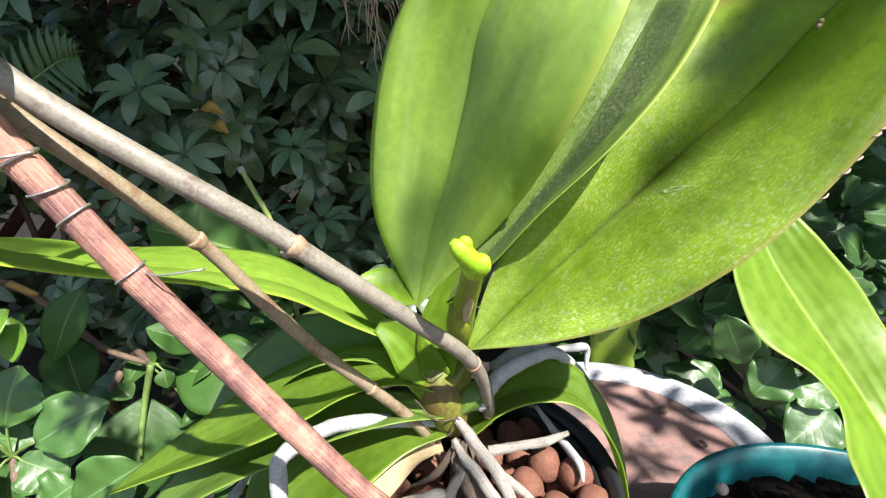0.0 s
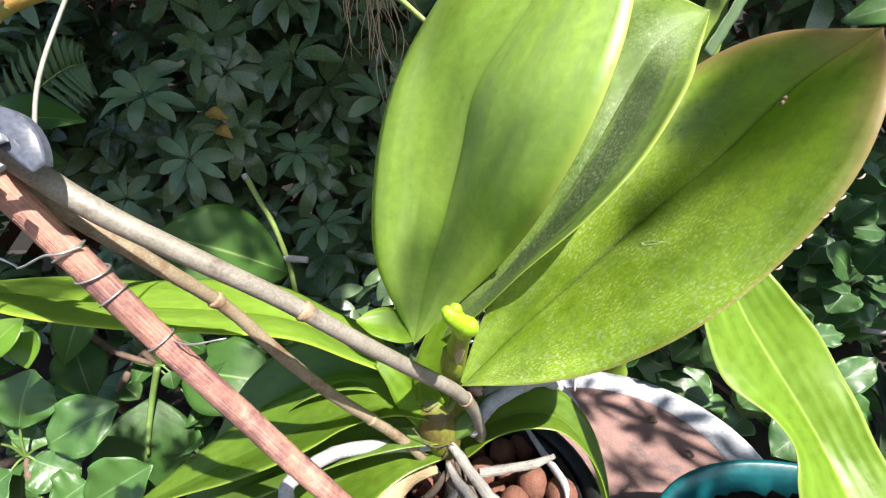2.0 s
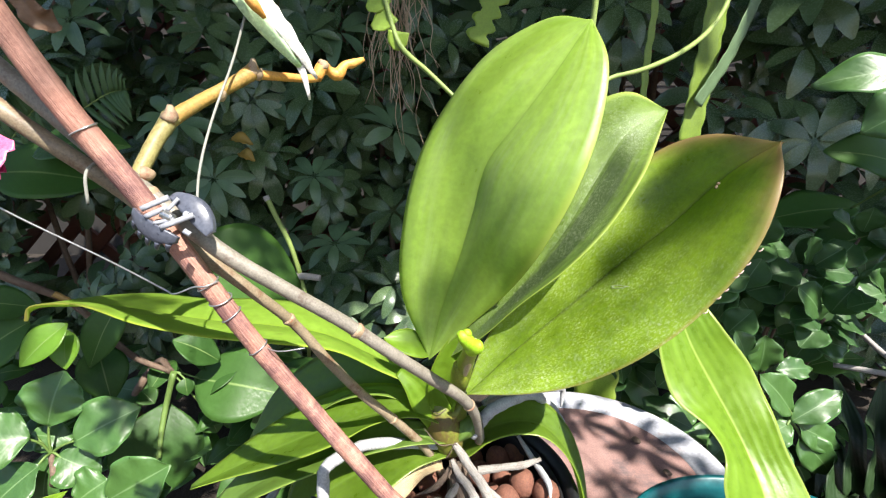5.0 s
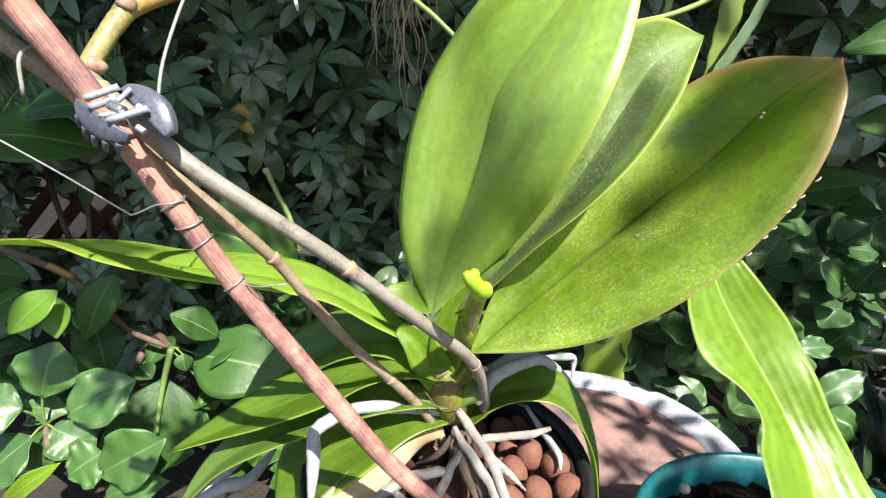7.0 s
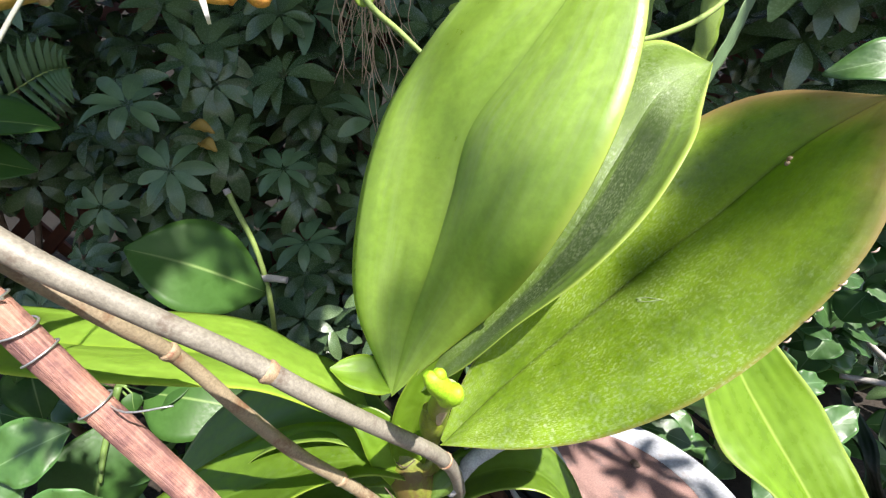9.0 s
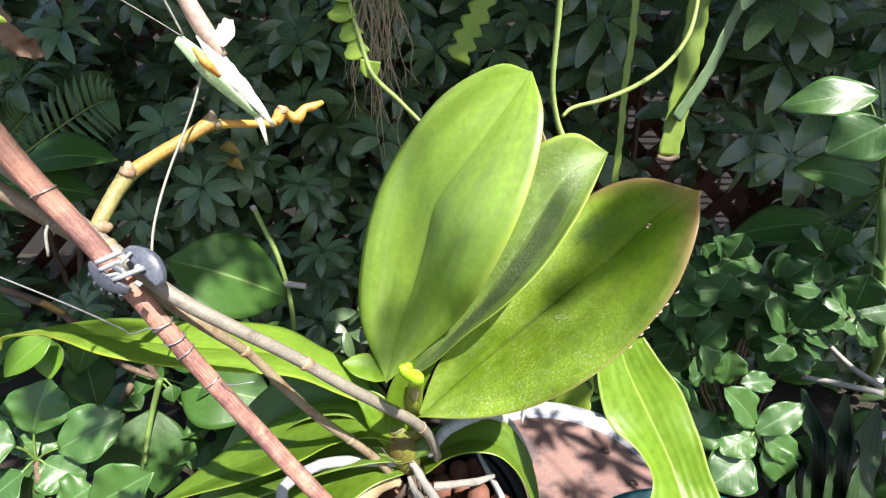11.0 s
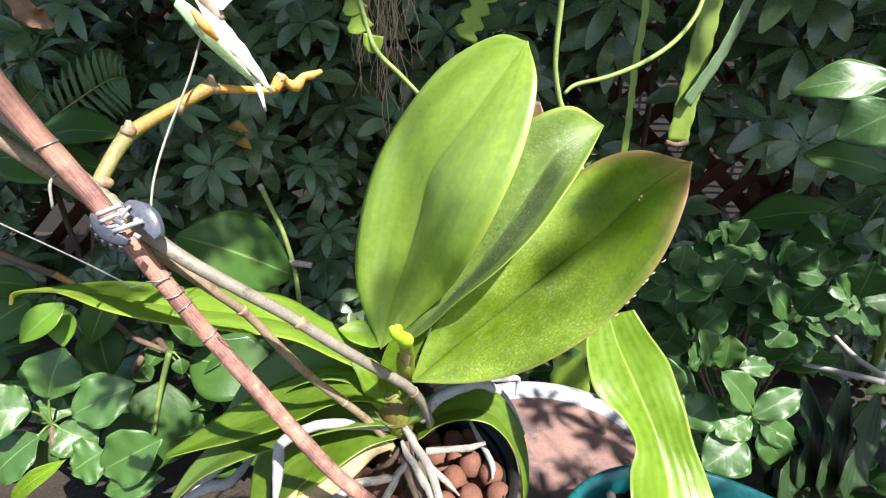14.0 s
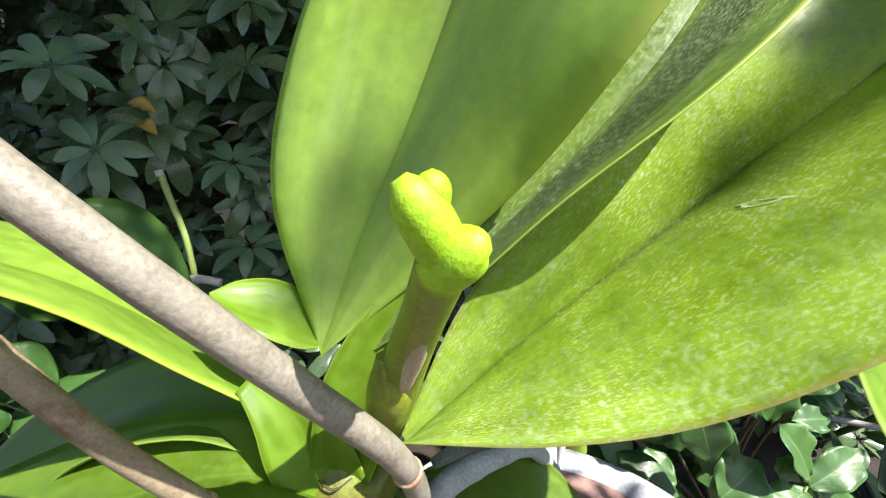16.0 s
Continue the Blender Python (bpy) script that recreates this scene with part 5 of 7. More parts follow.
spots = [Vector(p) for p in (
    (0.0620, 0.2230, 0.5720), (0.0780, 0.2140, 0.5720), (0.0830, 0.1960, 0.5700), (0.0490, 0.2110, 0.5680), (0.0610, 0.1890, 0.5720), (0.0430, 0.1790, 0.5740), (0.0630, 0.2700, 0.5600), (0.0480, 0.2640, 0.5600),
    (-0.0210, 0.2440, 0.5600), (-0.0090, 0.2350, 0.5600), (-0.0270, 0.2170, 0.5600), (-0.0130, 0.2060, 0.5620), (0.0510, 0.2460, 0.5560), (0.0720, 0.2240, 0.5560), (-0.0310, 0.1950, 0.5620))]
for k in range(900):
    if len(spots) > 120:
        break
    a, r = rnd.uniform(0, 6.283), 0.074 * math.sqrt(rnd.random())
    q = Vector((POT_C[0] + r * math.cos(a), POT_C[1] + r * math.sin(a), rnd.choice((0.552, 0.550, 0.540, 0.535, 0.525))))
    if all((q - s).length > 0.0175 for s in spots) and (q.xy - Vector((0.0110, 0.2240, 0.5700)).xy).length > 0.012:
        spots.append(q)
for k, q in enumerate(spots):
    b = new("clay_pebble", balls[k % 4])
    b.location = q
    b.rotation_euler = (rnd.uniform(0, 6), rnd.uniform(0, 6), rnd.uniform(0, 6))
    s = rnd.uniform(0.9, 1.1)
    b.scale = (s, s, s)
    tagged(b, "round red-brown clay pebble in the orchid pot", "clay pebble", "clay pebbles in the orchid pot")

TEAL_C = (0.246, 0.160)
teal = thing("teal_pot", (*TEAL_C, 0.301), "teal plastic flower pot with dark bark mulch", "pot")
part("pot_wall", lathe([(0.0, 0.301), (0.088, 0.301), (0.112, 0.4945), (0.1085, 0.4945), (0.086, 0.31), (0.0, 0.31)], TEAL_C, 72), TEAL, teal)
part("rim", lathe([(0.109, 0.495), (0.121, 0.497), (0.1255, 0.527), (0.1255, 0.5305), (0.1235, 0.532), (0.1205, 0.5305), (0.1175, 0.522), (0.109, 0.495)], TEAL_C, 72), TEAL, teal, "rolled teal rim")
bm = lathe([(0.0, 0.516), (0.04, 0.517), (0.08, 0.515), (0.114, 0.510)], TEAL_C, 40)
bmesh.ops.subdivide_edges(bm, edges=bm.edges, cuts=3, use_grid_fill=True)
for v in bm.verts:
    v.co.z += 0.006 * noise.noise(v.co * 90) + 0.005 * noise.noise(v.co * 300)
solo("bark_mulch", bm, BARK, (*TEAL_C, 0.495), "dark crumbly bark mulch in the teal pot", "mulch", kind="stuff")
chips = []
for j in range(5):
    bm = box((-0.007, -0.004, -0.0025), (0.007, 0.004, 0.0025), bevel=0.001)
    for v in bm.verts:
        v.co += Vector((noise.noise(v.co * 200 + Vector((j, 0, 0))), noise.noise(v.co * 210 + Vector((0, j, 3))), noise.noise(v.co * 190 + Vector((4, 0, j))))) * 0.003
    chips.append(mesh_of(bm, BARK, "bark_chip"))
for k in range(280):
    a, r = rnd.uniform(0, 6.283), 0.100 * math.sqrt(rnd.random())
    c = new("bark_chip", chips[k % 5])
    c.location = (TEAL_C[0] + r * math.cos(a), TEAL_C[1] + r * math.sin(a), 0.519 + rnd.uniform(-0.002, 0.004))
    c.rotation_euler = (rnd.uniform(-0.6, 0.6), rnd.uniform(-0.6, 0.6), rnd.uniform(0, 6.3))
    s = rnd.uniform(0.2, 0.55)
    c.scale = (s, s, s)
    tagged(c, "dark bark chip on the mulch", "bark chip", "bark chips in the teal pot")
bm = bmesh.new()
bmesh.ops.create_icosphere(bm, subdivisions=2, radius=0.0042)
for v in bm.verts:
    v.co *= 1 + 0.3 * noise.noise(v.co * 100)
bmesh.ops.translate(bm, verts=bm.verts, vec=Vector((0.1910, 0.2520, 0.5220)))
grit = bmesh.new()
bmesh.ops.create_icosphere(grit, subdivisions=1, radius=0.0016)
grit_mesh = mesh_of(grit, PERLITE, "grit")
for k in range(26):
    a, r = rnd.uniform(0, 6.283), 0.1 * math.sqrt(rnd.random())
    g = new("grit", grit_mesh)
    g.location = (TEAL_C[0] + r * math.cos(a), TEAL_C[1] + r * math.sin(a), 0.5225)
    g.scale = (rnd.uniform(0.6, 1.3), rnd.uniform(0.6, 1.3), rnd.uniform(0.5, 1.0))
    tagged(g, "white grit grain on the mulch", "grit", "grit in the teal pot")
solo("stone", bm, PINK_WOOD, (0.1910, 0.2520, 0.5220), "small pale pink stone on the mulch", "stone")

# a round rusty pan, upturned on the bench
PAN_C = (0.180, 0.403)
pan = thing("rusty_pan", (*PAN_C, 0.301), "round worn grey enamel pan with a rusty pink-brown floor", "pan")
part("pan_wall", lathe([(0.0, 0.301), (0.130, 0.301), (0.152, 0.425), (0.161, 0.434), (0.1635, 0.4405), (0.160, 0.4435), (0.150, 0.4425), (0.131, 0.4375), (0.126, 0.434), (0.126, 0.425), (0.0, 0.425)], PAN_C, 72), PAN_RIM, pan)
bm = lathe([(0.0, 0.4335), (0.06, 0.4325), (0.1, 0.4328), (0.1265, 0.4355)], PAN_C, 72)
part("pan_floor", bm, RUST, pan, "rusty pink-brown floor")
for p, s in (((0.2580, 0.4550, 0.4380), 0.006), ((0.2710, 0.3960, 0.4380), 0.005)):
    bm = bmesh.new()
    bmesh.ops.create_icosphere(bm, subdivisions=2, radius=s)
    for v in bm.verts:
        v.co *= 1 + 0.4 * noise.noise(v.co * 200)
        v.co.z *= 0.5
    bmesh.ops.translate(bm, verts=bm.verts, vec=Vector(p))
    solo("crumb", bm, TWIG, p, "dark crumb of bark on the pan", "debris", "crumbs on the pan")


# ---- the stake and what is tied to it ----
stake_pts = [(0.0370, 0.1660, 0.5450), (0.0190, 0.1565, 0.5750), (-0.0016, 0.1456, 0.6064), (-0.0216, 0.1349, 0.6380), (-0.0411, 0.1286, 0.6706), (-0.0613, 0.1245, 0.7028), (-0.0795, 0.1190, 0.7348), (-0.0943, 0.1110, 0.7680), (-0.1087, 0.1028, 0.8008), (-0.1241, 0.0939, 0.8335), (-0.1388, 0.0876, 0.8673), (-0.1540, 0.0815, 0.9010)]
stake = thing("wooden_stake", stake_pts[0], "reddish-brown wooden plant stake, weathered and stained", "stake")
part("rod", tube(stake_pts, [0.0042, 0.0042, 0.0042, 0.0041, 0.0041, 0.0040, 0.0040, 0.0040, 0.0041, 0.0042, 0.0042, 0.0042], 14, n=60, rough=0.05), WOOD, stake)


def wire_loop(p, way, r, turns=1.0, tail=None, wire=0.00048, mat=None, name="wire_tie"):
    p, way = np.array(p), unit(way)
    a = unit(np.cross(way, (0, 0, 1)))
    b = np.cross(way, a)
    pts = [p + (a * math.cos(s) + b * math.sin(s)) * r + way * 0.0015 * s / 6.28 for s in np.linspace(0, 6.283 * turns, int(14 * turns) + 1)]
    if tail is not None:
        pts += [np.array(q) for q in tail]
    return part(name, tube(pts, wire, 6, n=4 * len(pts)), mat or WIRE, stake)


def stake_at(z):
    """The stake's axis and way at the height z."""
    c = spline(stake_pts, 300)
    k = int(np.abs(c[:, 2] - z).argmin())
    return c[k], c[min(300, k + 3)] - c[max(0, k - 3)]


for z, slant in ((0.7620, 0.0), (0.7545, 0.25), (0.7475, -0.1), (0.8215, 0.1)):
    p, way = stake_at(z)
    wire_loop(p, unit(way) + np.array((slant, 0, 0)), 0.0045, 1.0, wire=0.00032)
p, way = stake_at(0.7300)
wire_loop(p, way, 0.0045, 1.0, tail=[p + (0.009, -0.003, 0.0005), p + (0.021, -0.001, 0.0012)], wire=0.00030)
p, way = stake_at(0.7620)
part("wire_tie", tube([p + (0.0046, -0.001, 0.0022), p + (0.0015, -0.0052, 0.0012), p + (-0.004, -0.0042, 0.0005), (-0.1050, 0.1100, 0.7590), (-0.1120, 0.1138, 0.7598), (-0.1250, 0.1040, 0.7745), (-0.1400, 0.0930, 0.7900), (-0.1500, 0.0850, 0.8010), (-0.1600, 0.0760, 0.8090)], 0.00036, 6, n=50), WIRE, stake, "long loose silver wire")
p, way = stake_at(0.8090)
part("wire_tie", tube([p + (-0.010, 0.006, 0.004), p + (-0.011, -0.001, -0.001), p + (-0.0115, -0.002, -0.012)], 0.0006, 6), CORD, stake)

# grey claw clip that holds the spikes to the stake
CLIP_AT = np.array((-0.0912, 0.0975, 0.7890))
CLIP_X, CLIP_Y, CLIP_Z = np.array((0.999, 0.039, 0.0135)), np.array((-0.0227, 0.2463, 0.9689)), np.array((0.0345, -0.9684, 0.247))
clip = thing("claw_clip", tuple(CLIP_AT), "small dark grey plastic claw clip holding the spikes to the stake", "clip")


def clip_place(x, y, z=0.0):
    """A place on the clip, in millimetres across, up and towards its front."""
    return CLIP_AT + (CLIP_X * x + CLIP_Y * y + CLIP_Z * z) * 0.001


def jaw_shell(a, b, bow, dome, rise, teeth, tooth):
    """A domed, D-shaped half of the clip from end a to end b, bowed out by bow, with teeth on its outer rim."""
    a, b = np.array(a, float), np.array(b, float)
    side = np.array((b[1] - a[1], a[0] - b[0]))
    side = side / np.linalg.norm(side) * bow
    bm = bmesh.new()
    n, m = 22, 7
    top, low = [], []
    for i in range(n + 1):
        f = i / n
        base = a + (b - a) * f
        reach = math.sin(math.pi * (0.06 + 0.88 * f)) ** 0.6
        rowt, rowl = [], []
        for j in range(m + 1):
            g = j / m
            q = base + side * reach * g
            z = rise + dome * (1 - g * g) * reach
            lip = 0.5 * (1 if j == m else 0)
            rowt.append(bm.verts.new(clip_place(q[0], q[1], z + 0.25 * (j == 0))))
            rowl.append(bm.verts.new(clip_place(q[0], q[1], z - 1.5 - lip)))
        top.append(rowt)
        low.append(rowl)
    for i in range(n):
        for j in range(m):
            for g, flip in ((top, 1), (low, -1)):
                bm.faces.new([g[i][j], g[i][j + 1], g[i + 1][j + 1], g[i + 1][j]][::flip]).smooth = True
        for j in (0, m):
            bm.faces.new([top[i][j], low[i][j], low[i + 1][j], top[i + 1][j]])
    for i in (0, n):
        for j in range(m):
            bm.faces.new([top[i][j], top[i][j + 1], low[i][j + 1], low[i][j]])
    bmesh.ops.recalc_face_normals(bm, faces=bm.faces)
    jaw = part("jaw", bm, CLIP, clip, "domed grey jaw")
    for k in range(teeth):
        f = 0.12 + 0.76 * k / (teeth - 1)
        q = a + (b - a) * f + side * math.sin(math.pi * (0.06 + 0.88 * f)) ** 0.6 * 0.96
        e = q + side / bow * tooth
        part("tooth", tube([clip_place(q[0], q[1], rise - 0.8), clip_place(*(0.5 * (q + e)), rise - 1.6), clip_place(e[0], e[1], rise - 3.2)], [0.0011, 0.0009, 0.0005], 7, n=5), CLIP, jaw)


jaw_shell((-4.2, 11.2), (9.4, -3.6), -7.4, 2.6, -2.4, 0, 1.0)
jaw_shell((-14.2, 6.8), (1.6, -4.0), 6.6, 2.4, 1.8, 5, 3.2)
for a, b, r in (
    ((-10.4, 6.0, 4.2), (-2.6, 10.6, 1.2), 1.05), ((-8.6, 3.2, 4.6), (-2.4, 6.8, 2.2), 1.0), ((-3.4, -0.6, 4.4), (6.4, 4.0, 1.6), 1.05),
    ((-2.2, 5.6, 2.6), (0.6, 10.2, 0.8), 0.7), ((3.4, -1.6, 2.2), (5.4, -3.0, 1.6), 1.0), ((-6.0, 1.0, 4.0), (0.6, 2.4, 3.0), 0.8)):
    part("hinge_arm", tube([clip_place(*a), clip_place(*b)], r * 0.001, 9), CLIP_ARM, clip, "pale grey hinge arm")
part("spring", tube([clip_place(-3.6, 4.6, 3.2), clip_place(0.2, 2.6, 3.2)], 0.0016, 12), STEEL, clip, "bright steel spring pin")
part("pin", tube([clip_place(3.2, 4.4, 1.4), clip_place(4.6, 3.8, 1.4)], 0.0013, 10), CLIP_ARM, clip, "round rivet")

# orange-brown side shoot of a spent spike
shoot = thing("spent_side_shoot", (-0.1125, 0.1104, 0.8041), "orange-brown bare side shoot with knobbly nodes", "shoot")
part("shoot_stem", tube([(-0.1135, 0.1093, 0.8029), (-0.1129, 0.1136, 0.8098), (-0.1112, 0.1202, 0.8191), (-0.1090, 0.1250, 0.8261), (-0.1078, 0.1273, 0.8293)], [0.0029, 0.0029, 0.0030, 0.0033, 0.0038], 12, n=22, rough=0.06), SHOOT_OLIVE, shoot, "olive lower length")
part("shoot_stem", tube([(-0.1086, 0.1254, 0.8272), (-0.1056, 0.1314, 0.8316), (-0.1012, 0.1440, 0.8390), (-0.0954, 0.1556, 0.8462), (-0.0915, 0.1644, 0.8520), (-0.0896, 0.1676, 0.8546)], [0.0033, 0.0030, 0.0029, 0.0030, 0.0036, 0.0040], 12, n=26, rough=0.06), ORANGE_STEM, shoot)
part("shoot_tip", tube([(-0.0909, 0.1659, 0.8527), (-0.0866, 0.1714, 0.8529), (-0.0796, 0.1823, 0.8537), (-0.0706, 0.1936, 0.8549), (-0.0677, 0.1979, 0.8575)], [0.0030, 0.0024, 0.0022, 0.0023, 0.0030], 10, n=20, rough=0.06), ORANGE_TIP, shoot, "bright orange thin tip")
part("shoot_tip", tube([(-0.0688, 0.1965, 0.8553), (-0.0657, 0.1994, 0.8618), (-0.0632, 0.2025, 0.8606), (-0.0593, 0.2061, 0.8590), (-0.0558, 0.2100, 0.8647), (-0.0521, 0.2132, 0.8663), (-0.0463, 0.2177, 0.8696)], [0.0030, 0.0036, 0.0026, 0.0036, 0.0024, 0.0026, 0.0013], 10, n=36, rough=0.1), ORANGE_TIP, shoot, "bright orange knobbly tip")
for a, b in (((-0.1076, 0.1249, 0.8278), (-0.1064, 0.1249, 0.8339)), ((-0.0905, 0.1650, 0.8520), (-0.0892, 0.1653, 0.8595)), ((-0.0889, 0.1668, 0.8540), (-0.0885, 0.1672, 0.8496)), ((-0.0648, 0.1987, 0.8614), (-0.0667, 0.1967, 0.8650)), ((-0.1109, 0.1096, 0.8070), (-0.1073, 0.1123, 0.8071)), ((-0.0988, 0.1490, 0.8420), (-0.0982, 0.1493, 0.8378))):
    a, b = np.array(a), np.array(b)
    part("node_scale", tube([a, 0.55 * a + 0.45 * b + (0.0006, 0, 0), b], [0.0030, 0.0026, 0.0009], 8, n=8, rough=0.25), SPIKE_NODE, shoot, "dry pale node scale")

# cord that hangs by the stake, with a faded pale green and pink ornament
cord = thing("cord", (-0.0918, 0.1527, 0.8923), "thin grey cord hung across the stake", "cord")
part("strand", tube([(-0.0993, 0.1414, 0.9179), (-0.0945, 0.1460, 0.9041), (-0.0910, 0.1510, 0.8914)], 0.00055, 6), CORD, cord)
part("strand", tube([(-0.0865, 0.1560, 0.8761), (-0.0907, 0.1488, 0.8552), (-0.0943, 0.1325, 0.8280), (-0.0938, 0.1179, 0.8058), (-0.0916, 0.1089, 0.7841)], 0.00055, 6, n=30), CORD, cord)
part("fine_thread", tube([(-0.1310, 0.1464, 0.9135), (-0.1117, 0.1503, 0.9027), (-0.0917, 0.1507, 0.8911)], 0.00025, 5), CORD, cord)
orn = thing("wilted_flower", (-0.0810, 0.1552, 0.8774), "wilted pale green and white flower tied to a cord", "flower")
part("petal", blade([(-0.0932, 0.1500, 0.8904), (-0.0817, 0.1512, 0.8796), (-0.0748, 0.1603, 0.8693), (-0.0683, 0.1729, 0.8575)], [0.003, 0.0058, 0.0052, 0.002], [0.003, 0.0055, 0.005, 0.002], (0.3, -0.9, 0.3), fold=-28, cup=-0.2, thick=0.0016, nu=16, nv=4), PALE_GREEN, orn, "pale green folded petal")
part("petal", blade([(-0.0840, 0.1523, 0.8922), (-0.0764, 0.1559, 0.8803), (-0.0703, 0.1645, 0.8698), (-0.0628, 0.1796, 0.8527)], [0.002, 0.0045, 0.0042, 0.001], [0.002, 0.0045, 0.004, 0.001], (0.1, -0.8, 0.5), fold=-20, thick=0.001, nu=16, nv=4, wave=0.0008), PETAL_WHITE, orn, "papery white petal")
part("petal", blade([(-0.0724, 0.1684, 0.8656), (-0.0687, 0.1750, 0.8551), (-0.0675, 0.1800, 0.8421)], [0.002, 0.0018, 0.0005], [0.002, 0.0018, 0.0005], (0.1, -0.8, 0.5), fold=10, thick=0.0008, nu=8, nv=3), PETAL_WHITE, orn)
part("petal", blade([(-0.0778, 0.1560, 0.8888), (-0.0743, 0.1588, 0.8949), (-0.0732, 0.1602, 0.9008)], [0.003, 0.004, 0.002], [0.003, 0.004, 0.002], (0.4, -0.8, 0.2), fold=18, thick=0.0006, nu=8, nv=3, wave=0.001), PETAL_WHITE, orn)
part("streak", tube([(-0.0842, 0.1467, 0.8849), (-0.0793, 0.1475, 0.8785), (-0.0765, 0.1529, 0.8737)], [0.001, 0.0024, 0.001], 8), ORANGE_TIP, orn, "orange-pink streak")
part("stalk", tube([(-0.0920, 0.1471, 0.9210), (-0.0886, 0.1503, 0.9091), (-0.0827, 0.1547, 0.8946), (-0.0777, 0.1592, 0.8837)], [0.0036, 0.0038, 0.0044, 0.003], 10), PINK_WOOD, orn, "pale pink stalk")

# pink and yellow flower
fl = thing("pink_flower", (-0.1554, 0.0846, 0.8107), "bright pink and yellow flower with a glossy petal", "flower")
for pts, w, mt, lab in (
    ([(-0.1531, 0.0814, 0.8054), (-0.1483, 0.0850, 0.8108), (-0.1429, 0.0924, 0.8201)], 0.0085, PALE_PINK, "pale glossy pink petal"),
    ([(-0.1518, 0.0796, 0.8047), (-0.1476, 0.0831, 0.8052), (-0.1453, 0.0899, 0.8112)], 0.007, PINK, "pink petal"),
    ([(-0.1521, 0.0795, 0.8059), (-0.1503, 0.0787, 0.8002), (-0.1513, 0.0765, 0.7919)], 0.006, PINK, "pink petal"),
    ([(-0.1499, 0.0791, 0.8060), (-0.1509, 0.0796, 0.8141), (-0.1505, 0.0846, 0.8233)], 0.0075, YELLOW, "orange-yellow petal"),
    ([(-0.1521, 0.0795, 0.8059), (-0.1557, 0.0769, 0.8133), (-0.1585, 0.0743, 0.8182)], 0.009, PINK, "pink petal"),
    ([(-0.1526, 0.0787, 0.8049), (-0.1555, 0.0742, 0.8012), (-0.1583, 0.0700, 0.7988)], 0.009, PINK, "pink petal")):
    part("petal", blade(pts, [0.003, w, 0.6 * w], [0.003, w, 0.6 * w], (0.1, -0.9, 0.3), fold=10, thick=0.0006, nu=12, nv=4, wave=0.0012), mt, fl, lab)

# ---- the ribbed lime leaf that hangs past the teal pot ----
lime = thing("lime_strap_plant", (0.1469, 0.0686, 0.5661), "long ribbed lime green strap leaf with a wavy edge", "plant")
part("leaf", blade([(0.1458, 0.1940, 0.7208), (0.1506, 0.1857, 0.7044), (0.1589, 0.1762, 0.6862), (0.1659, 0.1650, 0.6700), (0.1705, 0.1535, 0.6556), (0.1715, 0.1399, 0.6428), (0.1691, 0.1258, 0.6283), (0.1650, 0.1085, 0.6040)],
    [0.016, 0.020, 0.025, 0.022, 0.018, 0.022, 0.027, 0.020], [0.014, 0.023, 0.028, 0.020, 0.018, 0.026, 0.027, 0.020],
    [(-0.1, -0.75, 0.65), (0.0, -0.8, 0.6), (0.1, -0.75, 0.65), (0.0, -0.9, 0.4)], fold=[10, 14, 16, 12], thick=0.001, nu=96, nv=14, wave=0.0022, waves=2.3), LIME, lime, "ribbed lime leaf blade")
part("leaf_stalk", tube([(0.1650, 0.1085, 0.6040), (0.1564, 0.0876, 0.5897), (0.1469, 0.0686, 0.5661)], [0.008, 0.006, 0.006], 10), GREEN_TWIG, lime)

# ---- flat cactus stems and hanging growth ----
def strap_cactus(pts, width, up, n, name="flat_stem", parent=None, label="", tooth=0.12, mt=None):
    """A flat cactus stem with scalloped edges."""
    bm = bmesh.new()
    w = []
    for k in range(n + 1):
        w += [width * (1 - tooth), width * (1 + tooth * 0.6), width * (1 + tooth)]
    blade(pts, w, w[1:] + w[:1], up, fold=6, thick=0.004, nu=6 * n, nv=3, bm=bm)
    return part(name, bm, mt or CACTUS, parent, label)


cact = thing("flat_cactus", (0.2340, 0.5850, 0.3010), "flat pale green leaf cactus behind the orchid pot", "cactus")
strap_cactus([(0.2340, 0.5850, 0.3010), (0.2390, 0.5850, 0.3700), (0.2440, 0.5850, 0.4350), (0.2475, 0.5850, 0.5180)], 0.032, (-0.15, -0.9, 0.3), 6, parent=cact, tooth=0.06, mt=PALE_CACTUS)
hang = thing("hanging_cactus", (0.5310, 0.9000, 1.3020), "hanging flat cactus with scalloped green stems", "cactus", "hanging cacti")
strap_cactus([(0.5212, 0.8800, 1.2143), (0.5216, 0.8800, 1.0918), (0.5116, 0.8800, 0.9698), (0.4999, 0.8800, 0.8396)], 0.0215, (0, -1, 0.1), 8, parent=hang, tooth=0.07)
strap_cactus([(0.6198, 0.8700, 1.1853), (0.5868, 0.8650, 1.1078), (0.5472, 0.8600, 1.0063), (0.4969, 0.8600, 0.9154)], 0.014, (0.5, -0.8, 0.2), 8, parent=hang, tooth=0.07, mt=GREY_CACTUS, label="grey-green scalloped stem")
part("dry_end", tube([(0.4753, 0.8780, 0.8375), (0.4971, 0.8740, 0.8320), (0.5211, 0.8780, 0.8378)], 0.006, 8), TWIG, hang, "dry brown stem end")
strap_cactus([(0.3627, 0.8000, 1.1851), (0.3674, 0.8000, 1.0719), (0.3629, 0.8000, 0.9759), (0.3642, 0.8000, 0.8830), (0.3621, 0.8000, 0.7834)], 0.0068, (0.2, -1, 0.1), 9, parent=hang, tooth=0.16)
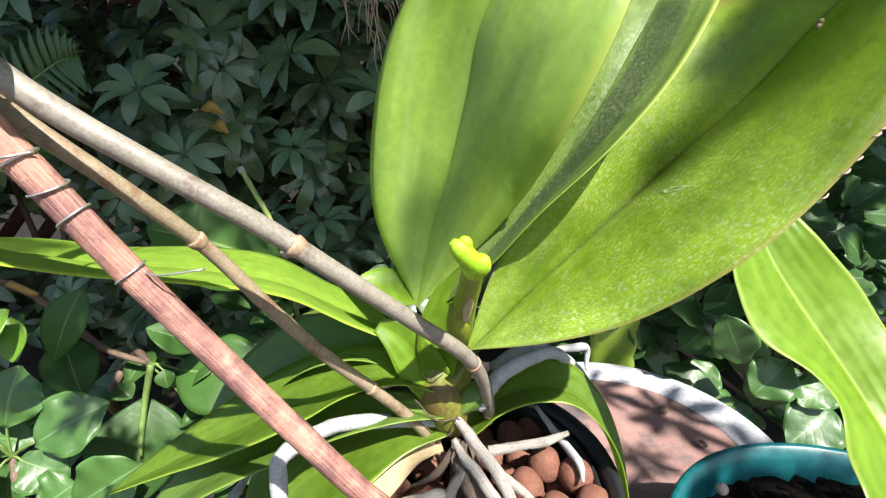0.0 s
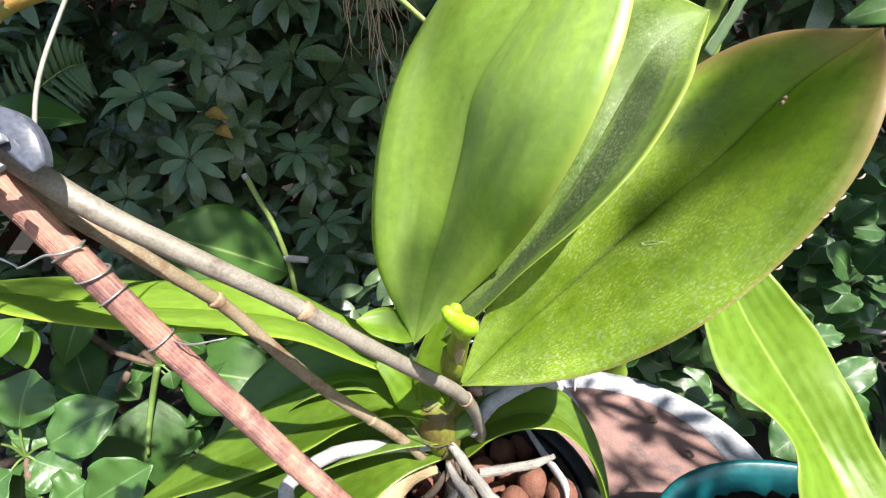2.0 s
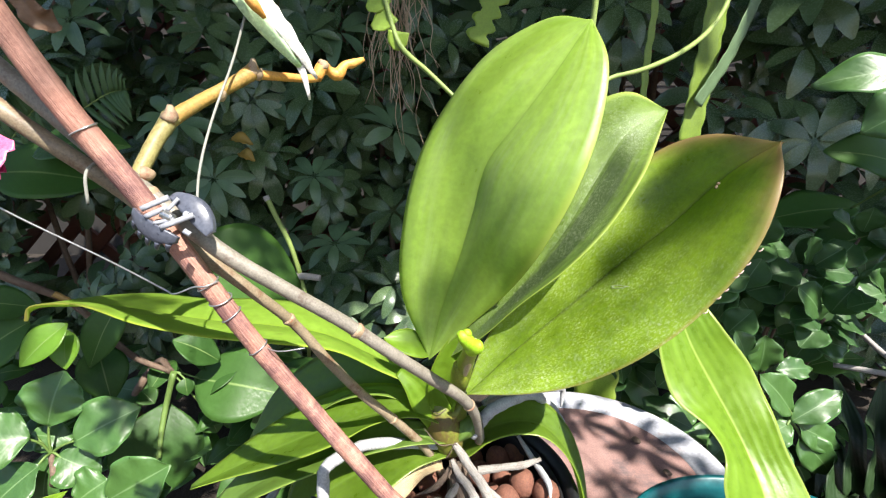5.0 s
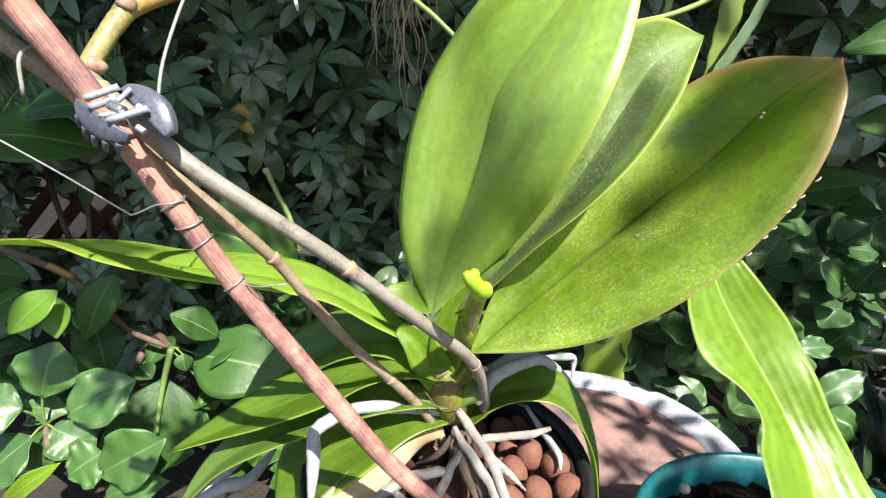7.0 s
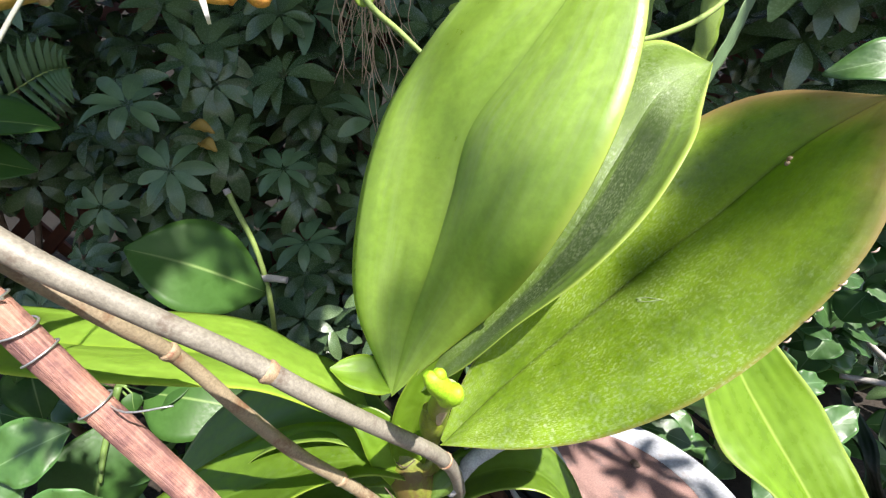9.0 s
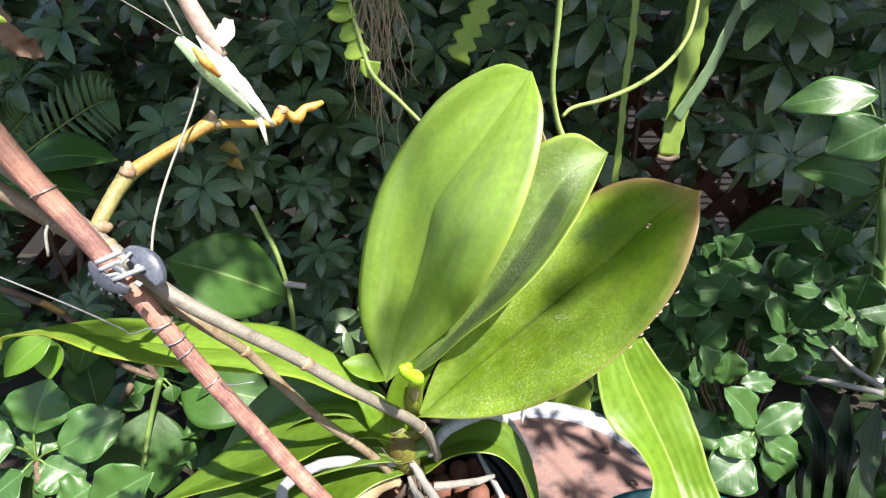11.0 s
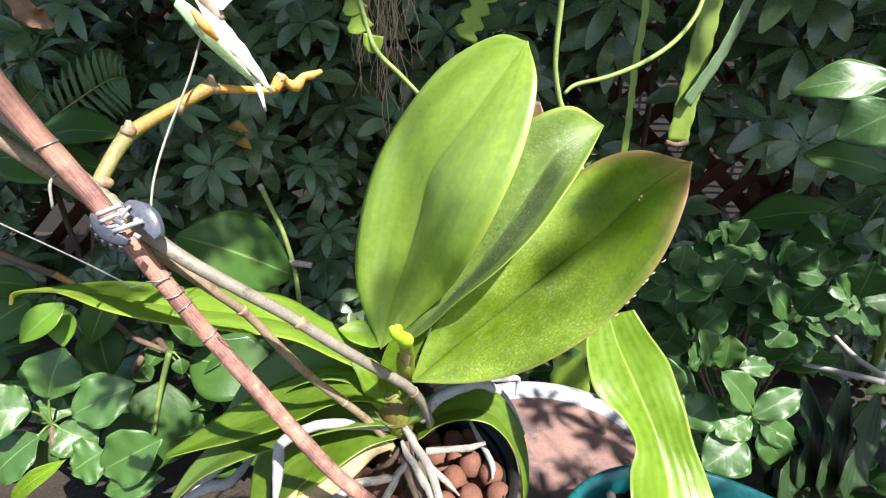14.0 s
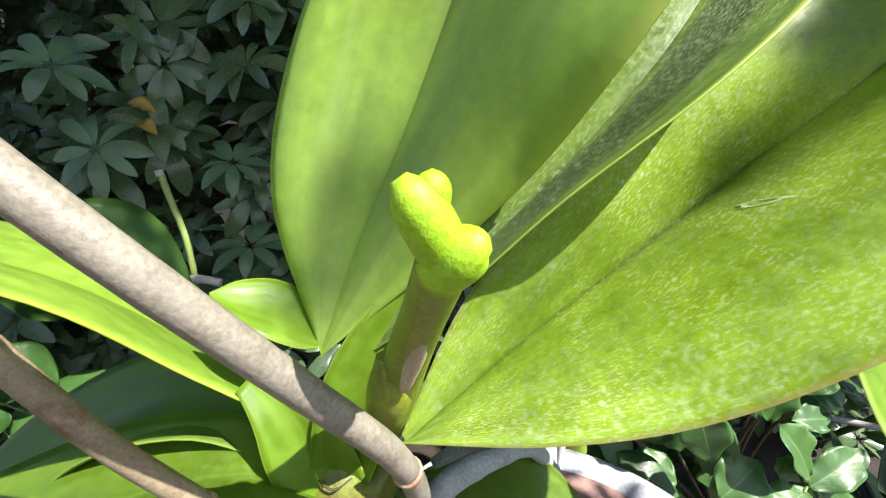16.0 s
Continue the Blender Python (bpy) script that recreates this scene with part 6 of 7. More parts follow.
zig = thing("fishbone_cactus", (-0.0746, 0.3986, 1.0145), "fishbone cactus with a zigzag lime stem", "cactus", "hanging cacti")
part("stem", tube([(-0.0693, 0.3773, 1.0167), (-0.0647, 0.3805, 0.9779), (-0.0561, 0.3792, 0.9491), (-0.0440, 0.3778, 0.9142), (-0.0166, 0.3647, 0.8883), (0.0049, 0.3583, 0.8680), (0.0208, 0.3597, 0.8529)], [0.002, 0.0022, 0.0024, 0.0026, 0.0022, 0.002, 0.002], 8), GREEN_TWIG, zig, "thin lime stem")
for a, b in (((-0.0653, 0.3790, 0.9825), (-0.0828, 0.3734, 0.9870)), ((-0.0627, 0.3809, 0.9703), (-0.0848, 0.3772, 0.9644)), ((-0.0587, 0.3815, 0.9549), (-0.0748, 0.3800, 0.9457)), ((-0.0520, 0.3802, 0.9388), (-0.0703, 0.3781, 0.9294)), ((-0.0451, 0.3783, 0.9224), (-0.0479, 0.3797, 0.9102)), ((-0.0650, 0.3747, 0.9962), (-0.0806, 0.3683, 1.0039))):
    a, b = np.array(a), np.array(b)
    part("lobe", blade([a + (0, 0, 0.004), 0.45 * a + 0.55 * b, b], [0.010, 0.0085, 0.002], [0.010, 0.009, 0.003], (0.1, -0.95, 0.25), fold=6, thick=0.002, nu=10, nv=3), PALE_CACTUS, zig)
strap_cactus([(0.0900, 0.7000, 1.1350), (0.0800, 0.7000, 1.0770), (0.0590, 0.7000, 1.0350), (0.0420, 0.7000, 0.9920)], 0.016, (0.1, -1, 0.2), 5, name="lobed_stem", parent=zig, tooth=0.38, mt=PALE_CACTUS)
trail = thing("trailing_stem", (0.1240, 0.3339, 0.9979), "slender trailing light green stem with a side branch", "plant", "hanging cacti")
part("stem", tube([(0.1268, 0.3429, 1.0013), (0.1280, 0.3509, 0.9584), (0.1279, 0.3564, 0.9058), (0.1338, 0.3583, 0.8750), (0.1418, 0.3575, 0.8537), (0.1615, 0.3506, 0.8050), (0.1709, 0.3415, 0.7614)], [0.0028, 0.0027, 0.0025, 0.0025, 0.0029, 0.0026, 0.0025], 9, n=36, rough=0.1), GREEN_TWIG, trail)
part("side_branch", tube([(0.1396, 0.3580, 0.8746), (0.1505, 0.3620, 0.8831), (0.1824, 0.3750, 0.8921), (0.2220, 0.3950, 0.9091), (0.2604, 0.4200, 0.9338), (0.2902, 0.4450, 0.9657), (0.3060, 0.4650, 0.9981), (0.3138, 0.4800, 1.0358)], [0.0016, 0.0020, 0.0022, 0.0024, 0.0025, 0.0025, 0.0025, 0.0025], 8, n=40, rough=0.12), GREEN_TWIG, trail)

# bunch of dry hanging roots
bunch = thing("hanging_roots", (-0.0830, 0.6200, 1.1370), "bunch of thin dry tan roots hanging from above", "roots")
part("hanging_stem", tube([Vector((-0.0830, 0.6200, 1.1370)), Vector((-0.0830, 0.6200, 1.1370)) + Vector((0.02, 0.05, 0.5)), Vector((-0.1, 0.75, 2.45))], [0.006, 0.005, 0.006], 7), TWIG, bunch)
rnd = random.Random(21)
top = Vector((-0.0830, 0.6200, 1.1370))
for k in range(26):
    a = top + Vector((rnd.gauss(0.006, 0.013), rnd.uniform(-0.02, 0.02), 0))
    drop = rnd.choice((0.14, 0.2, 0.25, 0.31))
    pts = [a]
    x = a.x
    for s in range(1, 8):
        x += rnd.uniform(-0.013, 0.0145)
        pts.append(Vector((x, a.y + rnd.uniform(-0.006, 0.006), a.z - drop * s / 7)))
    root = part("root_strand", tube(pts, [0.0015, 0.0013, 0.0012, 0.0011, 0.0010, 0.0008, 0.0006, 0.0004], 5, n=30, rough=0.3, seed=k), DRY_ROOT, bunch)
    for s in range(2):
        q = pts[rnd.randint(2, 6)]
        e = q + Vector((rnd.uniform(-0.03, 0.03), rnd.uniform(-0.01, 0.01), -rnd.uniform(0.02, 0.06)))
        part("rootlet", tube([q, q.lerp(e, 0.5) + Vector((rnd.uniform(-0.006, 0.006), 0, 0)), e], [0.0006, 0.0005, 0.0003], 4, n=8), DRY_ROOT, root)


# ---- plants round the pots ----
def broad(parent, base, tip, half, up, mt, wave=0.0, droop=0.12, fold=10, stalk=None, label="", wide=0.55, waves=1.9):
    """A broad leaf from base to tip, drooping, with a stalk."""
    a, b = np.array(base), np.array(tip)
    ln = np.linalg.norm(b - a)
    mid = 0.5 * (a + b) + unit(up) * ln * droop
    w = [0.08, 0.56, 0.88, 1.0, 0.95, 0.76, 0.44, 0.04] if wide > 0.5 else [0.06, 0.5, 0.85, 1.0, 0.95, 0.7, 0.03]
    bm = blade([a, 0.5 * (a + mid) + unit(up) * ln * droop * 0.2, mid, 0.5 * (b + mid) + unit(up) * ln * droop * 0.15, b], [half * q for q in w], [half * q for q in w], up, fold=fold, thick=0.0008, nu=20, nv=5, wave=wave, waves=waves)
    ob = part("leaf", bm, mt, parent, label)
    if stalk is not None:
        part("stalk", tube([stalk, 0.5 * (np.array(stalk) + a) + (0, 0, 0.004), a + 0.1 * (b - a)], [0.0022, 0.0018, 0.0016], 7), STALK, parent)
    return ob


rub = thing("rubber_plant", (-0.8100, 1.0250, 0.0000), "broad-leaved green shrub with pale midribs on brown stems", "shrub")
J = (-0.5488, 0.6940, 0.3914)
broad(rub, (-0.5651, 0.6900, 0.3233), (-0.5750, 0.6200, 0.1451), 0.0778, (0.52, -0.7, 0.58), RUBBER, stalk=J, fold=6)
broad(rub, (-0.5145, 0.7100, 0.3684), (-0.3290, 0.7200, 0.3270), 0.0732, (0.32, -0.7, 0.58), RUBBER, stalk=J, fold=8)
broad(rub, (-0.6571, 0.6600, 0.4622), (-0.6116, 0.6200, 0.3702), 0.0394, (0.62, -0.7, 0.58), RUBBER, fold=14)
broad(rub, (-0.5804, 0.6400, 0.5565), (-0.6214, 0.6000, 0.4488), 0.0305, (0.42, -0.7, 0.58), RUBBER, fold=10)
broad(rub, (-0.6655, 0.5600, 0.5507), (-0.7450, 0.5200, 0.4779), 0.0452, (0.22, -0.7, 0.58), RUBBER, fold=12)
broad(rub, (-0.6682, 0.5800, 0.5673), (-0.7292, 0.5200, 0.5968), 0.0286, (0.52, -0.7, 0.58), RUBBER, fold=6)
broad(rub, (-0.7201, 0.5400, 0.4610), (-0.7096, 0.5000, 0.4178), 0.0263, (0.32, -0.7, 0.58), RUBBER, fold=8)
broad(rub, (-0.6031, 0.6800, 0.3564), (-0.5734, 0.6700, 0.3355), 0.0201, (0.62, -0.7, 0.58), RUBBER, fold=14)
broad(rub, (-0.4869, 0.7000, 0.2921), (-0.4686, 0.6900, 0.2591), 0.0239, (0.42, -0.7, 0.58), RUBBER, stalk=J, fold=10)
broad(rub, (-0.5180, 0.6900, 0.3805), (-0.5120, 0.6800, 0.3479), 0.0170, (0.22, -0.7, 0.58), RUBBER, stalk=J, fold=12)
broad(rub, (-0.3106, 0.7834, 0.5368), (-0.4729, 0.6602, 0.6467), 0.085, (-0.1, -0.75, 0.65), RUBBER, fold=8)
broad(rub, (-0.5992, 0.5561, 0.8101), (-0.4878, 0.6014, 0.8229), 0.055, (0.0, -0.55, 0.8), RUBBER, fold=10)
broad(rub, (-0.6682, 0.5542, 0.7833), (-0.5361, 0.6100, 0.7662), 0.05, (0.0, -0.7, 0.5), RUBBER, fold=8)
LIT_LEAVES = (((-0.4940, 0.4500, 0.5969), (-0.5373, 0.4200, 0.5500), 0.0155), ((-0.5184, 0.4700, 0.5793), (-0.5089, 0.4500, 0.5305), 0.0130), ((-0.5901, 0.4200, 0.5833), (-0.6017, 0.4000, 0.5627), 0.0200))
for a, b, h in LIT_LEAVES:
    broad(rub, a, b, 1.35 * h, (0.35, -0.65, 0.6), LIT, fold=12, droop=0.08, label="broad leaf with sunlight put into its lime colour")
part("branch", tube([(-0.7975, 0.5808, 0.6595), (-0.7493, 0.6204, 0.6027), (-0.6857, 0.6628, 0.5391), (-0.6187, 0.6845, 0.4335), J], [0.007, 0.007, 0.006, 0.006, 0.005], 9), TWIG, rub)
part("branch", tube([J, (-0.6085, 0.7409, 0.3863), (-0.6607, 0.7210, 0.2854), (-0.8100, 1.0250, 0.0000)], [0.006, 0.007, 0.009, 0.012], 9), TWIG, rub)
part("green_stem", tube([(-0.5388, 0.6880, 0.3934), (-0.5534, 0.6750, 0.3316), (-0.5551, 0.6500, 0.2787), (-0.5491, 0.6300, 0.2460)], [0.006, 0.0055, 0.005, 0.003], 9), STALK, rub, "pale green young stem")
part("branch_tip", tube([(-0.6952, 0.6367, 0.5713), (-0.6692, 0.6517, 0.5438)], [0.006, 0.005], 8), ORANGE_STEM, rub, "orange-brown branch end")

low = thing("wavy_leaf_shrub", (-1.0320, 0.8230, 0.0000), "low shrub with glossy wavy-edged bright green leaves", "shrub", "wavy-leaved shrubs")
K = (-0.6128, 0.5000, 0.3580)


def low_leaf(a, b, h):
    tilt = math.sin(61 * a[0] + 37 * b[2])
    broad(low, a, b, 1.26 * h, (0.32 + 0.3 * tilt, -0.68, 0.62), WAVY, wave=0.0030, droop=0.07, fold=8 + 6 * tilt, waves=3.4, stalk=K if (Vector(a) - Vector(K)).length < 0.09 else None)


low_leaf((-0.6086, 0.5000, 0.4072), (-0.5942, 0.5300, 0.4833), 0.0382)
low_leaf((-0.6168, 0.4800, 0.4022), (-0.6841, 0.4500, 0.4089), 0.0363)
low_leaf((-0.6072, 0.4750, 0.3580), (-0.6715, 0.4400, 0.2950), 0.0309)
low_leaf((-0.5616, 0.4900, 0.3876), (-0.4832, 0.5300, 0.4218), 0.0357)
low_leaf((-0.5981, 0.4950, 0.3584), (-0.5404, 0.5000, 0.3223), 0.0274)
low_leaf((-0.6216, 0.5050, 0.3456), (-0.6343, 0.4900, 0.2726), 0.0240)
low_leaf((-0.4989, 0.4600, 0.3138), (-0.4028, 0.4700, 0.3684), 0.0353)
low_leaf((-0.5060, 0.4750, 0.3362), (-0.5455, 0.4550, 0.3109), 0.0310)
low_leaf((-0.4922, 0.4900, 0.2824), (-0.4301, 0.5000, 0.3014), 0.0212)
low_leaf((-0.5019, 0.4600, 0.2734), (-0.4004, 0.4600, 0.3050), 0.0190)
low_leaf((-0.7034, 0.4400, 0.3327), (-0.6557, 0.4300, 0.2987), 0.0244)
low_leaf((-0.6611, 0.5200, 0.3760), (-0.6031, 0.5300, 0.3617), 0.0193)
broad(low, (-0.6266, 0.4300, 0.2740), (-0.5341, 0.4400, 0.3473), 0.0150, (0.2, -0.7, 0.6), LIME, wave=0.002, label="yellowing leaf")
part("stem", tube([K, (-0.6235, 0.5020, 0.3002), (-1.0320, 0.8230, 0.0000)], [0.004, 0.006, 0.007], 8), TWIG, low)

rt = thing("wavy_leaf_shrub", (0.8630, 0.9470, 0.0000), "bushy shrub with wavy green leaves, dappled by sun", "shrub", "wavy-leaved shrubs")
rnd = random.Random(8)
CENTRES = [((0.4163, 0.5561, 0.5420), 5), ((0.5516, 0.5429, 0.5810), 6), ((0.5396, 0.6171, 0.5777), 6), ((0.5393, 0.7345, 0.6338), 6), ((0.6095, 0.6823, 0.6182), 6), ((0.2750, 0.6000, 0.5050), 4), ((0.3080, 0.6100, 0.4700), 6), ((0.3715, 0.5595, 0.4994), 5), ((0.6043, 0.5124, 0.6221), 5), ((0.6536, 0.6247, 0.6854), 5), ((0.5283, 0.6712, 0.5336), 5), ((0.4600, 0.6000, 0.6000), 6), ((0.4200, 0.6200, 0.5600), 6), ((0.5000, 0.6400, 0.6600), 6), ((0.4000, 0.6000, 0.6200), 5), ((0.5600, 0.6000, 0.6400), 6), ((0.4700, 0.6200, 0.5100), 6), ((0.5800, 0.5800, 0.5500), 6), ((0.6600, 0.6200, 0.5800), 6)]
for c, n in CENTRES:
    c = Vector(c)
    for k in range(n):
        a = 6.283 * (k + rnd.uniform(-0.3, 0.3)) / n
        d = Vector((math.cos(a), -0.25 + 0.3 * rnd.random(), 0.75 * math.sin(a))).normalized()
        ln = rnd.uniform(0.052, 0.072)
        broad(rt, c + d * 0.012, c + d * ln, ln * rnd.uniform(0.36, 0.45), (rnd.uniform(-0.5, 0.3), -0.6 + rnd.uniform(-0.2, 0.2), 0.75), WAVY_SHADED, wave=0.0015, droop=0.08, fold=rnd.uniform(4, 16), waves=3.1)
    foot = Vector((0.8630, 0.9470, 0.0000))
    part("stem", tube([c, c.lerp(foot, 0.35) + Vector((0, 0.06, 0)), c.lerp(foot, 0.75) + Vector((0, 0.05, 0)), foot], [0.002, 0.003, 0.004, 0.005], 6), TWIG, rt)
NEAR = (0.4547, 0.4550, 0.4717)


def near_leaf(a, b, h, mt=WAVY):
    tilt = math.sin(53 * a[0] + 41 * b[2])
    broad(rt, a, b, 1.12 * h, (-0.35 + 0.3 * tilt, -0.68, 0.60), mt, wave=0.0022, droop=0.07, fold=9 + 6 * tilt, waves=3.1, stalk=NEAR if (Vector(a) - Vector(NEAR)).length < 0.05 else None)


near_leaf((0.3986, 0.4700, 0.5390), (0.3676, 0.4600, 0.5973), 0.0186)
near_leaf((0.4184, 0.4750, 0.5327), (0.4107, 0.4650, 0.5885), 0.0200)
near_leaf((0.4281, 0.4600, 0.5420), (0.4810, 0.4700, 0.5410), 0.0137)
near_leaf((0.4497, 0.4500, 0.4885), (0.3928, 0.4400, 0.5471), 0.0225)
near_leaf((0.4146, 0.4550, 0.5031), (0.4400, 0.4500, 0.4824), 0.0118)
near_leaf((0.4514, 0.4500, 0.4717), (0.3997, 0.4350, 0.4536), 0.0185)
near_leaf((0.4423, 0.4400, 0.4448), (0.3820, 0.4200, 0.4127), 0.0276)
near_leaf((0.4521, 0.4500, 0.4746), (0.5173, 0.4600, 0.5142), 0.0174)
near_leaf((0.4640, 0.4500, 0.4681), (0.5222, 0.4500, 0.4380), 0.0187)
near_leaf((0.4665, 0.4500, 0.4539), (0.5120, 0.4400, 0.4022), 0.0206)
near_leaf((0.3565, 0.4700, 0.4874), (0.3193, 0.4600, 0.5581), 0.0221)
near_leaf((0.3658, 0.4600, 0.4511), (0.4110, 0.4700, 0.4899), 0.0257)
near_leaf((0.3741, 0.4900, 0.4595), (0.3689, 0.4800, 0.5349), 0.0197)
near_leaf((0.3869, 0.4750, 0.4233), (0.3940, 0.4700, 0.4870), 0.0222)
near_leaf((0.5680, 0.5800, 0.5340), (0.6215, 0.5700, 0.5219), 0.0264, WAVY)
near_leaf((0.5608, 0.6000, 0.5886), (0.5288, 0.5850, 0.5333), 0.0268, WAVY)
near_leaf((0.7037, 0.6000, 0.6069), (0.6252, 0.5800, 0.5970), 0.0247, WAVY)
near_leaf((0.5947, 0.6000, 0.6271), (0.5674, 0.5900, 0.5834), 0.0221, WAVY)
near_leaf((0.4461, 0.6000, 0.6232), (0.3972, 0.5800, 0.5901), 0.0251, WAVY)
near_leaf((0.5273, 0.6400, 0.6763), (0.4680, 0.6200, 0.6488), 0.0275, WAVY)
near_leaf((0.3664, 0.6200, 0.4025), (0.2826, 0.6000, 0.4550), 0.0314)
near_leaf((0.4010, 0.6000, 0.3424), (0.2886, 0.5800, 0.3904), 0.0258)
near_leaf((0.3091, 0.6300, 0.4196), (0.2972, 0.6100, 0.3748), 0.0168)
near_leaf((0.3385, 0.6600, 0.4383), (0.4094, 0.6600, 0.4876), 0.0346)
near_leaf((0.2804, 0.6800, 0.4383), (0.3206, 0.6800, 0.4719), 0.0223)
near_leaf((0.4298, 0.6300, 0.3909), (0.3763, 0.6100, 0.3582), 0.0281)
part("stem", tube([NEAR, (0.52, 0.55, 0.36), (0.7, 0.8, 0.15), (0.8630, 0.9470, 0.0000)], [0.002, 0.003, 0.004, 0.005], 6), GREEN_TWIG, rt)

tall = thing("broad_leaf_shrub", (1.5360, 1.3740, 0.0000), "tall shrub with large toothed leaves, the upper ones sunlit", "shrub")
T0 = (0.6594, 0.5681, 0.7990)
for a, b, h, mt in (
    ((0.6165, 0.5600, 0.9242), (0.5140, 0.6000, 0.9104), 0.0309, WAVY),
    ((0.6086, 0.5300, 0.8837), (0.5615, 0.5600, 0.8435), 0.0384, WAVY),
    ((0.7189, 0.6300, 0.7939), (0.5914, 0.6500, 0.8216), 0.0438, RUBBER),
    ((0.7047, 0.6900, 0.7270), (0.5551, 0.7200, 0.6964), 0.0411, RUBBER),
    ((0.7096, 0.6400, 0.6957), (0.6061, 0.6600, 0.6469), 0.0448, RUBBER),
    ((0.7113, 0.5800, 0.6951), (0.6576, 0.5800, 0.7011), 0.0276, WAVY),
    ((0.7292, 0.6000, 0.6307), (0.6726, 0.6000, 0.6215), 0.0219, WAVY),
    ((0.6641, 0.6200, 0.9853), (0.6428, 0.6400, 0.9704), 0.0230, WAVY_SHADED),
    ((0.6941, 0.5800, 0.5990), (0.6896, 0.5700, 0.5495), 0.0172, WAVY)):
    broad(tall, a, b, h, (-0.18, -0.87, 0.46) if mt is WAVY else (-0.4, -0.65, 0.65), mt, wave=0.003, droop=0.08, fold=8, stalk=T0)
part("stem", tube([T0, (0.6990, 0.5692, 0.6384), (0.7086, 0.5609, 0.5312), (1.5360, 1.3740, 0.0000)], [0.004, 0.005, 0.006, 0.008], 9), STALK, tall)
for k, pts in enumerate(([(0.6168, 0.5826, 0.4880), (0.6519, 0.5528, 0.4929), (0.6864, 0.5199, 0.4973)], [(0.5855, 0.4648, 0.3839), (0.6289, 0.4791, 0.4165), (0.6775, 0.4977, 0.4467)], [(0.6762, 0.6251, 0.5379), (0.6978, 0.5895, 0.5056), (0.7217, 0.5547, 0.4868)])):
    solo("twig", tube(pts, [0.004, 0.0045, 0.005], 7, rough=0.1, seed=k), GREY_TWIG, pts[-1], "bare grey-brown twig among the shrubs", "twig", "bare twigs")

# more leaves of the low shrubs, further back
rnd = random.Random(77)
for par, x0, x1, y0, y1, n in ((low, -1.25, -0.3, 0.7, 1.0, 110), (rt, 0.22, 1.3, 0.58, 1.0, 110)):
    for k in range(n):
        p = np.array((rnd.uniform(x0, x1), rnd.uniform(y0, y1), rnd.uniform(0.04, 0.42)))
        d = unit((rnd.uniform(-1, 1), rnd.uniform(-0.8, 0.2), rnd.uniform(-0.4, 0.4)))
        ln = rnd.uniform(0.07, 0.11)
        broad(par, p, p + d * ln, ln * rnd.uniform(0.28, 0.36), (rnd.uniform(-0.4, 0.4), -0.5, 0.8), rnd.choice((WAVY, RUBBER, RUBBER)), wave=0.002, fold=rnd.uniform(4, 14))

# fern fronds, bare segmented stick, two yellowed leaves
fern = thing("fern", (-0.9150, 0.8500, 0.7560), "green fern frond with narrow leaflets", "fern")
for pts in ([(-0.9070, 0.8400, 0.8070), (-0.8010, 0.8400, 0.8750), (-0.7080, 0.8400, 0.9280), (-0.6560, 0.8400, 0.9400)], [(-1.0220, 0.8600, 0.7540), (-0.9300, 0.8600, 0.8560), (-0.8640, 0.8600, 0.9180)]):
    c = spline(pts, 16)
    part("frond_stem", tube(pts, [0.002, 0.0016, 0.0012, 0.0006][: len(pts)], 6), GREEN_TWIG, fern)
    for k in range(1, 16):
        d = unit(c[k] - c[k - 1])
        ln = 0.075 * math.sin(math.pi * (0.12 + 0.8 * k / 16))
        for s in (1, -1):
            side = np.cross(d, (0, -1, 0.1)) * s
            tip = c[k] + (0.5 * d + unit(side)) * ln + np.array((0, -0.01, -0.01))
            part("leaflet", blade([c[k], 0.5 * (c[k] + tip) + (0, -0.004, 0.004), tip], [0.005, 0.0055, 0.0008], [0.005, 0.0055, 0.0008], (0.1, -0.8, 0.5), fold=8, thick=0.0005, nu=6, nv=1), FERN, fern)
stick = thing("bare_stick", (-0.3220, 0.8200, 0.4690), "bare segmented green stick among the leaves", "stick")
part("rod", tube([(-0.3690, 0.7900, 0.7270), (-0.3520, 0.7900, 0.6850), (-0.3290, 0.7900, 0.6300), (-0.3160, 0.8000, 0.5570), (-0.3160, 0.8200, 0.4690), (-0.5020, 1.3070, 0.0000)], [0.0055, 0.005, 0.005, 0.005, 0.005, 0.006], 9, n=30, rough=0.12), GREEN_TWIG, stick)
part("cut_end", tube([(-0.3710, 0.7890, 0.7300), (-0.3670, 0.7890, 0.7210)], 0.0062, 9), GREY_TWIG, stick, "pale cut end")
solo("twig", tube([(-0.3240, 0.8000, 0.5600), (-0.2960, 0.7900, 0.5620), (-0.2710, 0.7900, 0.5590)], [0.0075, 0.007, 0.0065], 9), GREY_TWIG, (-0.3240, 0.8000, 0.5600), "pale grey cut branch stub", "twig", "bare twigs")
for a, b in (((-0.5030, 0.9300, 0.8450), (-0.4530, 0.9300, 0.8320)), ((-0.4950, 0.9500, 0.8140), (-0.4570, 0.9400, 0.7950))):
    p = thing("yellowed_leaf", a, "curled yellow-orange dead leaf caught in the hedge", "leaf", "yellowed leaves")
    part("leaf", blade([a, 0.5 * (np.array(a) + np.array(b)) + (0, -0.01, 0.006), b], [0.004, 0.018, 0.002], [0.004, 0.015, 0.002], (0.1, -0.7, 0.6), fold=24, thick=0.0006, nu=10, nv=3, wave=0.002), YELLOWED, p)

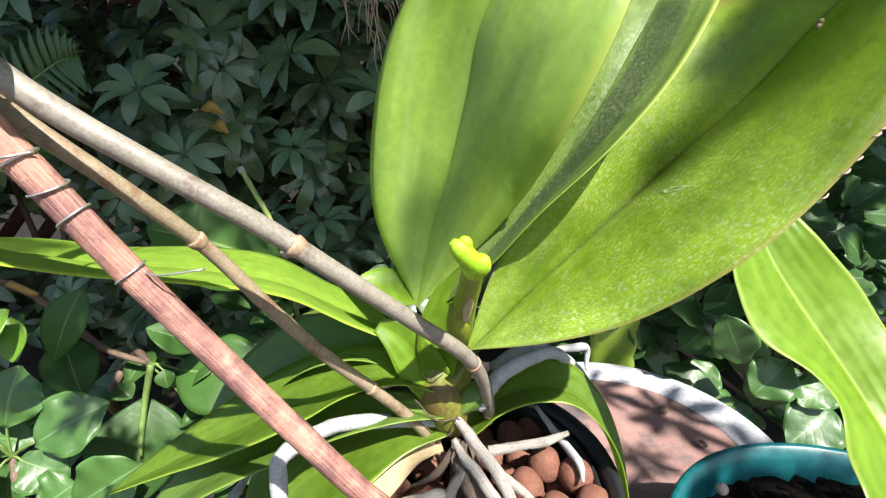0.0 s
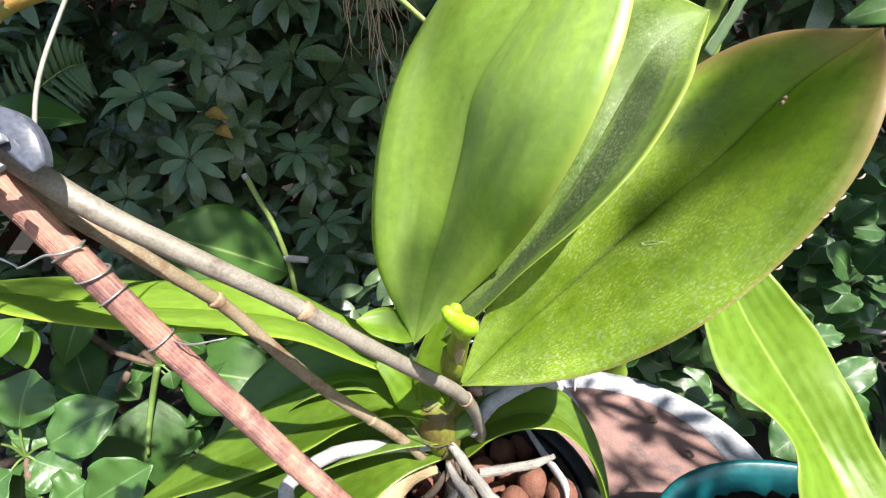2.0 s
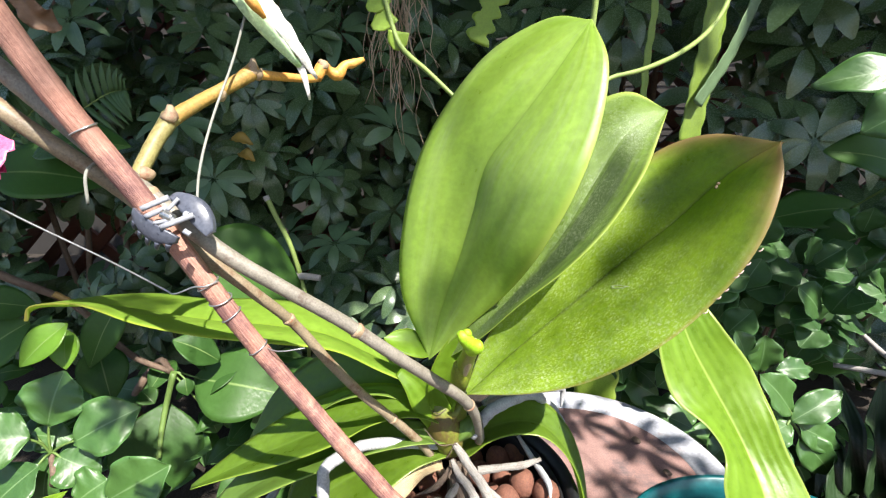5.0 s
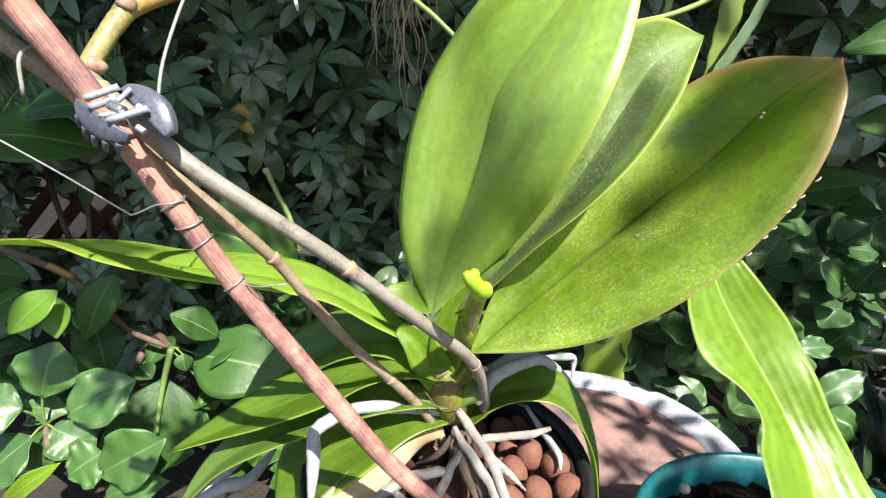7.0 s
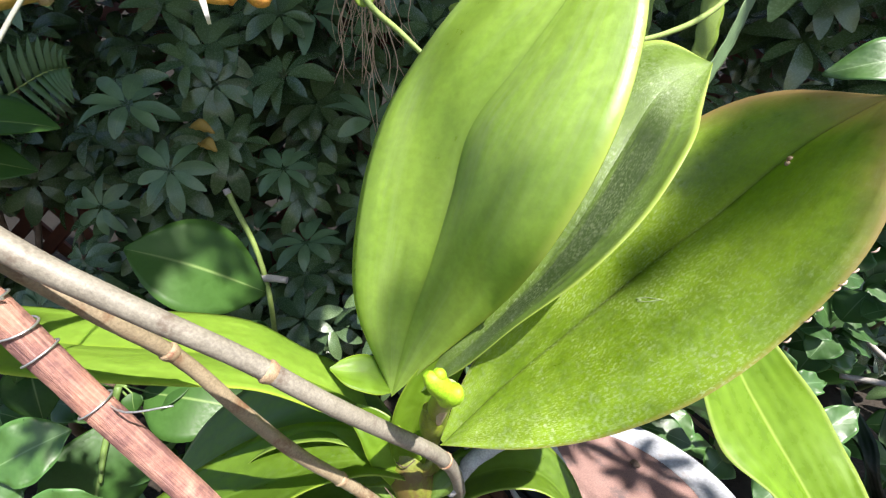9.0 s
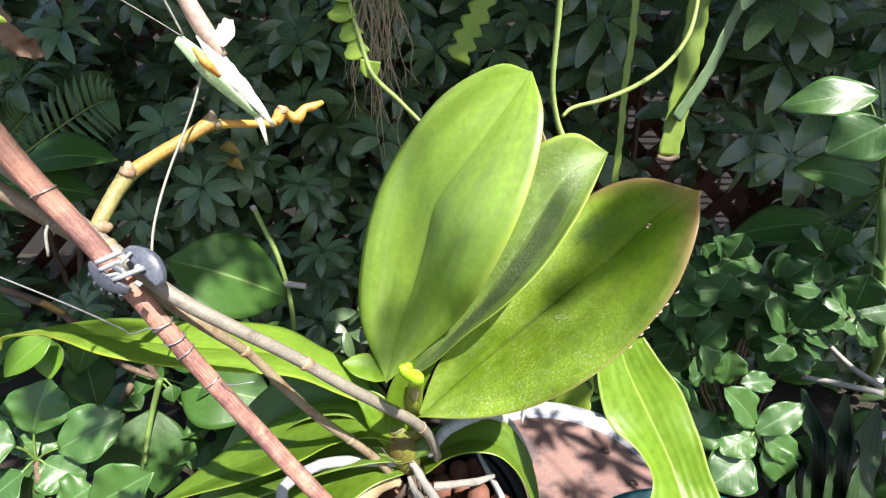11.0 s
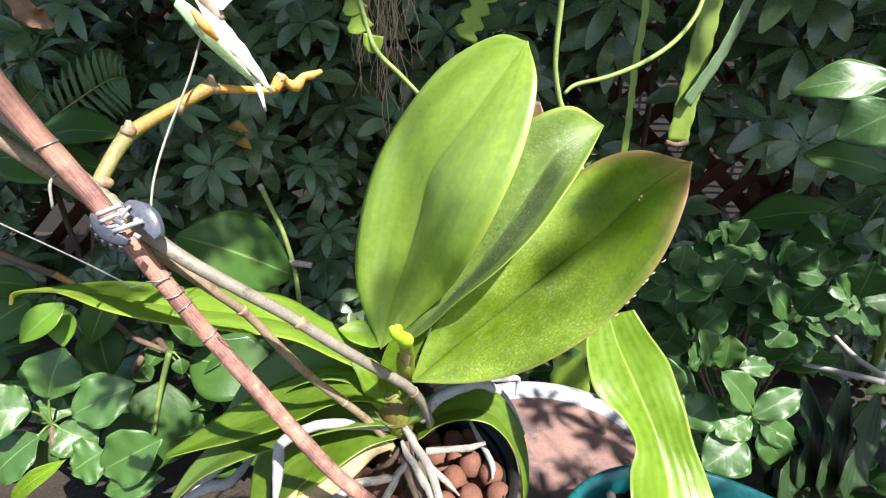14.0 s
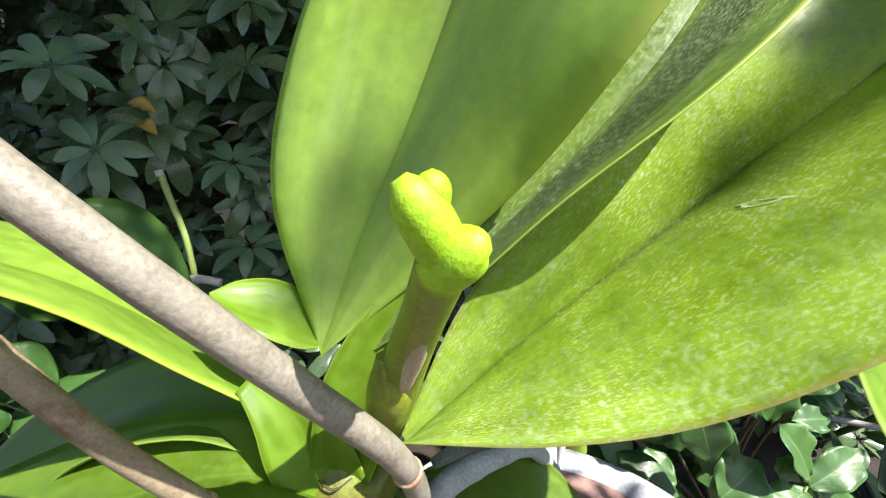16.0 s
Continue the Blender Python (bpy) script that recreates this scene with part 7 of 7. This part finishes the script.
dry = thing("dry_leaf", (-0.3917, 0.3505, 0.9695), "brown curled dead leaf hanging in front of the hedge", "leaf")
part("leaf", blade([(-0.3904, 0.3510, 0.9721), (-0.3796, 0.3518, 0.9561), (-0.3707, 0.3500, 0.9404), (-0.3661, 0.3565, 0.9303), (-0.3567, 0.3659, 0.9256)], [0.004, 0.008, 0.011, 0.016, 0.003], [0.004, 0.008, 0.01, 0.012, 0.002], (0.2, -0.9, 0.3), fold=[-20, 26, 34, 10], thick=0.0007, nu=22, nv=4, wave=0.004), BROWN_TIP, dry)
part("hanging_stem", tube([Vector((-0.3917, 0.3499, 0.9718)), Vector((-0.3907, 0.3577, 1.0327)), Vector((-0.3907, 0.3577, 1.0327)) + Vector((-0.05, 0.6, 1.2))], [0.0012, 0.0015, 0.003], 6), TWIG, dry)
lobed = thing("leaf_cactus", (-0.3079, 0.2542, 0.9848), "pale lime leaf cactus hanging from above", "cactus", "hanging cacti")
strap_cactus([(-0.3135, 0.2491, 0.9828), (-0.3169, 0.2534, 0.9624), (-0.3165, 0.2594, 0.9451), (-0.3149, 0.2664, 0.9247)], 0.018, (0.2, -0.9, 0.3), 3, parent=lobed, tooth=0.3, mt=PALE_CACTUS)
part("hanging_stem", tube([Vector((-0.3165, 0.2586, 0.9886)), Vector((-0.3165, 0.2586, 0.9886)) + Vector((-0.05, 0.25, 0.5)), Vector((-0.3165, 0.2586, 0.9886)) + Vector((-0.05, 0.75, 1.25))], [0.004, 0.003, 0.005], 7), GREEN_TWIG, lobed)
strap_cactus([(-0.3180, 0.2693, 0.9949), (-0.3191, 0.2764, 0.9743), (-0.3182, 0.2845, 0.9523)], 0.014, (-0.2, -0.9, 0.3), 3, parent=lobed, tooth=0.3, mt=PALE_CACTUS)

# dark strap leaves low among the shrubs
strap = thing("strap_leaf_plant", (1.0880, 0.9220, 0.0000), "dark green strap-leaved plant low in the shade", "plant")
for k, (a, b, c) in enumerate((
    ((0.5450, 0.4314, 0.3757), (0.5829, 0.5023, 0.4290), (0.6094, 0.5672, 0.4745)), ((0.5592, 0.4243, 0.3836), (0.6037, 0.4855, 0.4335), (0.6352, 0.5238, 0.4927)),
    ((0.5170, 0.4229, 0.3732), (0.5469, 0.4848, 0.4026), (0.5618, 0.5525, 0.4312)), ((0.5749, 0.4160, 0.3927), (0.6227, 0.4692, 0.4381), (0.6594, 0.4981, 0.4917)), ((0.5275, 0.4548, 0.3468), (0.5340, 0.4955, 0.3632), (0.5341, 0.5474, 0.3712)))):
    part("leaf", blade([(1.0880, 0.9220, 0.0000), a, b, c], [0.006, 0.02, 0.022, 0.004], [0.006, 0.02, 0.022, 0.004], (-0.1, -0.9, 0.3), fold=14, thick=0.001, nu=24, nv=4), STRAP, strap)
